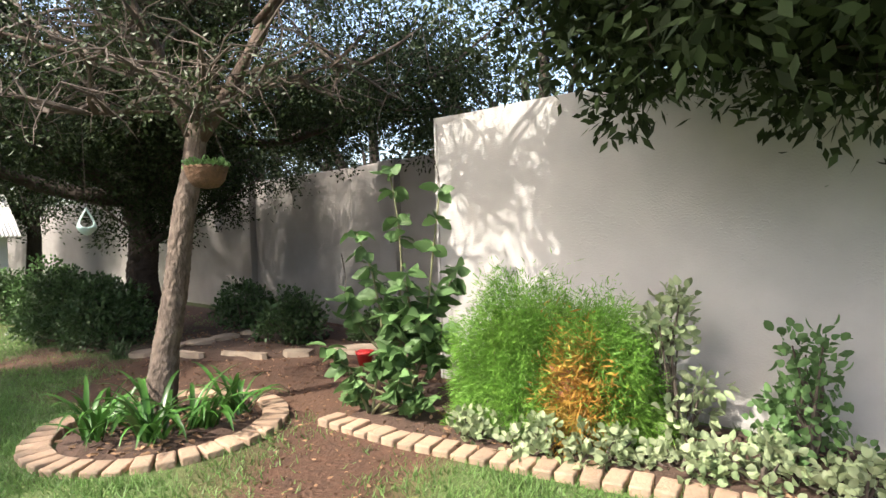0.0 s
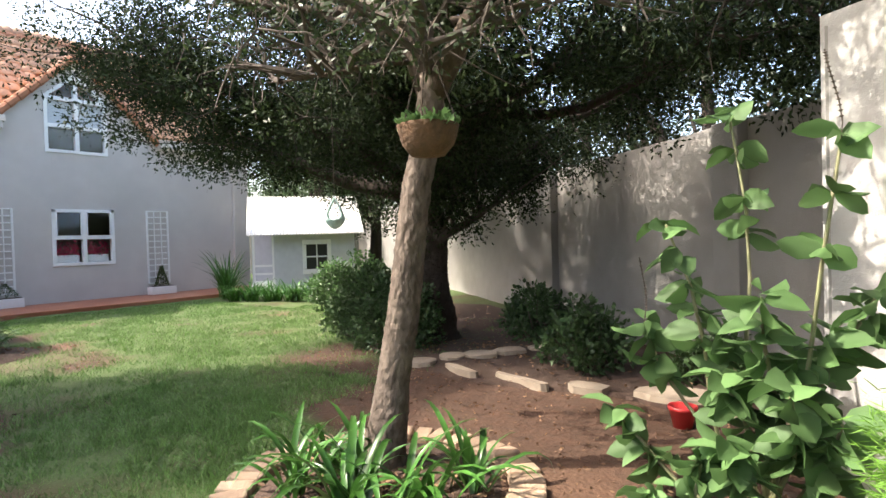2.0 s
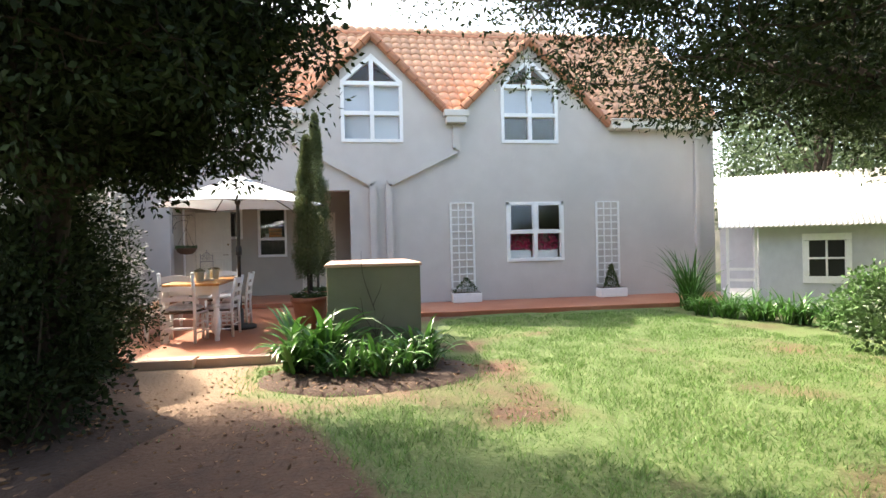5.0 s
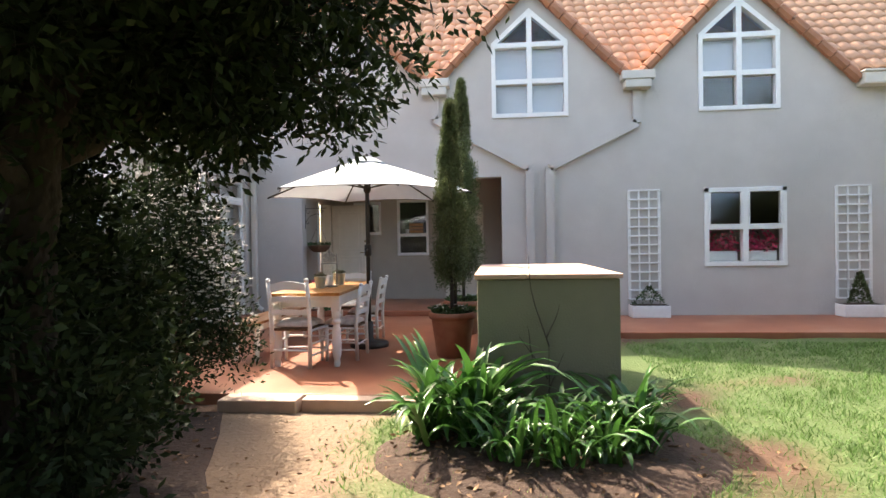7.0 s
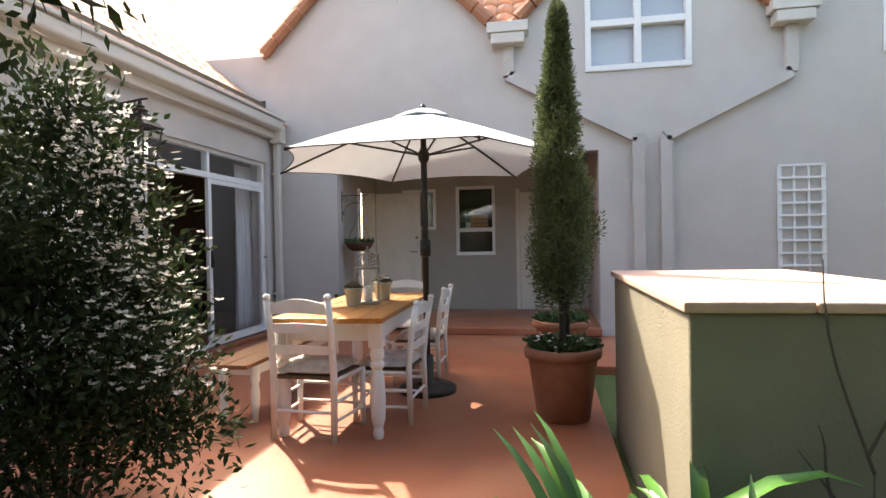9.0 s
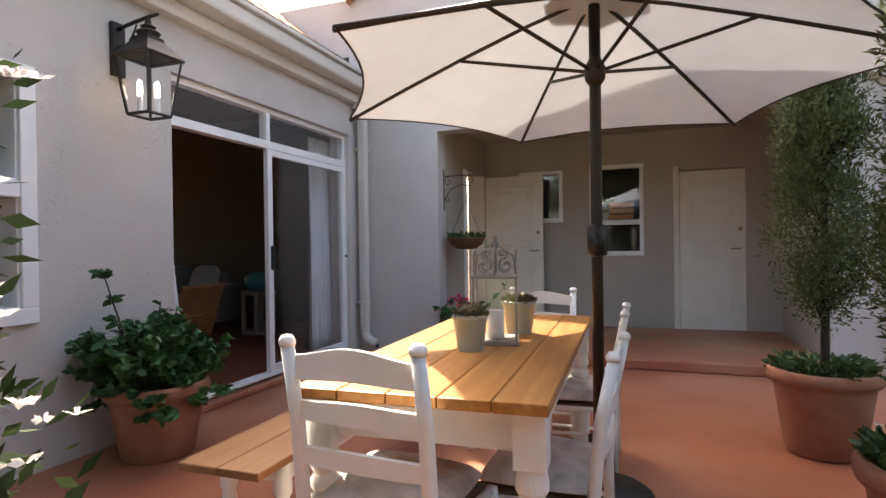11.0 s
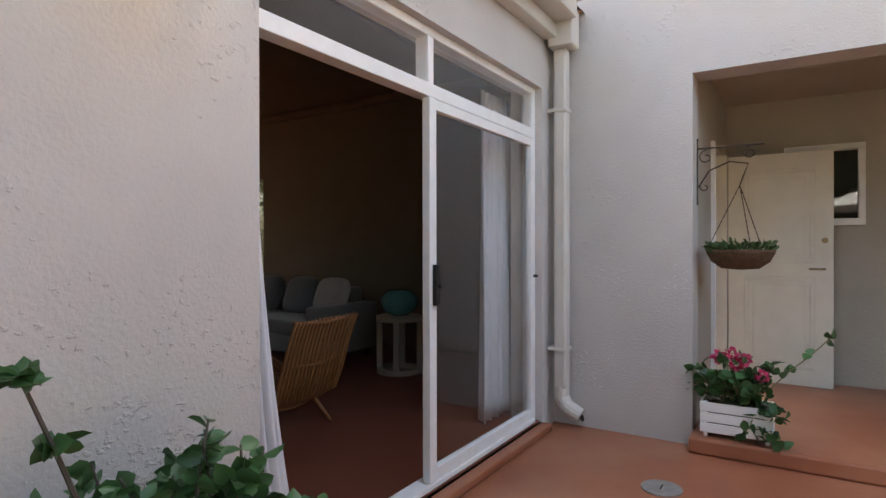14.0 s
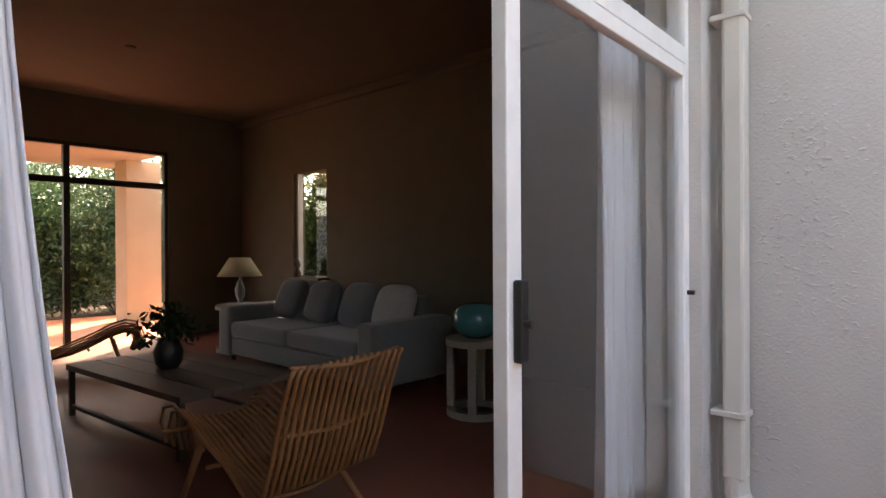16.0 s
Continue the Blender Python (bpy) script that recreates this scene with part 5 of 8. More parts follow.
# dead leaves and small stones strewn over the bare earth
rng = np.random.default_rng(640)
spots = np.column_stack([rng.uniform(-8.9, 0.6, 5200), rng.uniform(1.6, 6.9, 5200)])
spots = np.array([q for q in spots if grassiness(*q) < 0.45 and math.hypot(q[0] + 1.63, q[1] - 4.31) > 0.85])
p = np.column_stack([spots, np.full(len(spots), LAWN + 0.012)])
ob = leaves("leaf_litter", p, np.column_stack([rng.normal(0, 1, (len(p), 2)), np.zeros(len(p))]), 0.032, 0.014, M["litter"], seed=641, fold=0.15, kind="stuff", jitter=0.1)
tagged(ob, "dry brown fallen leaves on bare soil", "leaf litter")


# ---- facade windows ----
def bars(root, spec, mat, name="frame_bar", bevel=0.006):
    for x0, x1, y0, y1, z0, z1 in spec:
        block(name, x0, x1, y0, y1, z0, z1, mat, root, bevel)


def pane(root, x, y0, y1, z0, z1, tilt=0.0, mat=None):
    bm = bmesh.new()
    cuboid(bm, -0.003, 0.003, y0, y1, z0 - z1, 0, 0)
    ob = part("pane", bm, mat or M["thin_glass"], root)
    ob.matrix_basis = pose(x, 0, z1, 0, -tilt, 0)
    ob.visible_shadow = False
    return ob


M["blind"] = material("pale_blind", (0.45, 0.47, 0.50), 0.8, (0.40, 0.42, 0.45), 3, 0.5, 0.1, 20, stretch=(1, 1, 12))
# near-black for sheets that paint the unlit rooms behind the panes
M["dark"] = material("unlit_room_black", (0.03, 0.028, 0.026), 0.9, (0.02, 0.02, 0.02), 4)


def facade_window(name, c, half, z0, z1, apex=None, blinds="upper"):
    root = thing(name, Matrix(), "white-framed timber window in the grey facade", "window", kind="structure")
    f, y0, y1 = 0.075, c - half, c + half
    X0, X1 = FX - 0.10, FX + 0.028
    zm = (z0 + z1) / 2
    spec = [(X0, X1, y0, y1, z0, z0 + f), (X0, X1, y0, y0 + f, z0 + f, z1), (X0, X1, y1 - f, y1, z0 + f, z1), (X0, X1 + 0.004, c - 0.045, c + 0.045, z0 + f, z1 - 0.001),
            (X0, X1 + 0.002, y0 + f, c - 0.045, zm - 0.045, zm + 0.045), (X0, X1 + 0.002, c + 0.045, y1 - f, zm - 0.045, zm + 0.045)]
    if apex:
        spec.append((X0, X1 + 0.006, y0, y1, z1 - 0.03, z1 + 0.06))
        spec.append((X0, X1 + 0.002, c - 0.045, c + 0.045, z1 + 0.06, apex - 0.08))
        for s in (-1, 1):
            a, b = Vector((0, c + s * half, z1 + 0.06)), Vector((0, c, apex))
            bm = bmesh.new()
            q = []
            for x in (X0, X1):
                for p in (a, b, b - Vector((0, 0, 0.11)), a + Vector((0, -s * 0.11, 0))):
                    q.append(bm.verts.new((x, p.y, p.z)))
            for fc in ((0, 1, 2, 3), (7, 6, 5, 4), (0, 4, 5, 1), (1, 5, 6, 2), (2, 6, 7, 3), (3, 7, 4, 0)):
                bm.faces.new([q[i] for i in fc])
            bmesh.ops.recalc_face_normals(bm, faces=bm.faces)
            part("raking_bar", bm, M["white"], root)
            bm = bmesh.new()
            bm.faces.new([bm.verts.new(p) for p in ((FX - 0.05, c + s * 0.05, z1 + 0.06), (FX - 0.05, c + s * (half - 0.08), z1 + 0.06), (FX - 0.05, c + s * 0.05, apex - 0.14))])
            part("pane", bm, M["thin_glass"], root)
    else:
        spec.append((X0, X1, y0, y1, z1 - f, z1))
    bars(root, spec, M["white"])
    top = z1 if apex else z1 - f
    for a, b in ((y0 + f, c - 0.045), (c + 0.045, y1 - f)):
        pane(root, FX - 0.05, a, b, z0 + f, zm - 0.045)
        pane(root, FX - (0.05 if apex else -0.0), a, b, zm + 0.045, top, 0 if apex else 9)
        if not apex:
            bars(root, [(FX + 0.0, FX + 0.03, a, a + 0.03, zm + 0.03, top), (FX + 0.0, FX + 0.03, b - 0.03, b, zm + 0.03, top)], M["white"], "sash_bar")
    if blinds in ("upper", "all"):
        lo = zm if blinds == "upper" else z0
        block("blind", FX - 0.15, FX - 0.13, y0, y1, lo + 0.02, z1 + 0.02, M["blind"], root, 0, "pale lowered blind")
    if apex:
        # a flat dark sheet stands in for the gloom upstairs
        block("dark_room", FX - 0.22, FX - 0.2, y0 - 0.1, y1 + 0.1, z0 - 0.1, z1 + 0.05, M["dark"], root, 0, "near-black sheet in place of the unlit room")
    return root


facade_window("window_gable_right", 7.37, 0.66, 3.44, 4.68, 5.33, "upper")
facade_window("window_gable_left", 3.88, 0.66, 3.44, 4.68, 5.33, "all")
facade_window("window_ground", 7.45, 0.665, 0.81, 2.135, None, "none")


def window_flowers(y, seed):
    root = thing("window_planter", pose(FX - 0.22, y, 0.89), "white window box of pink flowers behind glass", "planter", "window boxes")
    block("box", -0.08, 0.08, -0.25, 0.25, 0, 0.17, M["white"], root, 0.01)
    rng = np.random.default_rng(seed)
    n = 420
    p = np.column_stack([rng.normal(0, 0.05, n), rng.uniform(-0.26, 0.26, n), 0.17 + np.abs(rng.normal(0, 0.14, n))])
    leaves("blossom", p, rng.normal(0, 1, (n, 3)), 0.05, 0.045, M["pink"], root, "pink flowers", seed=seed, fold=0.1, kind="stuff")
    leaves("foliage", p[:200] * np.array([1, 1, 0.8]), rng.normal(0, 1, (200, 3)), 0.05, 0.03, M["shrub"], root, seed=seed, kind="stuff")


window_flowers(7.13, 1)
window_flowers(7.77, 2)
tagged(block("shelf_window", FX - 0.4, FX - 0.1, 6.8, 8.1, 0.82, 0.885, M["white"]), "white inner window ledge", "window ledge", kind="structure")


# ---- trellises, planters, gutters and pipes on the facade ----
def trellis(y0, y1, z0, z1):
    root = thing("trellis", pose(FX, (y0 + y1) / 2, 0), "white wooden lattice trellis on the grey wall", "trellis", "wall trellises")
    w = (y1 - y0) / 2
    for k in range(4):
        y = -w + 2 * w * k / 3
        wd = 0.024 if k in (0, 3) else 0.013
        block("upright", 0.01, 0.035, y - wd, y + wd, z0, z1, M["white"], root, 0.003)
    n = 12
    for k in range(n + 1):
        z = z0 + (z1 - z0) * k / n
        block("crossbar", 0.036, 0.052, -w - 0.01, w + 0.01, z - 0.013, z + 0.013, M["white"], root, 0.003)


trellis(5.535, 6.035, 0.26, 2.12)
trellis(8.895, 9.42, 0.26, 2.12)


def trough(y, seed, tall):
    root = thing("trough", pose(FX + 0.24, y, -0.02), "white painted trough planter at the wall's foot", "planter", "trough planters")
    bm = bmesh.new()
    cuboid(bm, -0.15, 0.15, -0.31, 0.31, 0, 0.2, 0.012)
    part("box", bm, M["white"], root)
    block("soil", -0.13, 0.13, -0.29, 0.29, 0.2, 0.206, M["soil"], root, 0)
    rng = np.random.default_rng(seed)
    n = 900
    h = rng.random(n)
    r = (1 - h) * (0.16 if tall else 0.24)
    a = rng.uniform(0, math.tau, n)
    p = np.column_stack([np.cos(a) * r * 0.6, np.sin(a) * r * (1 if tall else 1.1), 0.2 + h * (0.5 if tall else 0.3)])
    if not tall:
        p = p[: 320]
    leaves("foliage", p, np.column_stack([np.cos(a), np.sin(a), np.full(n, 0.9)])[: len(p)], 0.06, 0.02, M["cypress"] if tall else M["leaffar"], root, seed=seed, kind="stuff")


trough(5.80, 5, False)
trough(9.12, 6, True)

PIPE = M["plaster"]


def hopper_pipe(hop_y, down_y, z_bend, z_low):
    root = thing("downpipe", Matrix(), "grey rainwater hopper and square downpipe", "downpipe", "facade downpipes")
    bm = bmesh.new()
    cuboid(bm, FX, FX + 0.24, hop_y - 0.27, hop_y + 0.27, 3.98, 4.12, 0.01)
    cuboid(bm, FX, FX + 0.22, hop_y - 0.22, hop_y + 0.22, 3.84, 3.98, 0.015)
    part("hopper", bm, M["gutter"], root)
    s = 0.07
    for a, b in (((hop_y, 3.84), (hop_y, z_bend)), ((hop_y, z_bend), (down_y, z_low)), ((down_y, z_low), (down_y, -0.02))):
        bm = bmesh.new()
        q = []
        d = Vector((0, b[0] - a[0], b[1] - a[1])).normalized()
        n = Vector((0, d.z, -d.y)) * s
        for p in (a, b):
            for x, k in ((FX, -1), (FX, 1), (FX + 0.09, 1), (FX + 0.09, -1)):
                q.append(bm.verts.new(Vector((x, p[0], p[1])) + n * k))
        for i in range(4):
            bm.faces.new((q[i], q[(i + 1) % 4], q[4 + (i + 1) % 4], q[4 + i]))
        bm.faces.new(q[:4])
        bm.faces.new(q[4:])
        bmesh.ops.recalc_face_normals(bm, faces=bm.faces)
        part("pipe", bm, PIPE, root)


hopper_pipe(5.68, 4.20, 3.27, 2.55)
hopper_pipe(2.22, 3.86, 3.45, 2.55)
gutter = thing("gutter", Matrix(), "cream boxed gutter below the tiled eave", "gutter")
block("trough", FX, FX + 0.26, 9.22, 11.95, 3.74, 3.93, M["gutter"], gutter, 0.02)
block("lip", FX, FX + 0.29, 9.20, 11.97, 3.932, 3.965, M["gutter"], gutter, 0.008)
block("outlet", FX, FX + 0.16, 11.28, 11.46, 3.55, 3.738, M["gutter"], gutter, 0.01)
block("pipe", FX, FX + 0.09, 11.32, 11.42, 0.0, 3.548, PIPE, gutter, 0.01)
wing_gutter = thing("gutter", Matrix(), "cream moulded gutter along the wing's eave", "gutter")
block("fascia", -14.42, -9.2, SY, SY + 0.10, 2.76, 2.86, M["gutter"], wing_gutter, 0.01)
block("trough", -14.42, -9.2, SY, SY + 0.25, 2.862, 2.99, M["gutter"], wing_gutter, 0.025)
block("lip", -14.45, -9.2, SY, SY + 0.28, 2.992, 3.03, M["gutter"], wing_gutter, 0.008)
block("outlet", -14.56, -14.40, SY + 0.03, SY + 0.21, 2.70, 2.96, M["gutter"], wing_gutter, 0.012)


def wing_pipe():
    root = thing("downpipe", Matrix(), "cream round-cornered downpipe with a shoe", "downpipe")
    x, y = -14.50, SY + 0.10
    block("pipe", x - 0.048, x + 0.048, y - 0.045, y + 0.045, 0.28, 2.698, M["gutter"], root, 0.016)
    for z in (0.55, 2.25):
        block("clamp", x - 0.058, x + 0.058, y - 0.09, y + 0.052, z, z + 0.025, M["gutter"], root, 0.004)
    bm = bmesh.new()
    tube(bm, [(x, y, 0.30), (x, y, 0.22), (x + 0.0, y + 0.03, 0.16), (x, y + 0.09, 0.12), (x, y + 0.14, 0.10)], [0.05, 0.053, 0.055, 0.055, 0.052], 12)
    part("shoe", bm, M["gutter"], root)
    # flat black disc paints the dark hollow of the capped spout
    bm = bmesh.new()
    lathe(bm, [(0.0, 0), (0.04, 0.0)], 16)
    mouth = part("mouth", bm, M["black"], root)
    mouth.matrix_basis = pose(x, y + 0.1415, 0.0995, -70, 0, 0)


wing_pipe()


# ---- sliding door of the wing ----
def sliding_door():
    root = thing("door_sliding", Matrix(), "white aluminium sliding glass door, half open", "door", kind="structure")
    yo, yi = SY - 0.05, SY - 0.13
    x0, x1, xm = -14.37, -11.90, -13.03
    bars(root, [(x0, x0 + 0.045, yi, yo, 0.06, 2.41), (x1 - 0.03, x1, yi, yo, 0.06, 2.41), (x0 + 0.045, x1 - 0.03, yi, yo, 2.365, 2.41), (x0 + 0.045, x1 - 0.03, yi, yo + 0.003, 2.055, 2.125),
                (x0 + 0.045, x1 - 0.03, yi, yo + 0.02, 0.05, 0.085), (xm - 0.025, xm + 0.025, yi, yo, 2.125, 2.365)], M["white"], "frame_bar", 0.004)
    leaf = block("sliding_leaf", xm - 0.032, xm + 0.032, yo - 0.035, yo + 0.012, 0.086, 2.05, M["white"], root, 0.004, "white sliding leaf")
    bars(leaf, [(x0 + 0.047, x0 + 0.085, yo - 0.035, yo + 0.006, 0.086, 2.05), (x0 + 0.086, xm - 0.033, yo - 0.035, yo + 0.006, 1.995, 2.05), (x0 + 0.086, xm - 0.033, yo - 0.035, yo + 0.006, 0.086, 0.15)], M["white"], "rail", 0.004)
    block("lock", xm - 0.025, xm + 0.012, yo + 0.013, yo + 0.04, 0.99, 1.20, M["black"], leaf, 0.006, "black plastic lock plate")
    bm = bmesh.new()
    tube(bm, [(xm - 0.006, yo + 0.04, 1.09), (xm - 0.006, yo + 0.062, 1.09)], 0.011, 10)
    part("knob", bm, M["iron"], leaf)
    bm = bmesh.new()
    tube(bm, [(x0 + 0.03, yo, 1.085), (x0 + 0.03, yo + 0.03, 1.085)], 0.01, 10)
    part("stop", bm, M["black"], root)
    for a, b, z0, z1 in ((x0 + 0.086, xm - 0.033, 0.15, 1.995), (x0 + 0.046, xm - 0.026, 2.126, 2.364), (xm + 0.026, x1 - 0.031, 2.126, 2.364)):
        bm = bmesh.new()
        cuboid(bm, a, b, yo - 0.02, yo - 0.014, z0, z1)
        g = part("pane", bm, M["thin_glass"], root)
        g.visible_shadow = False
    sill = block("sill", x0 - 0.02, x1, SY - 0.12, SY + 0.07, 0.002, 0.05, M["redfloor"], root, 0.012)


sliding_door()
M["curtain"] = material("white_cotton_curtain", (0.80, 0.80, 0.81), 0.9, (0.74, 0.75, 0.77), 5, 0.5, 0.1, 50, sheen=0.2, through_light=0.25)


def curtain(x_top, x_bot, y, z0, z1, waves, depth, label):
    verts, faces = [], []
    n, m = 72, 14
    for j in range(m + 1):
        v = j / m
        z = z1 + (z0 - z1) * v
        a = x_top[0] + (x_bot[0] - x_top[0]) * v ** 2
        b = x_top[1] + (x_bot[1] - x_top[1]) * v ** 2
        for i in range(n + 1):
            u = i / n
            w = math.sin(u * waves * math.tau + 0.8 * math.sin(v * 2.2 + u * 3)) + 0.35 * math.sin(u * waves * 2.3 * math.tau + v)
            verts.append((a + (b - a) * u, y + depth * (0.55 + 0.45 * v) * w, z))
    k = n + 1
    for j in range(m):
        for i in range(n):
            faces.append((j * k + i, j * k + i + 1, (j + 1) * k + i + 1, (j + 1) * k + i))
    ob = mesh_object("curtain", verts, faces, M["curtain"], smooth=True)
    md = ob.modifiers.new("cloth", "SOLIDIFY")
    md.thickness = 0.003
    return tagged(ob, label, "curtain", "door curtains")


curtain((-11.91, -12.0), (-11.91, -12.235), SY - 0.17, 0.09, 2.36, 4, 0.02, "white cotton curtain drawn to the open door's side")
curtain((-14.02, -14.62), (-14.0, -14.62), SY - 0.30, 0.09, 2.36, 7, 0.035, "white pleated curtain behind the door glass")
bm = bmesh.new()
tube(bm, [(-14.4, SY - 0.27, 2.42), (-11.5, SY - 0.27, 2.42)], 0.014, 8)
tagged(part("curtain_rail", bm, M["iron"]), "dark curtain rail above the sliding door", "curtain rail")


# ---- recessed window of the wing ----
def recessed_window():
    root = thing("window_recess", Matrix(), "deep white-framed window with small planters", "window", kind="structure")
    x0, x1 = -10.96, -9.72
    bars(root, [(x0, x1, SY, SY + 0.03, 0.80, 0.885), (x0, x1, SY, SY + 0.03, 2.075, 2.16), (x0, x0 + 0.085, SY, SY + 0.03, 0.886, 2.074), (x1 - 0.085, x1, SY, SY + 0.03, 0.886, 2.074), (x0 + 0.086, x1 - 0.086, SY - 0.22, SY + 0.026, 1.462, 1.548)], M["white"])
    liner = [(-10.879, -10.867, SY - 0.24, SY, 0.882, 1.458), (-10.879, -10.867, SY - 0.24, SY, 1.552, 2.078), (-10.866, -9.82, SY - 0.24, SY, 0.882, 0.892), (-10.866, -9.82, SY - 0.24, SY, 1.552, 1.562)]
    bars(root, liner, M["white"], "reveal", 0)
    for z0, z1 in ((0.95, 1.44), (1.62, 2.06)):
        bars(root, [(-10.866, -10.835, SY - 0.25, SY - 0.20, z0 - 0.05, z1 + 0.02), (-10.834, -9.82, SY - 0.25, SY - 0.20, z0 - 0.05, z0)], M["white"], "sash_bar", 0.003)
        bm = bmesh.new()
        cuboid(bm, -10.834, -9.82, SY - 0.232, SY - 0.226, z0, z1)
        part("pane", bm, M["thin_glass"], root)
        # dark sheet painted as the gloom behind this pane
        block("dark_room", -10.9, -9.8, SY - 0.27, SY - 0.26, z0 - 0.05, z1 + 0.05, M["dark"], root, 0, "near-black sheet in place of the unlit room")


recessed_window()
for i, z in enumerate((0.894, 1.564)):
    root = thing("window_pot", pose(-10.64, SY - 0.12, z), "small white planter with a sparse succulent", "planter", "planters in the recess")
    bm = bmesh.new()
    cuboid(bm, -0.17, 0.17, -0.055, 0.055, 0, 0.12, 0.01)
    part("box", bm, M["white"], root)
    rng = np.random.default_rng(400 + i)
    p = np.column_stack([rng.uniform(-0.16, 0.16, 120), rng.uniform(-0.04, 0.04, 120), 0.12 + np.abs(rng.normal(0, 0.04, 120))])
    leaves("succulent", p, rng.normal(0, 1, (120, 3)), 0.035, 0.02, M["variegated"], root, seed=i, fold=0.1, kind="stuff")
    bm = bmesh.new()
    tube(bm, [(-0.12, 0.02, 0.12), (-0.2, 0.04, 0.17), (-0.26, 0.06, 0.14), (-0.3, 0.07, 0.2)], [0.007, 0.006, 0.005, 0.004], 6)
    part("stem", bm, M["stem"], root)


# ---- wall lantern ----
def wall_lantern():
    root = thing("wall_lantern", pose(-11.47, SY, 2.42), "dark bronze wall lantern with lit candle bulbs", "wall lamp")
    dm = M["darkmetal"]
    block("back_plate", -0.045, 0.045, 0.001, 0.035, -0.17, 0.16, dm, root, 0.006)
    bm = bmesh.new()
    tube(bm, [(0, 0.03, 0.12), (0.02, 0.15, 0.13), (0.03, 0.30, 0.145), (0.03, 0.38, 0.15)], [0.013, 0.012, 0.012, 0.009], 8)
    tube(bm, [(0, 0.03, 0.02), (0.01, 0.1, 0.0), (0.02, 0.17, 0.06), (0.02, 0.2, 0.12)], 0.006, 6)
    part("arm", bm, dm, root, smooth=True)
    part("cap", roofed_cap(), dm, root)
    c = (0.03, 0.30)
    for z, w in ((0.0 - 0.10, 0.125), (-0.44 + 0.0, 0.082)):
        for a, b in (((-1, -1), (1, -1)), ((1, -1), (1, 1)), ((1, 1), (-1, 1)), ((-1, 1), (-1, -1))):
            bm = bmesh.new()
            tube(bm, [(c[0] + a[0] * w, c[1] + a[1] * w, z), (c[0] + b[0] * w, c[1] + b[1] * w, z)], 0.009, 4)
            part("frame_bar", bm, dm, root)
    for sx, sy in ((-1, -1), (1, -1), (1, 1), (-1, 1)):
        bm = bmesh.new()
        tube(bm, [(c[0] + sx * 0.125, c[1] + sy * 0.125, -0.10), (c[0] + sx * 0.082, c[1] + sy * 0.082, -0.44)], 0.009, 4)
        part("corner_bar", bm, dm, root)
    for k in range(4):
        (ax, ay), (bx, by) = ((-1, -1), (1, -1), (1, 1), (-1, 1))[k], ((1, -1), (1, 1), (-1, 1), (-1, -1))[k]
        bm = bmesh.new()
        bm.faces.new([bm.verts.new(p) for p in ((c[0] + ax * 0.122, c[1] + ay * 0.122, -0.1), (c[0] + bx * 0.122, c[1] + by * 0.122, -0.1), (c[0] + bx * 0.08, c[1] + by * 0.08, -0.43), (c[0] + ax * 0.08, c[1] + ay * 0.08, -0.43))])
        g = part("pane", bm, M["thin_glass"], root)
        g.visible_shadow = False
    for dx in (-0.03, 0.035):
        bm = bmesh.new()
        lathe(bm, [(0.012, -0.42), (0.012, -0.33), (0.014, -0.33), (0.014, -0.25), (0.006, -0.235)], 10, (c[0] + dx, c[1] - dx))
        part("bulb", bm, M["bulb"], root, "glowing candle bulb")
        bm = bmesh.new()
        lathe(bm, [(0.016, -0.43), (0.016, -0.332)], 10, (c[0] + dx, c[1] - dx))
        part("sleeve", bm, M["white"], root)


def roofed_cap():
    bm = bmesh.new()
    c = (0.03, 0.30)
    rings = []
    for w, z in ((0.14, -0.105), (0.14, -0.095), (0.06, 0.0), (0.06, 0.02)):
        rings.append([bm.verts.new((c[0] + sx * w, c[1] + sy * w, z)) for sx, sy in ((-1, -1), (1, -1), (1, 1), (-1, 1))])
    for r0, r1 in zip(rings, rings[1:]):
        for k in range(4):
            bm.faces.new((r0[k], r0[(k + 1) % 4], r1[(k + 1) % 4], r1[k]))
    bm.faces.new(rings[-1])
    lathe(bm, [(0.05, 0.02), (0.07, 0.05), (0.055, 0.06), (0.03, 0.07), (0.045, 0.085), (0.02, 0.1), (0.012, 0.15)], 14, c)
    return bm


M["bulb"] = bpy.data.materials.new("lit_bulb")
M["bulb"].use_nodes = True
M["bulb"].node_tree.nodes["Principled BSDF"].inputs["Emission Color"].default_value = (1, 0.93, 0.82, 1)
M["bulb"].node_tree.nodes["Principled BSDF"].inputs["Emission Strength"].default_value = 3.0


wall_lantern()


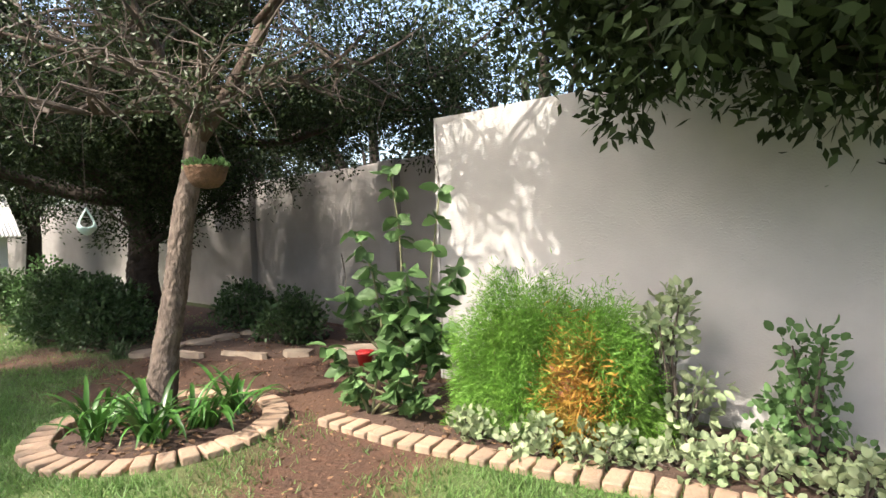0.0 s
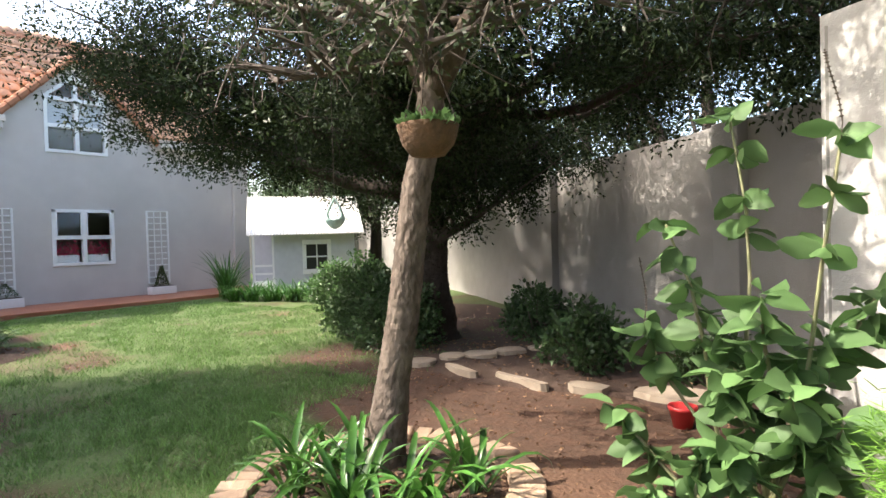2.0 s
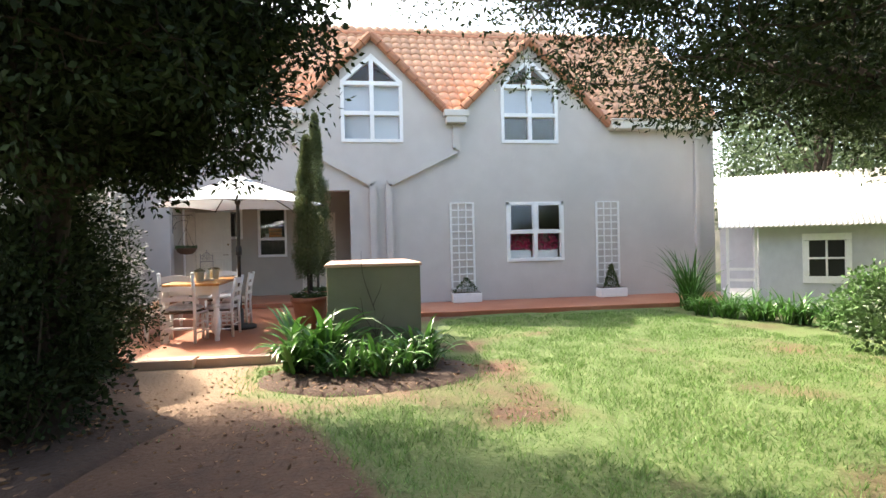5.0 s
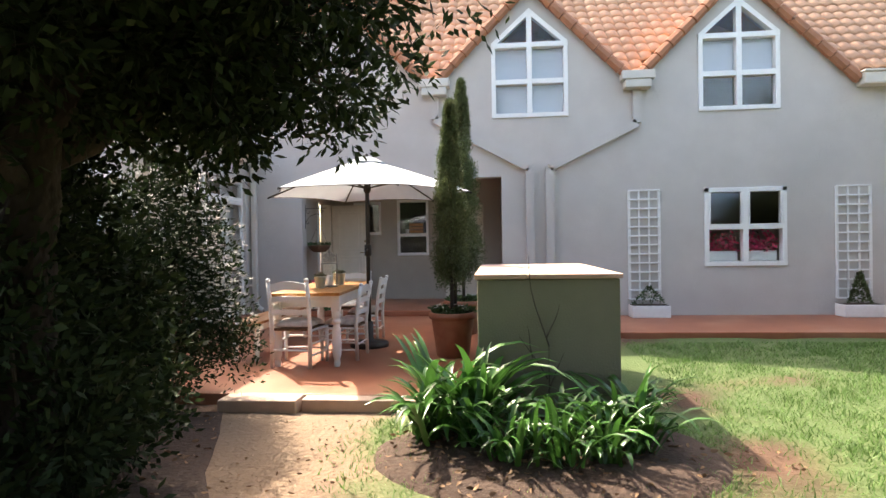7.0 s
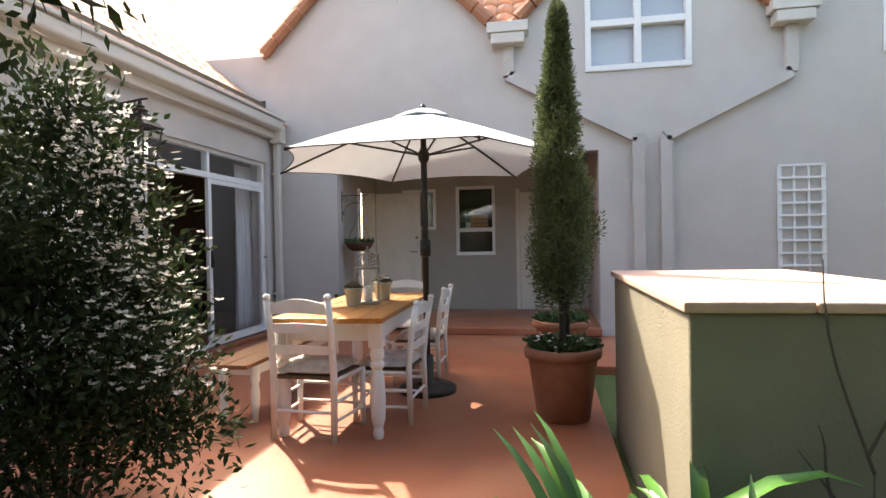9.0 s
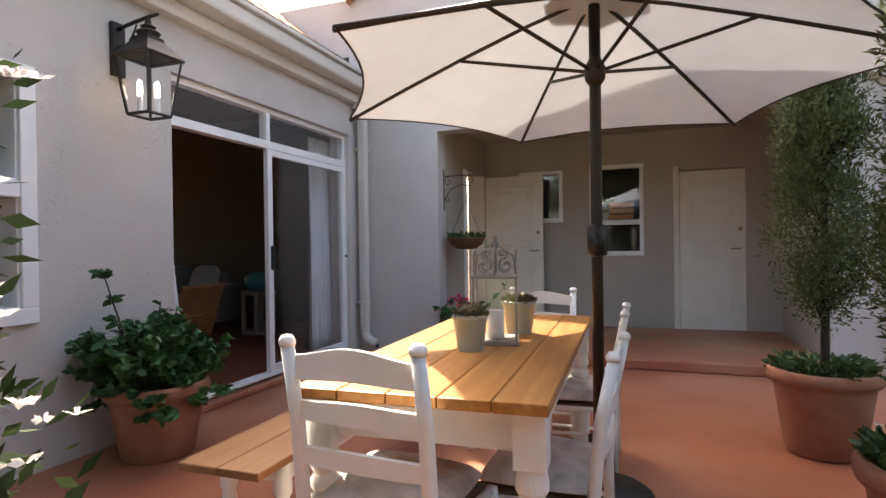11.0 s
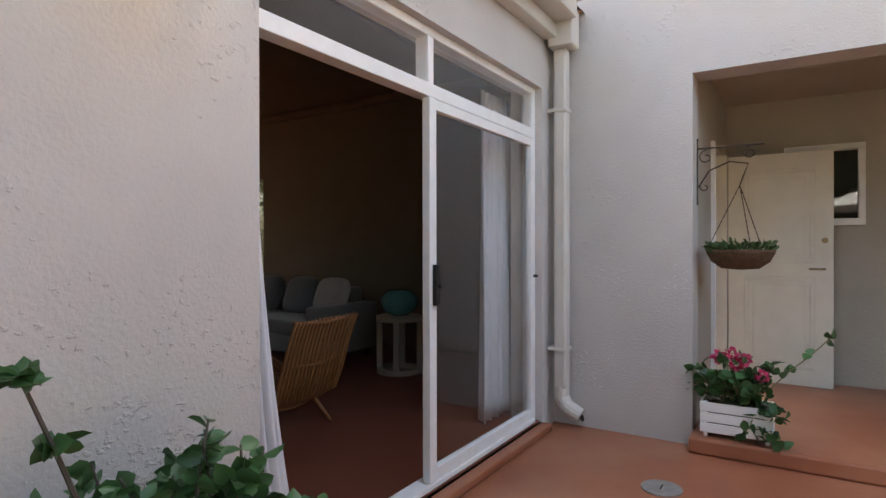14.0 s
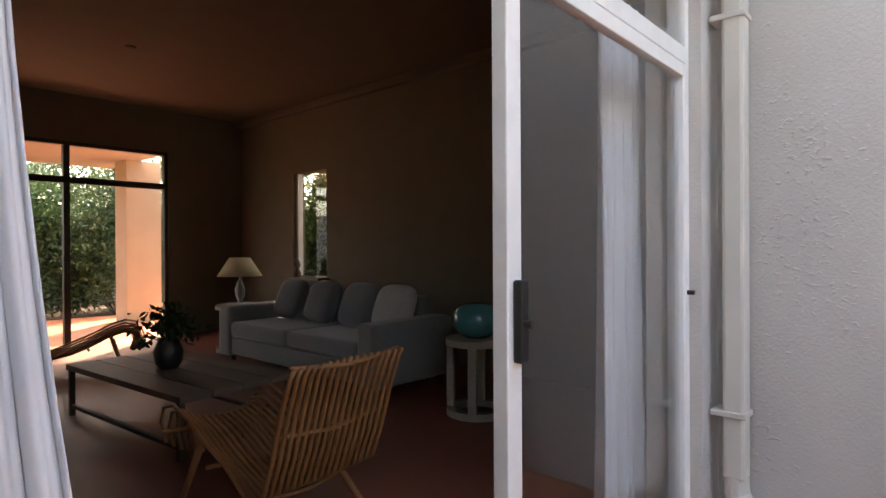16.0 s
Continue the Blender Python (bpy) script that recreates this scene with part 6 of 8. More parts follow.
# ---- porch doors and windows ----
def panel_door(name, label, m, w, h):
    root = thing(name, m, label, "door", kind="structure")
    bm = bmesh.new()
    cuboid(bm, -0.02, 0.02, 0, w, 0, h, 0.003)
    part("leaf", bm, M["cream"], root)
    for z0, z1 in ((0.14, 0.62 * h * 0.75), (0.62 * h * 0.75 + 0.12, h - 0.14)):
        for a, b, c, d in ((0.13, w - 0.13, z0, z0 + 0.035), (0.13, w - 0.13, z1 - 0.035, z1), (0.13, 0.165, z0 + 0.036, z1 - 0.036), (w - 0.165, w - 0.13, z0 + 0.036, z1 - 0.036)):
            block("moulding", 0.0205, 0.032, a, b, c, d, M["cream"], root, 0.005)
        block("raised_panel", 0.0205, 0.028, 0.2, w - 0.2, z0 + 0.07, z1 - 0.07, M["cream"], root, 0.006)
    bm = bmesh.new()
    tube(bm, [(0.02, w - 0.06, 1.0), (0.065, w - 0.06, 1.0), (0.07, w - 0.08, 1.0), (0.07, w - 0.17, 1.0)], 0.009, 8)
    lathe(bm, [(0.0, 0), (0.024, 0.0)], 12, (0.03, w - 0.06))
    part("handle", bm, M["brass"], root, "brass lever handle")
    bm = bmesh.new()
    tube(bm, [(0.02, w - 0.06, 1.24), (0.034, w - 0.06, 1.24)], 0.024, 14)
    part("lock", bm, M["brass"], root)
    return root


M["cream"] = material("cream_door_paint", (0.70, 0.65, 0.56), 0.45, (0.64, 0.59, 0.5), 5, 0.5, 0.05, 60)
M["brass"] = material("aged_brass", (0.30, 0.22, 0.12), 0.4, (0.2, 0.14, 0.08), 20, metal=0.8)
panel_door("door_open", "cream panelled door standing open against the wall", pose(-16.38, -0.20, 0.10, 0, 0, -3), 0.79, 2.0)
panel_door("door_porch", "cream panelled door closed in the porch", pose(-16.58, 2.26, 0.10), 0.74, 1.97)
tagged(block("trim_door_porch", -16.6, -16.53, 2.19, 2.255, 0.1, 2.13, M["cream"]), "cream door frame", "door frame", kind="structure")
tagged(block("trim_door_side", -16.37, -16.33, -0.42, -0.21, 0.1, 2.12, M["cream"]), "cream frame of the open doorway", "door frame", kind="structure")
tagged(block("trim_door_front", -15.56, -15.5, -0.42, -0.21, 0.1, 2.12, M["white"]), "white frame of the open doorway", "door frame", kind="structure")


def porch_window(name, y0, y1, z0, z1, cross):
    root = thing(name, Matrix(), "white-framed porch window, clear glass before a black sheet", "window", kind="structure")
    X0, X1, f = -16.62, -16.525, 0.05
    bars(root, [(X0, X1, y0 - 0.02, y1 + 0.02, z0 - 0.03, z0 + f - 0.02), (X0, X1, y0 - 0.02, y1 + 0.02, z1 - f + 0.03, z1 + 0.03), (X0, X1, y0 - 0.02, y0 + f - 0.02, z0 + 0.031, z1 - 0.021), (X0, X1, y1 - f + 0.02, y1 + 0.02, z0 + 0.031, z1 - 0.021)], M["white"])
    if cross:
        zc = z0 + (z1 - z0) * 0.36
        bars(root, [(X0, X1 + 0.003, y0 + 0.031, y1 - 0.031, zc - 0.03, zc + 0.03)], M["white"])
    bm = bmesh.new()
    cuboid(bm, -16.6, -16.594, y0, y1, z0, z1)
    part("pane", bm, M["thin_glass"], root)
    # the pane is clear; this black sheet supplies the indoor darkness
    block("dark_room", -16.82, -16.80, y0 - 0.05, y1 + 0.05, z0 - 0.05, z1 + 0.05, M["dark"], root, 0, "near-black sheet in place of the unlit room")


porch_window("window_porch", 1.19, 1.82, 1.05, 2.17, True)
porch_window("window_porch_small", 0.25, 0.80, 1.50, 2.14, False)
tagged(block("window_shelf", -16.80, -16.755, 1.25, 1.80, 1.47, 1.499, M["white"]), "narrow white shelf behind the porch window", "shelf", kind="structure")
crate = thing("window_crate", pose(-16.72, 1.56, 1.50), "small tan wooden crate behind the porch window", "crate")
for z in (0.0, 0.075, 0.15):
    block("slat", 0.05, 0.065, -0.15, 0.15, z, z + 0.06, M["timber"], crate, 0.003)
sill_plant = thing("window_plant", pose(-16.715, 1.36, 1.50), "leafy green pot plant behind the porch window", "pot plant")
bm = bmesh.new()
lathe(bm, [(0.035, 0), (0.045, 0.08), (0.05, 0.085), (0.04, 0.085), (0.0, 0.075)], 16)
part("pot", bm, M["white"], sill_plant, smooth=True)
plant_rng = np.random.default_rng(41)
pp = np.column_stack([plant_rng.normal(0, 0.02, 160), plant_rng.normal(0, 0.06, 160), 0.09 + plant_rng.random(160) * 0.22])
leaves("foliage", pp, plant_rng.normal(0, 1, (160, 3)), 0.05, 0.022, M["shrub"], sill_plant, seed=41, fold=0.1, kind="stuff")
block("end", -0.05, 0.049, -0.15, -0.135, 0, 0.21, M["brass"], crate, 0.003)


# ---- patio table, bench and chairs ----
M["cushion"] = material("cream_patterned_cushion", (0.78, 0.75, 0.71), 0.9, (0.33, 0.31, 0.30), 11, 0.75, 0.2, 60, sheen=0.3)
M["rush"] = material("brown_seat_weave", (0.16, 0.10, 0.06), 0.9, (0.09, 0.055, 0.03), 30, 0.6, 0.4, 80)
# darker copy of the table's pine: the bench's shade is in the colour
M["shade_toned_pine"] = material("pine_with_painted_shade", (0.24, 0.105, 0.035), 0.5, (0.17, 0.07, 0.022), 5, 0.7, 0.08, 40, per_object=0.1, stretch=(0.5, 9, 9))
TX0, TX1, TY0, TY1 = -12.12, -10.27, 0.87, 1.62


def turned_leg(bm, h):
    """A thick turned table leg with a square block at its head."""
    prof = [(0.030, 0), (0.036, 0.03), (0.030, 0.07), (0.045, 0.12), (0.050, 0.25), (0.044, 0.38), (0.032, 0.44), (0.046, 0.46), (0.046, 0.48), (0.034, 0.50), (0.046, 0.52), (0.046, 0.54), (0.040, h - 0.16)]
    lathe(bm, prof, 18)
    cuboid(bm, -0.045, 0.045, -0.045, 0.045, h - 0.16, h, 0.004)


def make_table():
    root = thing("dining_table", pose((TX0 + TX1) / 2, (TY0 + TY1) / 2, 0, 0, 0, 2.0), "white dining table with an orange pine plank top", "table")
    L, W = (TX1 - TX0) / 2, (TY1 - TY0) / 2
    n = 5
    for k in range(n):
        w = 2 * W / n
        block("top_plank", -L, L, -W + k * w + 0.0015, -W + (k + 1) * w - 0.0015, 0.742, 0.775, M["timber"], root, 0.004)
    for sx in (-1, 1):
        for sy in (-1, 1):
            bm = bmesh.new()
            turned_leg(bm, 0.74)
            ob = part("leg", bm, M["white"], root)
            ob.matrix_basis = pose(sx * (L - 0.09), sy * (W - 0.06), 0)
        block("end_apron", sx * (L - 0.09) - 0.012, sx * (L - 0.09) + 0.012, -W + 0.107, W - 0.107, 0.62, 0.74, M["white"], root)
    for sy in (-1, 1):
        block("side_apron", -L + 0.137, L - 0.137, sy * (W - 0.06) - 0.012, sy * (W - 0.06) + 0.012, 0.62, 0.74, M["white"], root)


make_table()


def make_chair():
    """A ladder-back chair at the origin that faces +y: back at y = -0.2."""
    root = thing("dining_chair", Matrix(), "white ladder-back dining chair with a padded cushion", "chair", "chairs round the table")
    w = 0.195
    for s in (-1, 1):
        bm = bmesh.new()
        tube(bm, [(s * w, -0.20, 0), (s * w, -0.19, 0.45), (s * w, -0.215, 0.75), (s * w, -0.255, 0.98)], [0.019, 0.021, 0.021, 0.019], 12)
        lathe(bm, [(0.0, 0.975), (0.022, 0.98), (0.024, 0.995), (0.016, 1.012), (0.0, 1.016)], 12, (s * w, -0.255))
        part("back_post", bm, M["white"], root, smooth=True)
        bm = bmesh.new()
        tube(bm, [(s * (w + 0.025), 0.19, 0), (s * (w + 0.025), 0.19, 0.43)], [0.017, 0.021], 12)
        part("front_leg", bm, M["white"], root, smooth=True)
        for z in (0.14, 0.27):
            bm = bmesh.new()
            tube(bm, [(s * w, -0.195, z), (s * (w + 0.025), 0.19, z)], 0.011, 8)
            part("side_stretcher", bm, M["white"], root, smooth=True)
        bm = bmesh.new()
        tube(bm, [(s * w, -0.19, 0.42), (s * (w + 0.025), 0.19, 0.42)], 0.016, 8)
        part("seat_rail", bm, M["white"], root, smooth=True)
    for z in (0.16, 0.30):
        bm = bmesh.new()
        tube(bm, [(-w - 0.02, 0.19, z), (w + 0.02, 0.19, z)], 0.011, 8)
        part("front_stretcher", bm, M["white"], root, smooth=True)
    bm = bmesh.new()
    tube(bm, [(-w, -0.195, 0.2), (w, -0.195, 0.2)], 0.011, 8)
    part("back_stretcher", bm, M["white"], root, smooth=True)
    # three slats, the top one curved up in the middle
    for z, y, hgt, bow in ((0.60, -0.205, 0.055, 0.008), (0.745, -0.218, 0.06, 0.010), (0.875, -0.235, 0.075, 0.032)):
        bm = bmesh.new()
        n = 14
        rows = []
        for i in range(n + 1):
            u = i / n * 2 - 1
            b = bow * (1 - u * u) ** 2
            dy = -0.018 * (1 - u * u)
            rows.append([bm.verts.new((u * (w - 0.008), y + dy + t, zz)) for t, zz in ((-0.008, z + b * 0.35), (-0.008, z + hgt + b), (0.008, z + hgt + b), (0.008, z + b * 0.35))])
        for r0, r1 in zip(rows, rows[1:]):
            for k in range(4):
                bm.faces.new((r0[k], r0[(k + 1) % 4], r1[(k + 1) % 4], r1[k]))
        bm.faces.new(rows[0])
        bm.faces.new(rows[-1])
        bmesh.ops.recalc_face_normals(bm, faces=bm.faces)
        part("back_slat", bm, M["white"], root)
    bm = bmesh.new()
    cuboid(bm, -0.205, 0.205, -0.185, 0.20, 0.415, 0.445, 0.012)
    part("seat", bm, M["rush"], root)
    # a soft tufted cushion
    bm = bmesh.new()
    n = 14
    rows_t, rows_b = [], []
    for i in range(n + 1):
        rt, rb = [], []
        for j in range(n + 1):
            u, v = i / n * 2 - 1, j / n * 2 - 1
            edge = (1 - abs(u) ** 5) * (1 - abs(v) ** 5)
            puff = 0.055 * edge ** 0.5 + 0.012 * math.cos(u * 6.3) * math.cos(v * 6.3) * edge
            x, y = u * 0.205 * (1 - 0.06 * v * v), 0.005 + v * 0.195 * (1 - 0.06 * u * u)
            rt.append(bm.verts.new((x, y, 0.475 + puff)))
            rb.append(bm.verts.new((x, y, 0.471 - 0.02 * edge ** 0.5)))
        rows_t.append(rt)
        rows_b.append(rb)
    for i in range(n):
        for j in range(n):
            bm.faces.new((rows_t[i][j], rows_t[i + 1][j], rows_t[i + 1][j + 1], rows_t[i][j + 1]))
            bm.faces.new((rows_b[i][j + 1], rows_b[i + 1][j + 1], rows_b[i + 1][j], rows_b[i][j]))
    for a, b in ((0, 0), (n, n)):
        for j in range(n):
            bm.faces.new((rows_t[a][j], rows_t[a][j + 1], rows_b[a][j + 1], rows_b[a][j]))
            bm.faces.new((rows_t[j][a], rows_b[j][a], rows_b[j + 1][a], rows_t[j + 1][a]))
    bmesh.ops.recalc_face_normals(bm, faces=bm.faces)
    part("cushion", bm, M["cushion"], root, "cream patterned seat cushion", True)
    return root


chair = make_chair()
LOW = Matrix.Diagonal((1, 1, 0.91, 1))
chair.matrix_world = pose(-10.46, 1.15, 0, 0, 0, 85) @ Matrix.Diagonal((1.08, 1, 0.92, 1))
copy_thing(chair, pose(-10.88, 1.54, 0, 0, 0, 178) @ LOW)
copy_thing(chair, pose(-11.98, 1.52, 0, 0, 0, 181) @ LOW)
copy_thing(chair, pose(-12.56, 1.20, 0, 0, 0, -88) @ Matrix.Diagonal((1, 1, 0.945, 1)))

bench = thing("bench", pose(-11.37, 0.51, 0), "low pine bench with white legs beside the table", "bench")
for k in range(2):
    block("seat_plank", -0.98, 0.98, -0.17 + k * 0.171, -0.002 + k * 0.171, 0.41, 0.44, M["shade_toned_pine"], bench, 0.005)
for sx in (-1, 1):
    for sy in (-1, 1):
        bm = bmesh.new()
        lathe(bm, [(0.02, 0), (0.026, 0.1), (0.032, 0.2), (0.024, 0.27), (0.034, 0.29), (0.034, 0.32), (0.03, 0.41)], 12, (sx * 0.78, sy * 0.12))
        part("leg", bm, M["white"], bench, smooth=True)
    block("end_rail", sx * 0.78 - 0.012, sx * 0.78 + 0.012, -0.09, 0.09, 0.33, 0.405, M["white"], bench)
for sy in (-1, 1):
    block("side_rail", -0.75, 0.75, sy * 0.12 - 0.012, sy * 0.12 + 0.012, 0.33, 0.405, M["white"], bench)


# ---- things on the table ----
M["bucket"] = material("sage_grey_metal", (0.36, 0.39, 0.34), 0.5, (0.30, 0.33, 0.28), 12, 0.5, 0.08, 50)
M["cactus"] = blade_material("cactus_green", (0.10, 0.14, 0.06), (0.16, 0.09, 0.07), 0.6, 0.05)
M["silver"] = material("distressed_silver", (0.33, 0.32, 0.30), 0.5, (0.22, 0.21, 0.19), 25, 0.6, 0.2, 60, metal=0.3)


def bucket(x, y, z, r, h, seed, label):
    root = thing("plant_bucket", pose(x, y, z), label, "plant pot", "buckets on the table")
    bm = bmesh.new()
    lathe(bm, [(r * 0.72, 0), (r * 0.76, 0.005), (r * 0.98, h - 0.02), (r * 1.04, h - 0.018), (r * 1.05, h - 0.006), (r, h), (r * 0.93, h - 0.004), (r * 0.88, h - 0.03), (0.0, h - 0.03)], 26)
    part("pail", bm, M["bucket"], root, smooth=True)
    rng = np.random.default_rng(seed)
    n = 500
    a, q = rng.uniform(0, math.tau, n), np.sqrt(rng.random(n)) * r * 0.85
    p = np.column_stack([np.cos(a) * q, np.sin(a) * q, h - 0.02 + rng.random(n) * 0.04 * (1.2 - q / r)])
    leaves("succulent", p, np.column_stack([np.cos(a), np.sin(a), np.full(n, 1.2)]), 0.028, 0.012, M["cactus"], root, seed=seed, fold=0.1, kind="stuff")


bucket(-10.95, 1.24, 0.775, 0.066, 0.14, 1, "sage green metal bucket with a small cactus")
# the round cactus in the first bucket
cactus = thing("cactus", pose(-10.95, 1.24, 0.775 + 0.108), "round spiny brown-green cactus in the bucket", "cactus")
bm = bmesh.new()
bmesh.ops.create_uvsphere(bm, u_segments=48, v_segments=20, radius=1)
for v in bm.verts:
    a = math.atan2(v.co.y, v.co.x)
    k = 1 + 0.07 * math.cos(a * 14) * (1 - v.co.z ** 2)
    v.co = Vector((v.co.x * 0.05 * k, v.co.y * 0.05 * k, 0.03 + v.co.z * 0.042))
part("body", bm, M["cactus"], cactus, smooth=True)
spine_rng = np.random.default_rng(12)
sd = spine_rng.normal(0, 1, (500, 3))
sd /= np.linalg.norm(sd, axis=1)[:, None]
sd[:, 2] = np.abs(sd[:, 2])
leaves("spines", sd * np.array([0.05, 0.05, 0.042]) + np.array([0, 0, 0.03]), sd, 0.012, 0.0016, M["litter"], cactus, seed=4, kind="stuff", jitter=0.5)
bucket(-11.42, 1.33, 0.775, 0.075, 0.15, 2, "sage green metal bucket with a trailing succulent")


def scroll(bm, c, r, turns, start, plane, rad=0.004, n=22, sign=1):
    """A wire scroll in a plane given by two axes."""
    u, v = Vector(plane[0]), Vector(plane[1])
    pts = []
    for i in range(n + 1):
        t = i / n
        rr = r * (1 - 0.8 * t)
        a = start + sign * turns * math.tau * t
        pts.append(Vector(c) + u * rr * math.cos(a) + v * rr * math.sin(a))
    tube(bm, pts, rad, 6)


def table_lantern():
    root = thing("candle_lantern", pose(-11.15, 1.29, 0.775, 0, 0, 12), "ornate silver and glass candle lantern", "lantern")
    w, h = 0.085, 0.27
    block("base", -w - 0.01, w + 0.01, -w - 0.01, w + 0.01, 0, 0.02, M["silver"], root, 0.004)
    for sx in (-1, 1):
        for sy in (-1, 1):
            block("post", sx * w - 0.0045, sx * w + 0.0045, sy * w - 0.0045, sy * w + 0.0045, 0.02, h, M["silver"], root, 0.002)
    block("top_frame", -w - 0.01, w + 0.01, -w - 0.01, w + 0.01, h, h + 0.014, M["silver"], root, 0.003)
    for k in range(4):
        bm = bmesh.new()
        cuboid(bm, -w + 0.007, w - 0.007, w - 0.001, w + 0.001, 0.02, h)
        g = part("pane", bm, M["thin_glass"], root)
        g.matrix_basis = pose(0, 0, 0, 0, 0, 90 * k)
        g.visible_shadow = False
    bm = bmesh.new()
    for k in range(4):
        a = k * math.pi / 2
        u = (math.cos(a), math.sin(a), 0)
        sd = (-math.sin(a), math.cos(a), 0)
        c = Vector(u) * w + Vector((0, 0, h + 0.05))
        for s in (-1, 1):
            scroll(bm, c + Vector(sd) * s * 0.045, 0.034, 1.2, math.pi / 2, (Vector(sd) * s, (0, 0, 1)))
            scroll(bm, c + Vector(sd) * s * 0.03 + Vector((0, 0, 0.05)), 0.022, 1.1, -1.2, (Vector(sd) * s, (0, 0, 1)))
        tube(bm, [Vector(u) * w + Vector((0, 0, h + 0.014)), Vector(u) * 0.075 + Vector((0, 0, h + 0.09)), Vector(u) * 0.02 + Vector((0, 0, h + 0.13))], 0.004, 6)
    lathe(bm, [(0.0, h + 0.12), (0.014, h + 0.125), (0.02, h + 0.14), (0.006, h + 0.155), (0.012, h + 0.165), (0.0, h + 0.18)], 12)
    part("scrollwork", bm, M["silver"], root, "scrolled silver crown", True)
    bm = bmesh.new()
    lathe(bm, [(0.035, 0.021), (0.035, 0.13), (0.03, 0.135), (0.0, 0.13)], 16)
    part("candle", bm, M["white"], root, "white pillar candle", True)


table_lantern()


# ---- parasol ----
def parasol():
    px, py = -11.54, 1.67
    root = thing("parasol", pose(px, py, 0), "open cream parasol on a dark pole", "parasol")
    canvas = material("cream_canvas", (0.57, 0.625, 0.675), 0.9, (0.53, 0.58, 0.625), 6, 0.5, 0.12, 90, through_light=0.12)
    bm = bmesh.new()
    lathe(bm, [(0.24, 0.0), (0.24, 0.04), (0.21, 0.06), (0.05, 0.08), (0.05, 0.3), (0.035, 0.31), (0.0, 0.31)], 28)
    part("base", bm, M["darkmetal"], root, smooth=True)
    bm = bmesh.new()
    tube(bm, [(0, 0, 0.08), (0, 0, 2.34)], 0.026, 14)
    part("pole", bm, M["darkmetal"], root, smooth=True)
    bm = bmesh.new()
    lathe(bm, [(0.024, 1.90), (0.045, 1.93), (0.05, 1.98), (0.03, 2.02), (0.024, 2.03)], 16)
    part("runner", bm, M["darkmetal"], root, smooth=True)
    bm = bmesh.new()
    lathe(bm, [(0.026, 1.12), (0.045, 1.13), (0.045, 1.26), (0.026, 1.27)], 16)
    tube(bm, [(0.04, 0, 1.2), (0.09, 0, 1.2), (0.09, 0, 1.15)], 0.008, 6)
    part("crank", bm, M["black"], root, smooth=True)
    R, z0, z1 = 1.31, 1.885, 2.32
    ang = [radians(-33 + 60 * k) for k in range(6)]
    n = 10
    for k in range(6):
        a, b = ang[k], ang[(k + 1) % 6]
        A, B = Vector((math.cos(a), math.sin(a), 0)), Vector((math.cos(b), math.sin(b), 0))
        verts, faces, idx = [], [], {}
        for i in range(n + 1):
            u = 0.05 + 0.95 * i / n
            for j in range(n + 1):
                v = j / n
                p = A.lerp(B, v) * R * u
                sag = 0.05 * 4 * v * (1 - v) * u * u
                pull = 1 - 0.075 * 4 * v * (1 - v) * u ** 3
                zz = z1 + (z0 - z1) * (u ** 1.15) + sag * 0.4
                idx[i, j] = len(verts)
                verts.append((p.x * pull, p.y * pull, zz))
        for i in range(n):
            for j in range(n):
                faces.append((idx[i, j], idx[i + 1, j], idx[i + 1, j + 1], idx[i, j + 1]))
        panel = mesh_object("canopy_panel", verts, faces, canvas, root, True)
        hem = bmesh.new()
        tube(hem, [Vector(verts[idx[n, j]]) for j in range(n + 1)], 0.005, 5)
        part("hem", hem, M["darkmetal"], panel)
        rib = bmesh.new()
        pts = [A * R * u + Vector((0, 0, z1 + (z0 - z1) * u ** 1.15 - 0.012)) for u in (0.03, 0.25, 0.5, 0.75, 1.0)]
        tube(rib, pts, 0.010, 6)
        ro = part("rib", rib, M["darkmetal"], root)
        st = bmesh.new()
        tube(st, [A * 0.03 + Vector((0, 0, 1.97)), A * R * 0.5 + Vector((0, 0, z1 + (z0 - z1) * 0.5 ** 1.15 - 0.018))], 0.009, 6)
        part("strut", st, M["darkmetal"], ro)
    bm = bmesh.new()
    lathe(bm, [(0.26, 2.272), (0.15, 2.322), (0.05, 2.352), (0.0, 2.356)], 6)
    part("vent_cap", bm, canvas, root)
    bm = bmesh.new()
    lathe(bm, [(0.02, 2.35), (0.028, 2.37), (0.012, 2.395), (0.0, 2.40)], 12)
    part("finial", bm, M["darkmetal"], root)


parasol()


# ---- potted plants on the patio ----
def terracotta_pot(root, r, h):
    bm = bmesh.new()
    lathe(bm, [(r * 0.68, 0), (r * 0.72, 0.01), (r * 0.93, h - 0.09), (r * 0.94, h - 0.075), (r * 1.03, h - 0.07), (r * 1.06, h - 0.045), (r * 1.05, h - 0.015), (r * 1.0, h), (r * 0.92, h - 0.002), (r * 0.9, h - 0.06)], 40)
    part("pot", bm, M["terracotta"], root, "weathered terracotta pot", True)
    bm = bmesh.new()
    lathe(bm, [(r * 0.9, h - 0.06), (r * 0.5, h - 0.04), (0.0, h - 0.035)], 24)
    part("soil", bm, M["soil"], root)


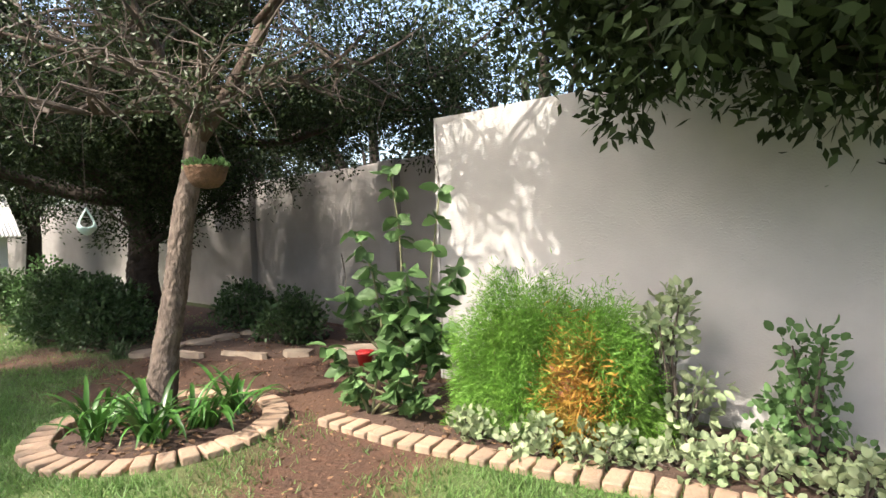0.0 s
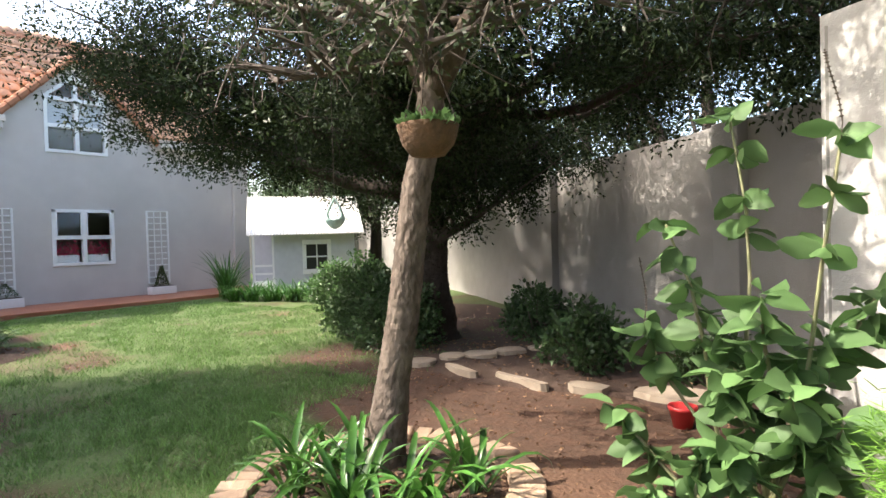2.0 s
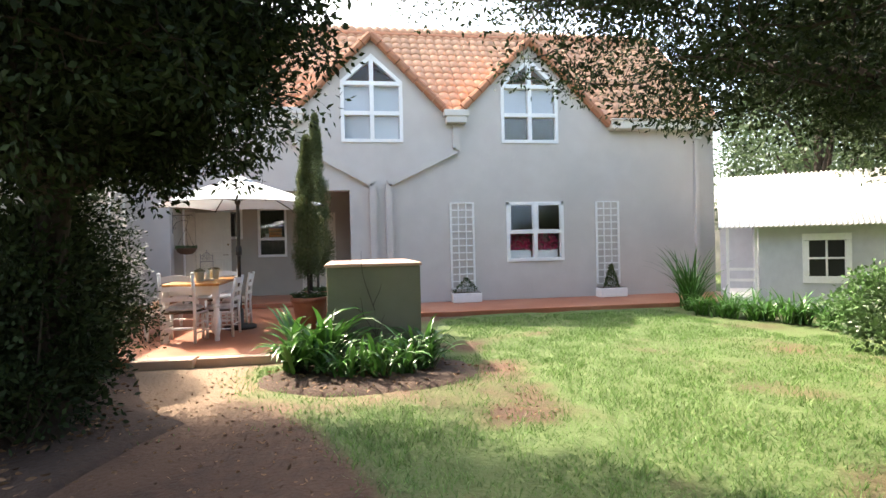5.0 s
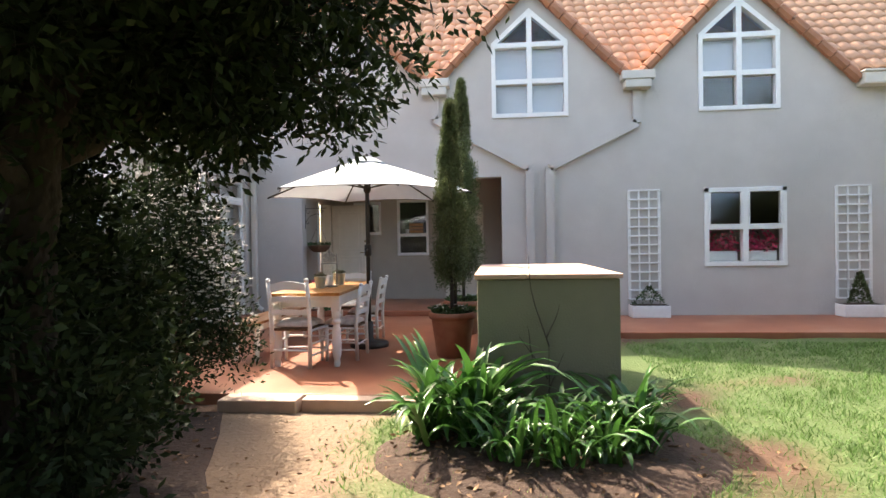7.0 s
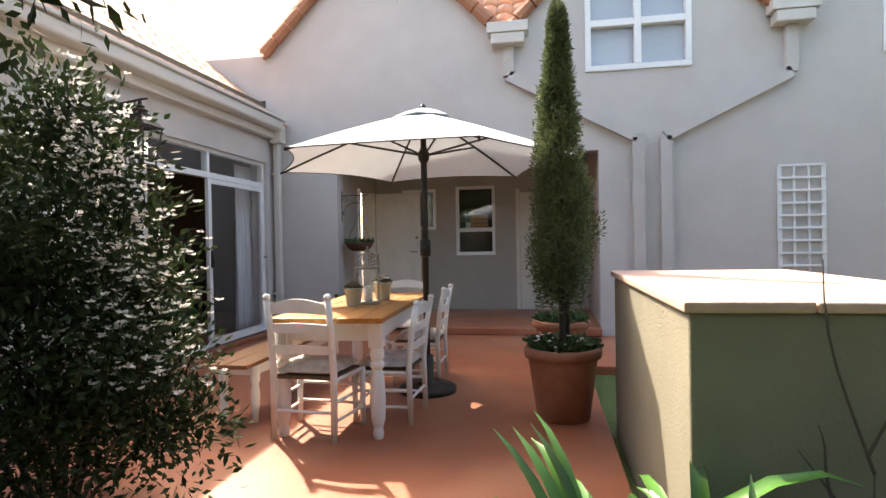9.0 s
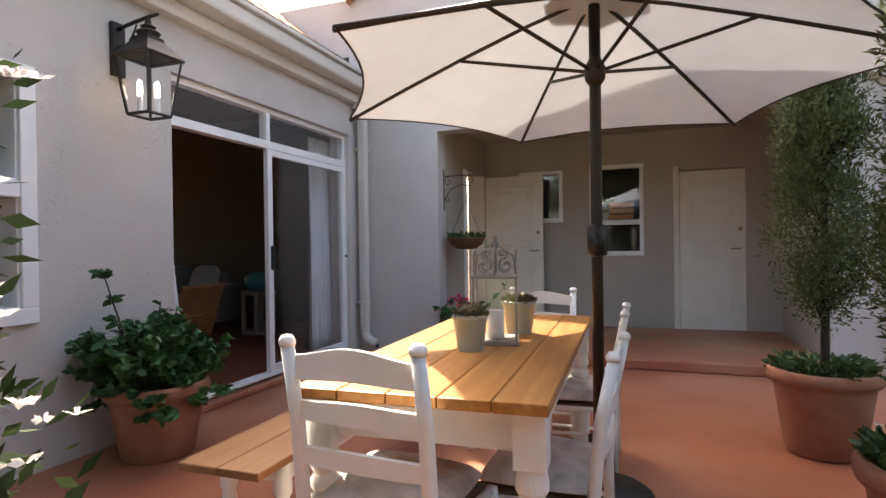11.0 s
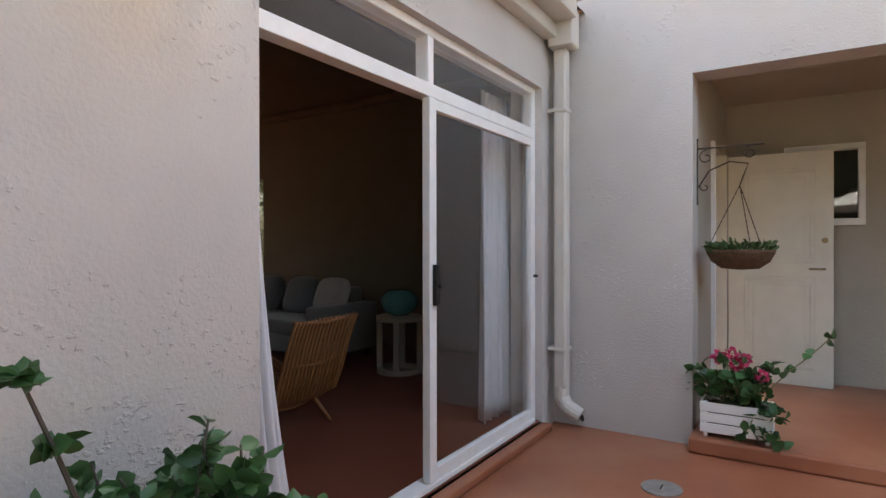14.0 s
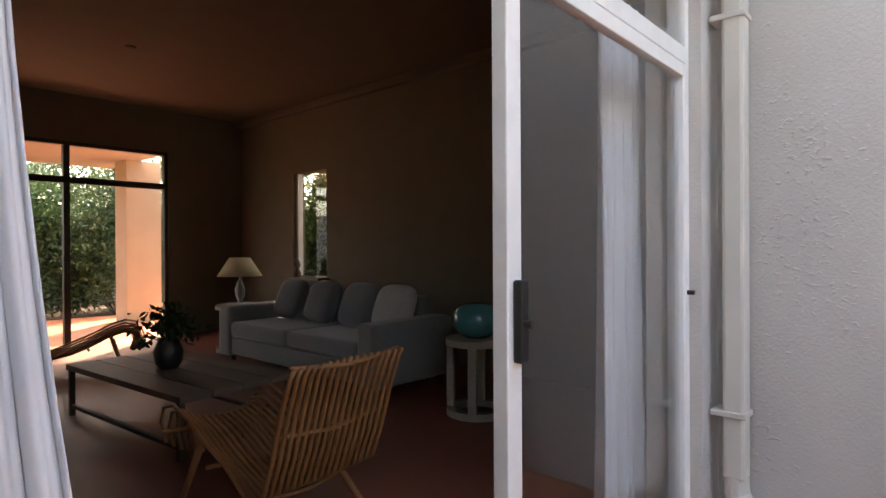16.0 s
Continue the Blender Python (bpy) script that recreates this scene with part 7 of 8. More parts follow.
def potted_conifer(x, y, r, h, top, seed, stems, wide, flowers):
    root = thing("potted_conifer", pose(x, y, 0), "slim conifer in a large terracotta pot", "potted tree", "potted conifers")
    terracotta_pot(root, r, h)
    rng = np.random.default_rng(seed)
    bm = bmesh.new()
    for k in range(stems):
        a = k * 2.4
        tube(bm, [(0.04 * math.cos(a), 0.04 * math.sin(a), h - 0.06), (0.06 * math.cos(a), 0.06 * math.sin(a), h + 0.5), (0.03 * math.cos(a), 0.03 * math.sin(a), top * 0.75), (0, 0, top - 0.1)], [0.024, 0.02, 0.012, 0.004], 8)
    cents, rads = [], []
    for k in range(210):
        u = rng.random() ** 0.85
        z = h + 0.34 + (top - h - 0.34) * u
        w = wide * (1 - u) ** 0.75 * min(1.0, 0.35 + u * 5)
        a = rng.uniform(0, math.tau)
        q = rng.uniform(0.3, 1.0) * w * (1.25 if rng.random() < 0.12 else 1.0)
        e = (math.cos(a) * q, math.sin(a) * q, z)
        cents.append(e)
        rads.append(0.055 + 0.06 * (1 - u))
        if k % 3 == 0:
            tube(bm, [(0.02 * math.cos(a), 0.02 * math.sin(a), z - q * 1.1), e], [0.008, 0.003], 5, False)
    part("stem", bm, M["darkbark"], root)
    p, d = clumps(rng, cents, rads, 270, 1.7, 0.1)
    d[:, 2] += 0.7
    leaves("foliage", p, d, 0.036, 0.010, M["cypress"], root, seed=seed, kind="stuff", jitter=0.5)
    n = 700
    a, q = rng.uniform(0, math.tau, n), np.sqrt(rng.random(n)) * r * 0.95
    p = np.column_stack([np.cos(a) * q, np.sin(a) * q, h - 0.05 + rng.random(n) * 0.09])
    leaves("underplanting", p, np.column_stack([np.cos(a), np.sin(a), np.full(n, 0.8)]), 0.045, 0.025, M["shrub"], root, seed=seed + 1, fold=0.1, kind="stuff")
    if flowers:
        i = rng.choice(n, 26)
        five = np.repeat(p[i] + np.array([0, 0, 0.05]), 5, axis=0)
        ring = np.array([[math.cos(b), math.sin(b), 0.3] for b in np.arange(5) * math.tau / 5])
        leaves("flower", five, np.tile(ring, (26, 1)), 0.018, 0.014, M["petal"], root, "tiny white flowers", seed=9, kind="stuff", jitter=0.1)


potted_conifer(-10.95, 2.76, 0.255, 0.50, 2.8, 501, 2, 0.215, True)
potted_conifer(-12.55, 2.80, 0.265, 0.47, 3.5, 502, 1, 0.285, False)


def potted_shrub():
    root = thing("potted_shrub", pose(-11.38, -0.80, 0), "leafy green shrub in a terracotta pot by the wall", "potted plant")
    terracotta_pot(root, 0.27, 0.42)
    rng = np.random.default_rng(77)
    bm = bmesh.new()
    ps, ds = [], []
    for k in range(110):
        a = rng.uniform(0, math.tau)
        q = rng.uniform(0.08, 0.47)
        z = rng.uniform(0.42, 0.95) - q * 0.45
        path = limb_path(rng, (0.05 * math.cos(a), 0.05 * math.sin(a), 0.36), (math.cos(a) * q, math.sin(a) * q * 0.85, z), 0.15, 4)
        tube(bm, path, [0.008, 0.007, 0.006, 0.005, 0.003], 5, False)
        for i in range(36):
            u = rng.uniform(0.45, 1.0)
            j = min(int(u * 4), 3)
            c = path[j].lerp(path[j + 1], u * 4 - j)
            b = rng.uniform(0, math.tau)
            ps.append(tuple(c))
            ds.append((math.cos(b) + 0.5 * math.cos(a), math.sin(b) + 0.5 * math.sin(a), rng.uniform(-0.3, 0.5)))
    # one long shoot
    path = limb_path(rng, (0.1, 0.0, 0.5), (0.32, -0.02, 1.06), 0.1, 4)
    tube(bm, path, [0.008, 0.007, 0.006, 0.005, 0.004], 5, False)
    for i in range(22):
        c = path[-1] if i < 14 else path[-2]
        b = rng.uniform(0, math.tau)
        ps.append(tuple(c))
        ds.append((math.cos(b), math.sin(b), rng.uniform(-0.3, 0.4)))
    part("stem", bm, M["twig"], root)
    leaves("foliage", np.array(ps), np.array(ds), 0.058, 0.044, M["ivy"], root, seed=5, fold=0.16, kind="stuff", jitter=0.25)


potted_shrub()


def geranium_crate():
    root = thing("geranium_crate", pose(-14.60, 0.02, 0.10), "white distressed wooden crate of pink geraniums", "planter")
    for z in (0.03, 0.095, 0.16):
        block("front_slat", 0.105, 0.118, -0.2, 0.2, z, z + 0.058, M["white"], root, 0.003)
        block("back_slat", -0.118, -0.105, -0.2, 0.2, z, z + 0.058, M["white"], root, 0.003)
        for s in (-1, 1):
            block("end_slat", -0.104, 0.104, s * 0.193 - 0.006, s * 0.193 + 0.006, z, z + 0.058, M["white"], root, 0.003)
    for sx in (-1, 1):
        for sy in (-1, 1):
            block("corner_post", sx * 0.09 - 0.012, sx * 0.09 + 0.012, sy * 0.17 - 0.012, sy * 0.17 + 0.012, 0, 0.22, M["white"], root, 0.002)
    block("soil", -0.1, 0.1, -0.185, 0.185, 0.03, 0.19, M["soil"], root, 0)
    rng = np.random.default_rng(88)
    bm = bmesh.new()
    ps, ds = [], []
    for k in range(40):
        a = rng.uniform(0, math.tau)
        q = rng.uniform(0.05, 0.3)
        e = (math.cos(a) * q * 0.8 + 0.03, math.sin(a) * q * 1.15, rng.uniform(0.22, 0.5) - (0.25 if q > 0.22 and math.cos(a) > 0.2 else 0))
        path = limb_path(rng, (0, rng.uniform(-0.1, 0.1), 0.19), e, 0.15, 3)
        tube(bm, path, 0.004, 5, False)
        for i in range(8):
            b = rng.uniform(0, math.tau)
            ps.append(tuple(path[-1 - (i % 2)]))
            ds.append((math.cos(b) + 0.4, math.sin(b), rng.uniform(-0.2, 0.6)))
    path = limb_path(rng, (0, 0.15, 0.25), (0.05, 0.48, 0.66), 0.12, 4)
    tube(bm, path, 0.004, 5, False)
    for i in range(10):
        ps.append(tuple(path[2 + i % 3]))
        ds.append(tuple(rng.normal(0, 1, 3)))
    part("stem", bm, M["stem"], root)
    leaves("foliage", np.array(ps), np.array(ds), 0.07, 0.07, M["ivy"], root, seed=3, fold=0.12, kind="stuff", jitter=0.2)
    for k, (y, z) in enumerate(((-0.1, 0.50), (-0.02, 0.53), (0.05, 0.49), (0.14, 0.40), (0.0, 0.46))):
        m = 40
        d = rng.normal(0, 1, (m, 3))
        d /= np.linalg.norm(d, axis=1)[:, None]
        leaves("flower_head", np.array([0.06, y, z]) + d * 0.022, d, 0.028, 0.026, M["pink"], root, "pink geranium flower head", seed=k, fold=0.1, kind="stuff", jitter=0.2)


geranium_crate()


def hanging_basket(name, label, m, r, depth, mat, plant, seed, top, count, bracket=None):
    root = thing(name, m, label, "hanging basket")
    bm = bmesh.new()
    lathe(bm, [(0.0, -depth), (r * 0.55, -depth * 0.93), (r * 0.85, -depth * 0.6), (r, -0.02), (r * 1.03, 0.0), (r * 0.97, 0.0), (r * 0.9, -0.03), (0.0, -0.03)], 28)
    for v in bm.verts:
        v.co += Vector(np.random.default_rng(int(abs(v.co.x) * 1e4) + seed).normal(0, r * 0.006, 3))
    part("liner", bm, mat, root, "brown fibre liner", True)
    for k in range(3):
        a = k * math.tau / 3 + 0.4
        bm = bmesh.new()
        n = 22
        for i in range(n):
            p = Vector((math.cos(a) * r, math.sin(a) * r, 0)).lerp(Vector((0, 0, top)), (i + 0.5) / n)
            d = (Vector((0, 0, top)) - Vector((math.cos(a) * r, math.sin(a) * r, 0))) / n
            tube(bm, [p - d * 0.55, p + d * 0.55], 0.0035 if i % 2 else 0.0022, 5)
        part("chain", bm, M["iron"], root)
    rng = np.random.default_rng(seed)
    a, q = rng.uniform(0, math.tau, count), np.sqrt(rng.random(count)) * r
    p = np.column_stack([np.cos(a) * q, np.sin(a) * q, -0.02 + rng.random(count) * 0.06])
    leaves("foliage", p, np.column_stack([np.cos(a), np.sin(a), np.full(count, 0.7)]), 0.04, 0.024, plant, root, seed=seed, fold=0.1, kind="stuff")
    return root


M["coir"] = material("brown_coir_liner", (0.14, 0.075, 0.04), 0.95, (0.075, 0.045, 0.025), 30, 0.7, 0.8, 60)
hanging_basket("hanging_basket", "brown coir hanging basket with white flowers on chains", pose(-1.22, 4.29, 1.75), 0.145, 0.155, M["coir"], M["softleaf"], 5, 0.42, 260)
porch_basket = hanging_basket("hanging_basket", "wide coir basket of succulents on a scrolled bracket", pose(-14.78, 0.02, 1.27), 0.2, 0.13, M["coir"], M["shrub"], 6, 0.42, 320)
bm = bmesh.new()
tube(bm, [(0, -0.255, 0.75), (0, -0.255, 0.30)], 0.006, 6)
tube(bm, [(0, -0.255, 0.68), (0, 0.14, 0.68)], 0.006, 6)
scroll(bm, (0, -0.2, 0.62), 0.05, 1.1, 1.5, ((0, 1, 0), (0, 0, 1)), 0.004)
scroll(bm, (0, 0.06, 0.63), 0.045, 1.2, 1.5, ((0, 1, 0), (0, 0, 1)), 0.004)
tube(bm, [(0, -0.25, 0.42), (0, -0.18, 0.53), (0, -0.06, 0.58), (0, 0.05, 0.56), (0, 0.02, 0.48), (0, 0.0, 0.42)], 0.005, 6)
scroll(bm, (0, -0.21, 0.42), 0.035, 1.0, 2.0, ((0, 1, 0), (0, 0, 1)), 0.004)
part("bracket", bm, M["iron"], porch_basket, "scrolled wrought iron bracket")

# ---- drain cover ----
drain = thing("drain_cover", pose(-13.78, -0.27, 0.0), "round grey metal drain cover in the floor", "drain cover")
bm = bmesh.new()
lathe(bm, [(0.105, 0.001), (0.105, 0.007), (0.09, 0.009), (0.0, 0.009)], 28)
part("plate", bm, M["silver"], drain)
bm = bmesh.new()
tube(bm, [(-0.03, 0, 0.0095), (0, 0, 0.014), (0.03, 0, 0.0095)], 0.004, 6)
part("lift_ring", bm, M["iron"], drain)


# ---- hanging bird feeder and small garden things ----
feeder = thing("bird_feeder", pose(-2.66, 4.94, 1.33), "pale green teardrop bird feeder hung on a string", "bird feeder")
M["feeder"] = material("pale_green_glaze", (0.42, 0.56, 0.52), 0.35, (0.36, 0.5, 0.46), 8)
# a hollow teardrop shell with a pointed oval opening on two sides
verts, faces = [], []
SIDES, LEVELS = 48, 30
for j in range(LEVELS + 1):
    v = j / LEVELS
    r = 0.087 * (math.sin(math.pi * min(1.0, v / 0.5) / 2) ** 0.6 if v < 0.28 else 0.855 * (1 - ((v - 0.28) / 0.72) ** 1.35) + 0.02)
    verts += [(r * math.cos(k * math.tau / SIDES - 0.86), r * math.sin(k * math.tau / SIDES - 0.86), -0.03 + 0.24 * v) for k in range(SIDES)]
for j in range(LEVELS):
    v = (j + 0.5) / LEVELS
    half = 7.6 * max(0.0, 1 - ((v - 0.52) / (0.40 if v > 0.52 else 0.24)) ** 2) ** 0.5 if 0.28 < v < 0.92 else 0.0
    for k in range(SIDES):
        off = (k + 0.5) % (SIDES / 2)
        if min(off, SIDES / 2 - off) < half:
            continue
        faces.append((j * SIDES + k, j * SIDES + (k + 1) % SIDES, (j + 1) * SIDES + (k + 1) % SIDES, (j + 1) * SIDES + k))
faces.append(tuple(range(SIDES))[::-1])
shell = mesh_object("shell", verts, faces, M["feeder"], feeder, True)
shell.modifiers.new("wall", "SOLIDIFY").thickness = 0.009
bm = bmesh.new()
tube(bm, [(0, 0, 0.208), (0.0, 0.0, 1.55)], 0.0025, 5)
part("string", bm, M["iron"], feeder)
redpot = thing("red_pot", pose(-0.62, 6.15, LAWN), "small bright red pot by the shaded bed", "plant pot")
bm = bmesh.new()
lathe(bm, [(0.06, 0), (0.085, 0.12), (0.095, 0.125), (0.095, 0.15), (0.08, 0.15), (0.07, 0.12), (0, 0.12)], 20)
part("pot", bm, material("red_glaze", (0.45, 0.03, 0.03), 0.4, (0.35, 0.02, 0.02), 8), redpot, smooth=True)

# ---- wall piers and spikes ----
def along_boundary(s):
    a, b = Vector((0.45, 7.15, 0)), Vector((-7.6, 13.1, 0))
    return a + (b - a).normalized() * s


def wall_pier(s, name):
    p = along_boundary(s)
    bm = bmesh.new()
    cuboid(bm, -0.16, 0.16, -0.12, 0.0, -0.25, 2.2, 0.01)
    ob = part(name, bm, M["greywall"])
    ob.matrix_world = pose(p.x, p.y, 0, 0, 0, math.degrees(math.atan2(5.95, -8.05)) + 180)
    tagged(ob, "grey plastered pier on the boundary wall", "pier", kind="structure")


wall_pier(1.35, "wall_pier_1")
wall_pier(5.1, "wall_pier_2")
spikes = thing("wall_spikes", Matrix(), "thin black spike strip along the wall top", "spike strip")
sp = bmesh.new()
tube(sp, [(0, 0, 0), (0, 0, 0.075)], [0.006, 0.001], 5)
me_spike = bpy.data.meshes.new("spike")
sp.to_mesh(me_spike)
sp.free()
me_spike.materials.append(M["black"])
for k in range(96):
    p = along_boundary(0.5 + k * 0.085)
    ob = new("spike", me_spike)
    ob.parent = spikes
    ob.matrix_basis = pose(p.x, p.y + 0.08, 2.195, random.uniform(-35, 35), random.uniform(-35, 35), random.uniform(0, 360))
for k in range(60):
    q = Vector((0.3, 5.6, 0)).lerp(Vector((5.2, 2.57, 0)), k / 59)
    ob = new("spike", me_spike)
    ob.parent = spikes
    ob.matrix_basis = pose(q.x + 0.05, q.y + 0.09, 2.262, random.uniform(-35, 35), random.uniform(-35, 35), 0)


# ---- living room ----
# pale linen drawn as dark grey: the indoor dimness sits in its colour
M["sofa"] = material("dimmed_pale_linen", (0.17, 0.165, 0.155), 0.95, (0.15, 0.145, 0.137), 25, 0.5, 0.2, 90, sheen=0.3)
M["cane"] = material("honey_cane", (0.27, 0.108, 0.036), 0.5, (0.17, 0.066, 0.02), 12, 0.6, 0.1, 60)
M["darkwood"] = material("dark_stained_wood", (0.07, 0.04, 0.025), 0.5, (0.045, 0.025, 0.015), 8, stretch=(1, 6, 6))
M["greywood"] = material("limed_grey_wood", (0.30, 0.25, 0.19), 0.6, (0.22, 0.18, 0.13), 8, stretch=(1, 6, 6))
M["darkplank"] = material("dark_table_planks", (0.11, 0.075, 0.05), 0.55, (0.07, 0.045, 0.03), 8, stretch=(1, 6, 6))
M["teal"] = material("teal_glazed_glass", (0.06, 0.20, 0.20), 0.12, (0.04, 0.13, 0.14), 5)
M["lampshade"] = material("cream_lampshade", (0.75, 0.66, 0.45), 0.9, (0.68, 0.58, 0.38), 9, through_light=0.3)
RZ = 0.06


def soft_block(name, x0, x1, y0, y1, z0, z1, mat, parent, r=0.06, label=""):
    bm = bmesh.new()
    cuboid(bm, x0, x1, y0, y1, z0, z1)
    bmesh.ops.bevel(bm, geom=list(bm.edges), offset=r, segments=4, affect="EDGES", profile=0.6)
    return part(name, bm, mat, parent, label, True)


sofa = thing("sofa", pose(-15.68, -6.2, RZ) @ Matrix.Diagonal((1, 1.12, 1, 1)), "pale linen sofa with loose cushions, greys lowered for the dim room", "sofa")
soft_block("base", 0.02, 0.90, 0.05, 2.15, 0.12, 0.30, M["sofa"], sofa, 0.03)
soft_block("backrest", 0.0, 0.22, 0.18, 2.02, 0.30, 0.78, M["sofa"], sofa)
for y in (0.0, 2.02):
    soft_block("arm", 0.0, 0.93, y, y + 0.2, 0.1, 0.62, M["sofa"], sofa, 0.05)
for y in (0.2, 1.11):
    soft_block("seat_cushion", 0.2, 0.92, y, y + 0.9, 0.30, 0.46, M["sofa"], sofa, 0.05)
for x in (0.08, 0.82):
    for y in (0.08, 2.12):
        block("foot", x - 0.03, x + 0.03, y - 0.03, y + 0.03, 0, 0.1, M["darkwood"], sofa)
# cushion greys are lowered along with the sofa for the same dimness
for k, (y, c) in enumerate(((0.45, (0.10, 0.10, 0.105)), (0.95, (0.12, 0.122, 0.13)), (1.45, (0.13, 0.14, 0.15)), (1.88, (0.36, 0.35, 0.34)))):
    mat = material("dimmed_cushion_cloth", c, 0.95, tuple(v * 0.85 for v in c), 20, sheen=0.3)
    bm = bmesh.new()
    bmesh.ops.create_uvsphere(bm, u_segments=20, v_segments=14, radius=1)
    for v in bm.verts:
        x, y_, z = v.co
        v.co = Vector((0.08 * x, 0.24 * math.copysign(abs(y_) ** 0.55, y_), 0.22 * math.copysign(abs(z) ** 0.55, z)))
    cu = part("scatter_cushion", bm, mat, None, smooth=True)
    cu.matrix_world = pose(-15.68 + 0.36, -6.2 + y * 1.12, RZ + 0.68, 0, -22, 0)
    tagged(cu, ("dark grey scatter cushion leaning on the sofa", "blue-grey scatter cushion leaning on the sofa")[k % 2], "cushion", "sofa cushions")


def side_table(x, y, r, h, label):
    root = thing("side_table", pose(x, y, RZ), label, "side table")
    bm = bmesh.new()
    lathe(bm, [(r, h - 0.05), (r, h - 0.01), (r - 0.01, h), (0, h)], 32)
    part("top", bm, M["greywood"], root)
    bm = bmesh.new()
    lathe(bm, [(r * 0.98, 0.0), (r * 0.98, 0.05), (r * 0.75, 0.05), (r * 0.75, 0.0)], 32)
    part("foot_ring", bm, M["greywood"], root)
    for k in range(4):
        a = k * math.pi / 2 + 0.5
        b = block("leg", -0.025, 0.025, -0.03, 0.03, 0.05, h - 0.05, M["greywood"], root)
        b.matrix_basis = pose(math.cos(a) * r * 0.86, math.sin(a) * r * 0.86, 0, 0, 0, math.degrees(a))


side_table(-15.12, -3.00, 0.23, 0.56, "round grey wooden side table by the sofa")
bowl = thing("glass_vase", pose(-15.12, -3.00, RZ + 0.56), "rounded dark teal glass vase", "vase")
bm = bmesh.new()
lathe(bm, [(0.08, 0), (0.15, 0.04), (0.185, 0.11), (0.18, 0.18), (0.12, 0.235), (0.07, 0.25), (0.06, 0.25)], 30)
part("body", bm, M["teal"], bowl, smooth=True)


def rattan_chair():
    """A low lounge chair: a sweeping shell of cane rods on splayed wooden legs. It faces +y."""
    root = thing("rattan_chair", pose(-13.32, -2.66, RZ, 0, 0, -177) @ Matrix.Diagonal((0.9, 1, 0.89, 1)), "honey cane lounge chair with a slatted shell back", "chair")
    n = 17
    prof = [(0.60, 0.20), (0.65, 0.30), (0.62, 0.39), (0.52, 0.42), (0.38, 0.37), (0.22, 0.28), (0.06, 0.21), (-0.10, 0.19), (-0.20, 0.25), (-0.26, 0.42), (-0.32, 0.64), (-0.375, 0.82), (-0.40, 0.865)]
    for i in range(n):
        u = i / (n - 1) * 2 - 1
        bm = bmesh.new()
        pts = [(u * (0.30 + 0.03 * (y < 0)), y + 0.05 * u * u * (1 if y > 0 else -0.3), z + 0.10 * abs(u) ** 3 * (1 if y > -0.1 else 0.15) - 0.02 * abs(u) ** 2 * (z > 0.7)) for y, z in prof]
        tube(bm, pts, 0.0105, 7)
        part("cane_rod", bm, M["cane"], root, smooth=True)
    for y, z in ((0.62, 0.36), (0.22, 0.27), (-0.10, 0.18), (-0.285, 0.53), (-0.39, 0.85)):
        bm = bmesh.new()
        tube(bm, [(-0.33, y, z + 0.012), (0, y, z - 0.02), (0.33, y, z + 0.012)], 0.013, 7)
        part("cross_rod", bm, M["cane"], root, smooth=True)
    for sx in (-1, 1):
        for y0, y1 in ((-0.10, -0.2), (0.42, 0.52)):
            bm = bmesh.new()
            tube(bm, [(sx * 0.22, y0, 0.19 if y0 < 0 else 0.37), (sx * 0.29, y1, 0.0)], [0.022, 0.015], 8)
            part("leg", bm, M["cane"], root, smooth=True)


rattan_chair()

table = thing("coffee_table", pose(-13.58, -4.5, RZ, 0, 0, 5), "dark wooden coffee table on a metal frame", "table")
for k in range(4):
    block("top_plank", -0.41 + k * 0.205, -0.21 + k * 0.205, -0.8, 0.8, 0.335, 0.375, M["darkplank"], table, 0.004)
for sx in (-1, 1):
    for sy in (-1, 1):
        block("leg", sx * 0.38 - 0.018, sx * 0.38 + 0.018, sy * 0.76 - 0.018, sy * 0.76 + 0.018, 0, 0.335, M["iron"], table, 0.003)
    block("rail", sx * 0.38 - 0.015, sx * 0.38 + 0.015, -0.74, 0.74, 0.06, 0.085, M["iron"], table, 0.003)
vase = thing("plant_vase", pose(-13.55, -4.55, RZ + 0.375), "dark glass vase of leafy stems", "vase")
bm = bmesh.new()
lathe(bm, [(0.06, 0), (0.09, 0.04), (0.10, 0.12), (0.07, 0.2), (0.06, 0.22)], 20)
part("jar", bm, M["darkmetal"], vase, smooth=True)
rng = np.random.default_rng(9)
p = np.column_stack([rng.normal(0, 0.09, 260), rng.normal(0, 0.09, 260), rng.uniform(0.18, 0.44, 260)])
leaves("stem", p, rng.normal(0, 1, (260, 3)), 0.06, 0.03, M["leafdark"], vase, seed=9, fold=0.1, kind="stuff")

lamp = thing("table_lamp", pose(-15.30, -6.75, RZ + 0.55), "table lamp with a cream shade", "lamp")
bm = bmesh.new()
lathe(bm, [(0.07, 0), (0.07, 0.02), (0.02, 0.03), (0.05, 0.1), (0.06, 0.18), (0.03, 0.27), (0.012, 0.3), (0.012, 0.36)], 20)
part("stand", bm, M["silver"], lamp, smooth=True)
bm = bmesh.new()
lathe(bm, [(0.26, 0.34), (0.12, 0.56), (0.115, 0.56), (0.255, 0.34)], 28)
part("shade", bm, M["lampshade"], lamp, smooth=True)
side_table(-15.30, -6.75, 0.28, 0.55, "round grey wooden lamp table")
far_chair = copy_thing(bpy.data.objects["rattan_chair"], pose(-13.5, -6.9, RZ, 0, 0, 75))
tagged(far_chair, "cane lounge chair near the garden door")
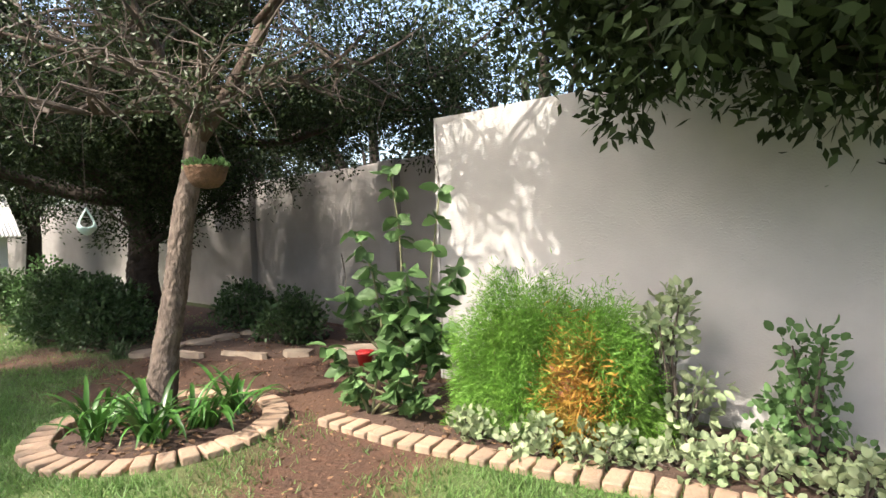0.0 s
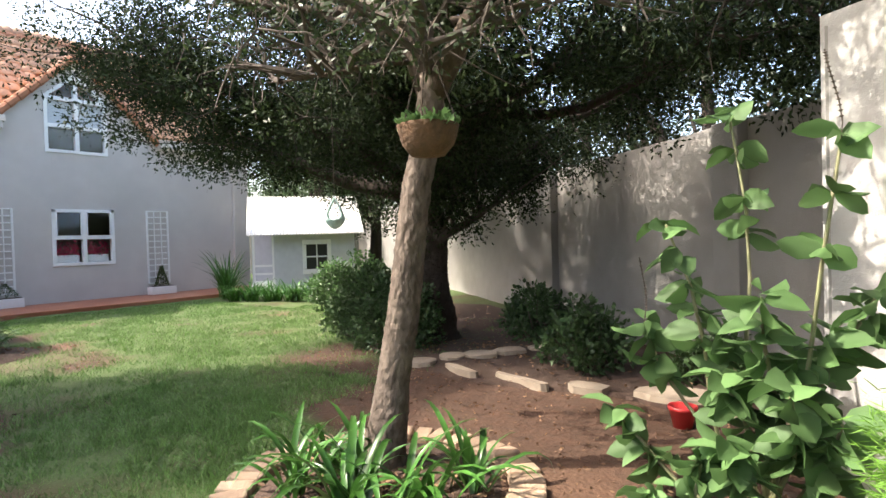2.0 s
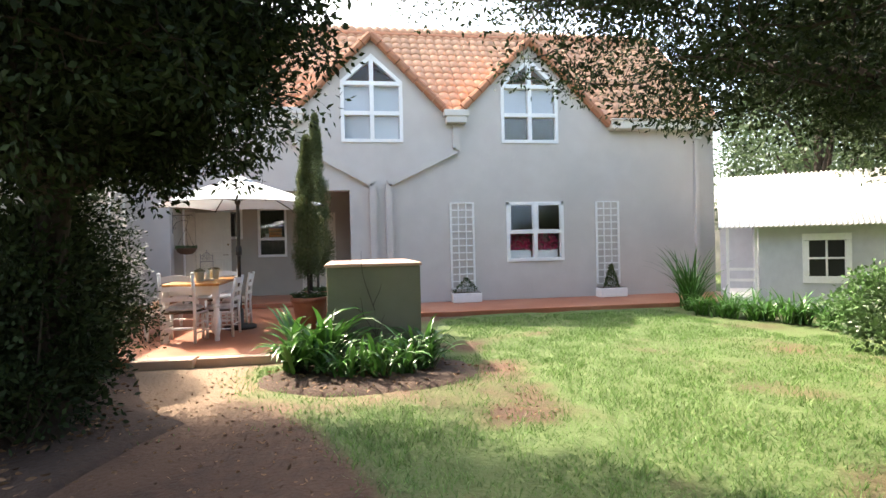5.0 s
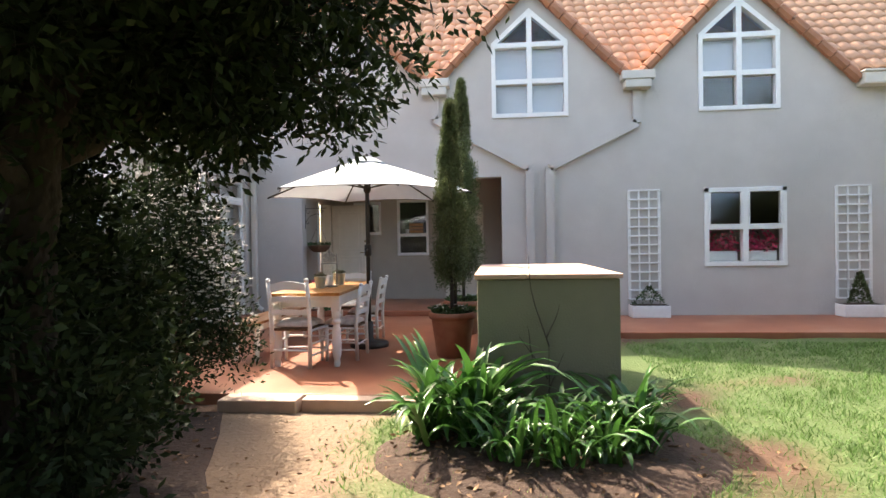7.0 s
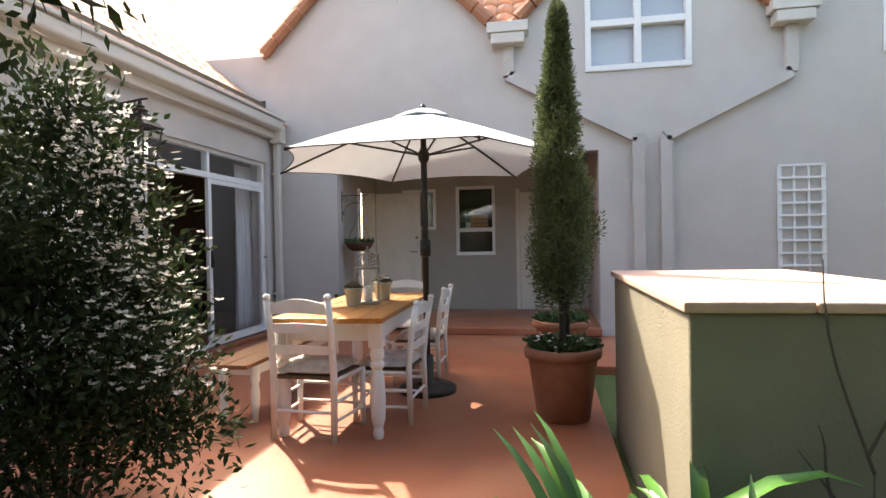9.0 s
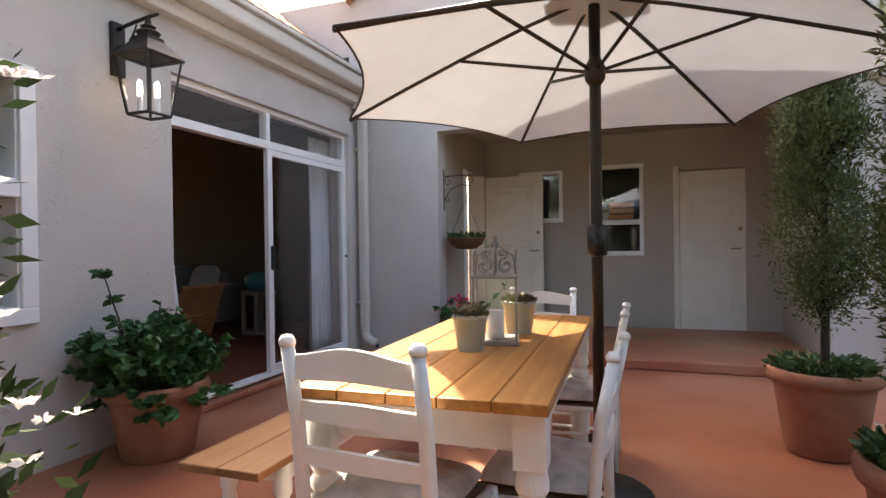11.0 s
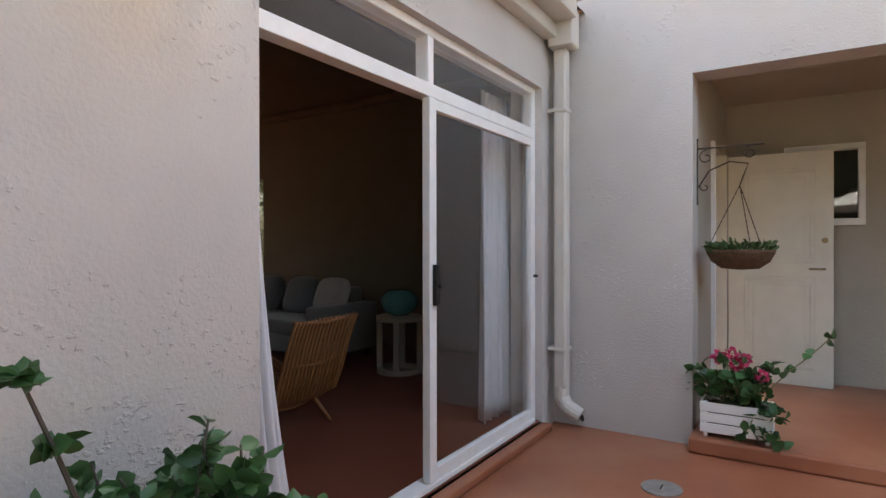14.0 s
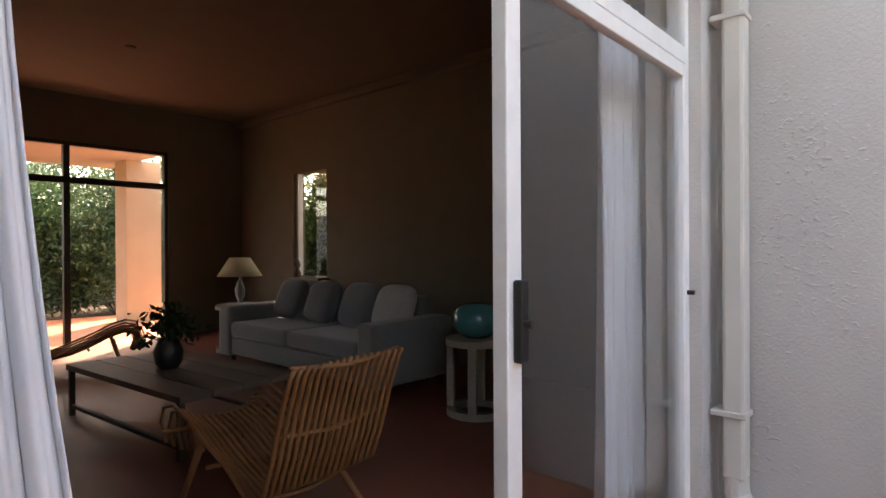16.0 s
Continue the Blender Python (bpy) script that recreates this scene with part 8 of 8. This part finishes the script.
for i, (x, y) in enumerate(((-12.9, -3.2), (-13.4, -4.6), (-13.9, -6.2))):
    bm = bmesh.new()
    lathe(bm, [(0.0, 3.185), (0.03, 3.185), (0.05, 3.192), (0.05, 3.199)], 18, (x, y))
    tagged(part("downlight", bm, M["darkmetal"]), "small dark recessed ceiling downlight", "downlight", "ceiling downlights")
sidewin = thing("window_side", Matrix(), "small living room window with a dark sill", "window", kind="structure")
block("sill", -16.42, -16.12, -7.2, -6.33, 0.86, 0.898, M["darkwood"], sidewin, 0.005)
bm = bmesh.new()
cuboid(bm, -16.42, -16.415, -7.15, -6.38, 0.9, 2.3)
part("pane", bm, M["thin_glass"], sidewin).visible_shadow = False
block("frame_bar", -16.44, -16.36, -7.15, -7.10, 0.9, 2.3, M["white"], sidewin, 0.003)
orn = thing("ornament", pose(-16.2, -6.9, 0.898), "small dark ornament on the window sill", "ornament")
bm = bmesh.new()
lathe(bm, [(0.05, 0), (0.06, 0.05), (0.03, 0.1), (0.05, 0.16), (0.02, 0.24), (0, 0.25)], 16)
part("body", bm, M["darkwood"], orn, smooth=True)

# far garden door, veranda and garden
far_door = thing("door_garden", Matrix(), "dark framed sliding garden door across the room", "door", kind="structure")
bars(far_door, [(-15.2, -15.15, -8.6, -8.52, 0.06, 2.62), (-12.45, -12.4, -8.6, -8.52, 0.06, 2.62), (-15.15, -12.45, -8.6, -8.52, 2.57, 2.62), (-15.15, -12.45, -8.6, -8.52, 2.10, 2.18), (-14.02, -13.95, -8.6, -8.52, 0.06, 2.1), (-14.02, -13.95, -8.6, -8.52, 2.18, 2.57)], M["darkmetal"], "frame_bar", 0.003)
tagged(block("floor_veranda", -18.0, -9.0, -12.0, -8.7, -0.1, 0.05, M["redfloor"]), "red cement veranda floor", "floor", kind="structure")
tagged(block("ceiling_veranda", -15.6, -9.0, -11.9, -9.31, 2.75, 2.85, M["porch"]), "pale veranda ceiling", "ceiling", kind="structure")
M["peach"] = plaster_material("peach_plaster", (0.45, 0.33, 0.22), (0.40, 0.29, 0.19), 0.3)
tagged(block("column_veranda", -15.9, -15.35, -11.0, -10.5, 0.05, 2.75, M["peach"]), "peach plastered veranda column", "column", kind="structure")
for i, (x, y, s) in enumerate(((-14.6, -13.5, 1.0), (-16.2, -13.2, 1.1), (-13.0, -14.2, 1.2), (-15.4, -15.2, 1.6), (-17.9, -14.5, 1.5))):
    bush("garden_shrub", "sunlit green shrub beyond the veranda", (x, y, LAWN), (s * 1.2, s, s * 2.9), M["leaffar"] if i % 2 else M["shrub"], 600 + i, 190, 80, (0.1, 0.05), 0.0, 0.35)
bush("garden_shrub", "leafy green shrub outside the side window", (-17.25, -7.3, LAWN), (0.6, 1.0, 3.0), M["shrub"], 610, 260, 90, (0.1, 0.05), 0.0, 0.3)
straight_wall("wall_garden_far", (-8.0, -17.0), (-22.0, -17.0), 2.4, 0.2, M["greywall"], "grey garden wall beyond the veranda")
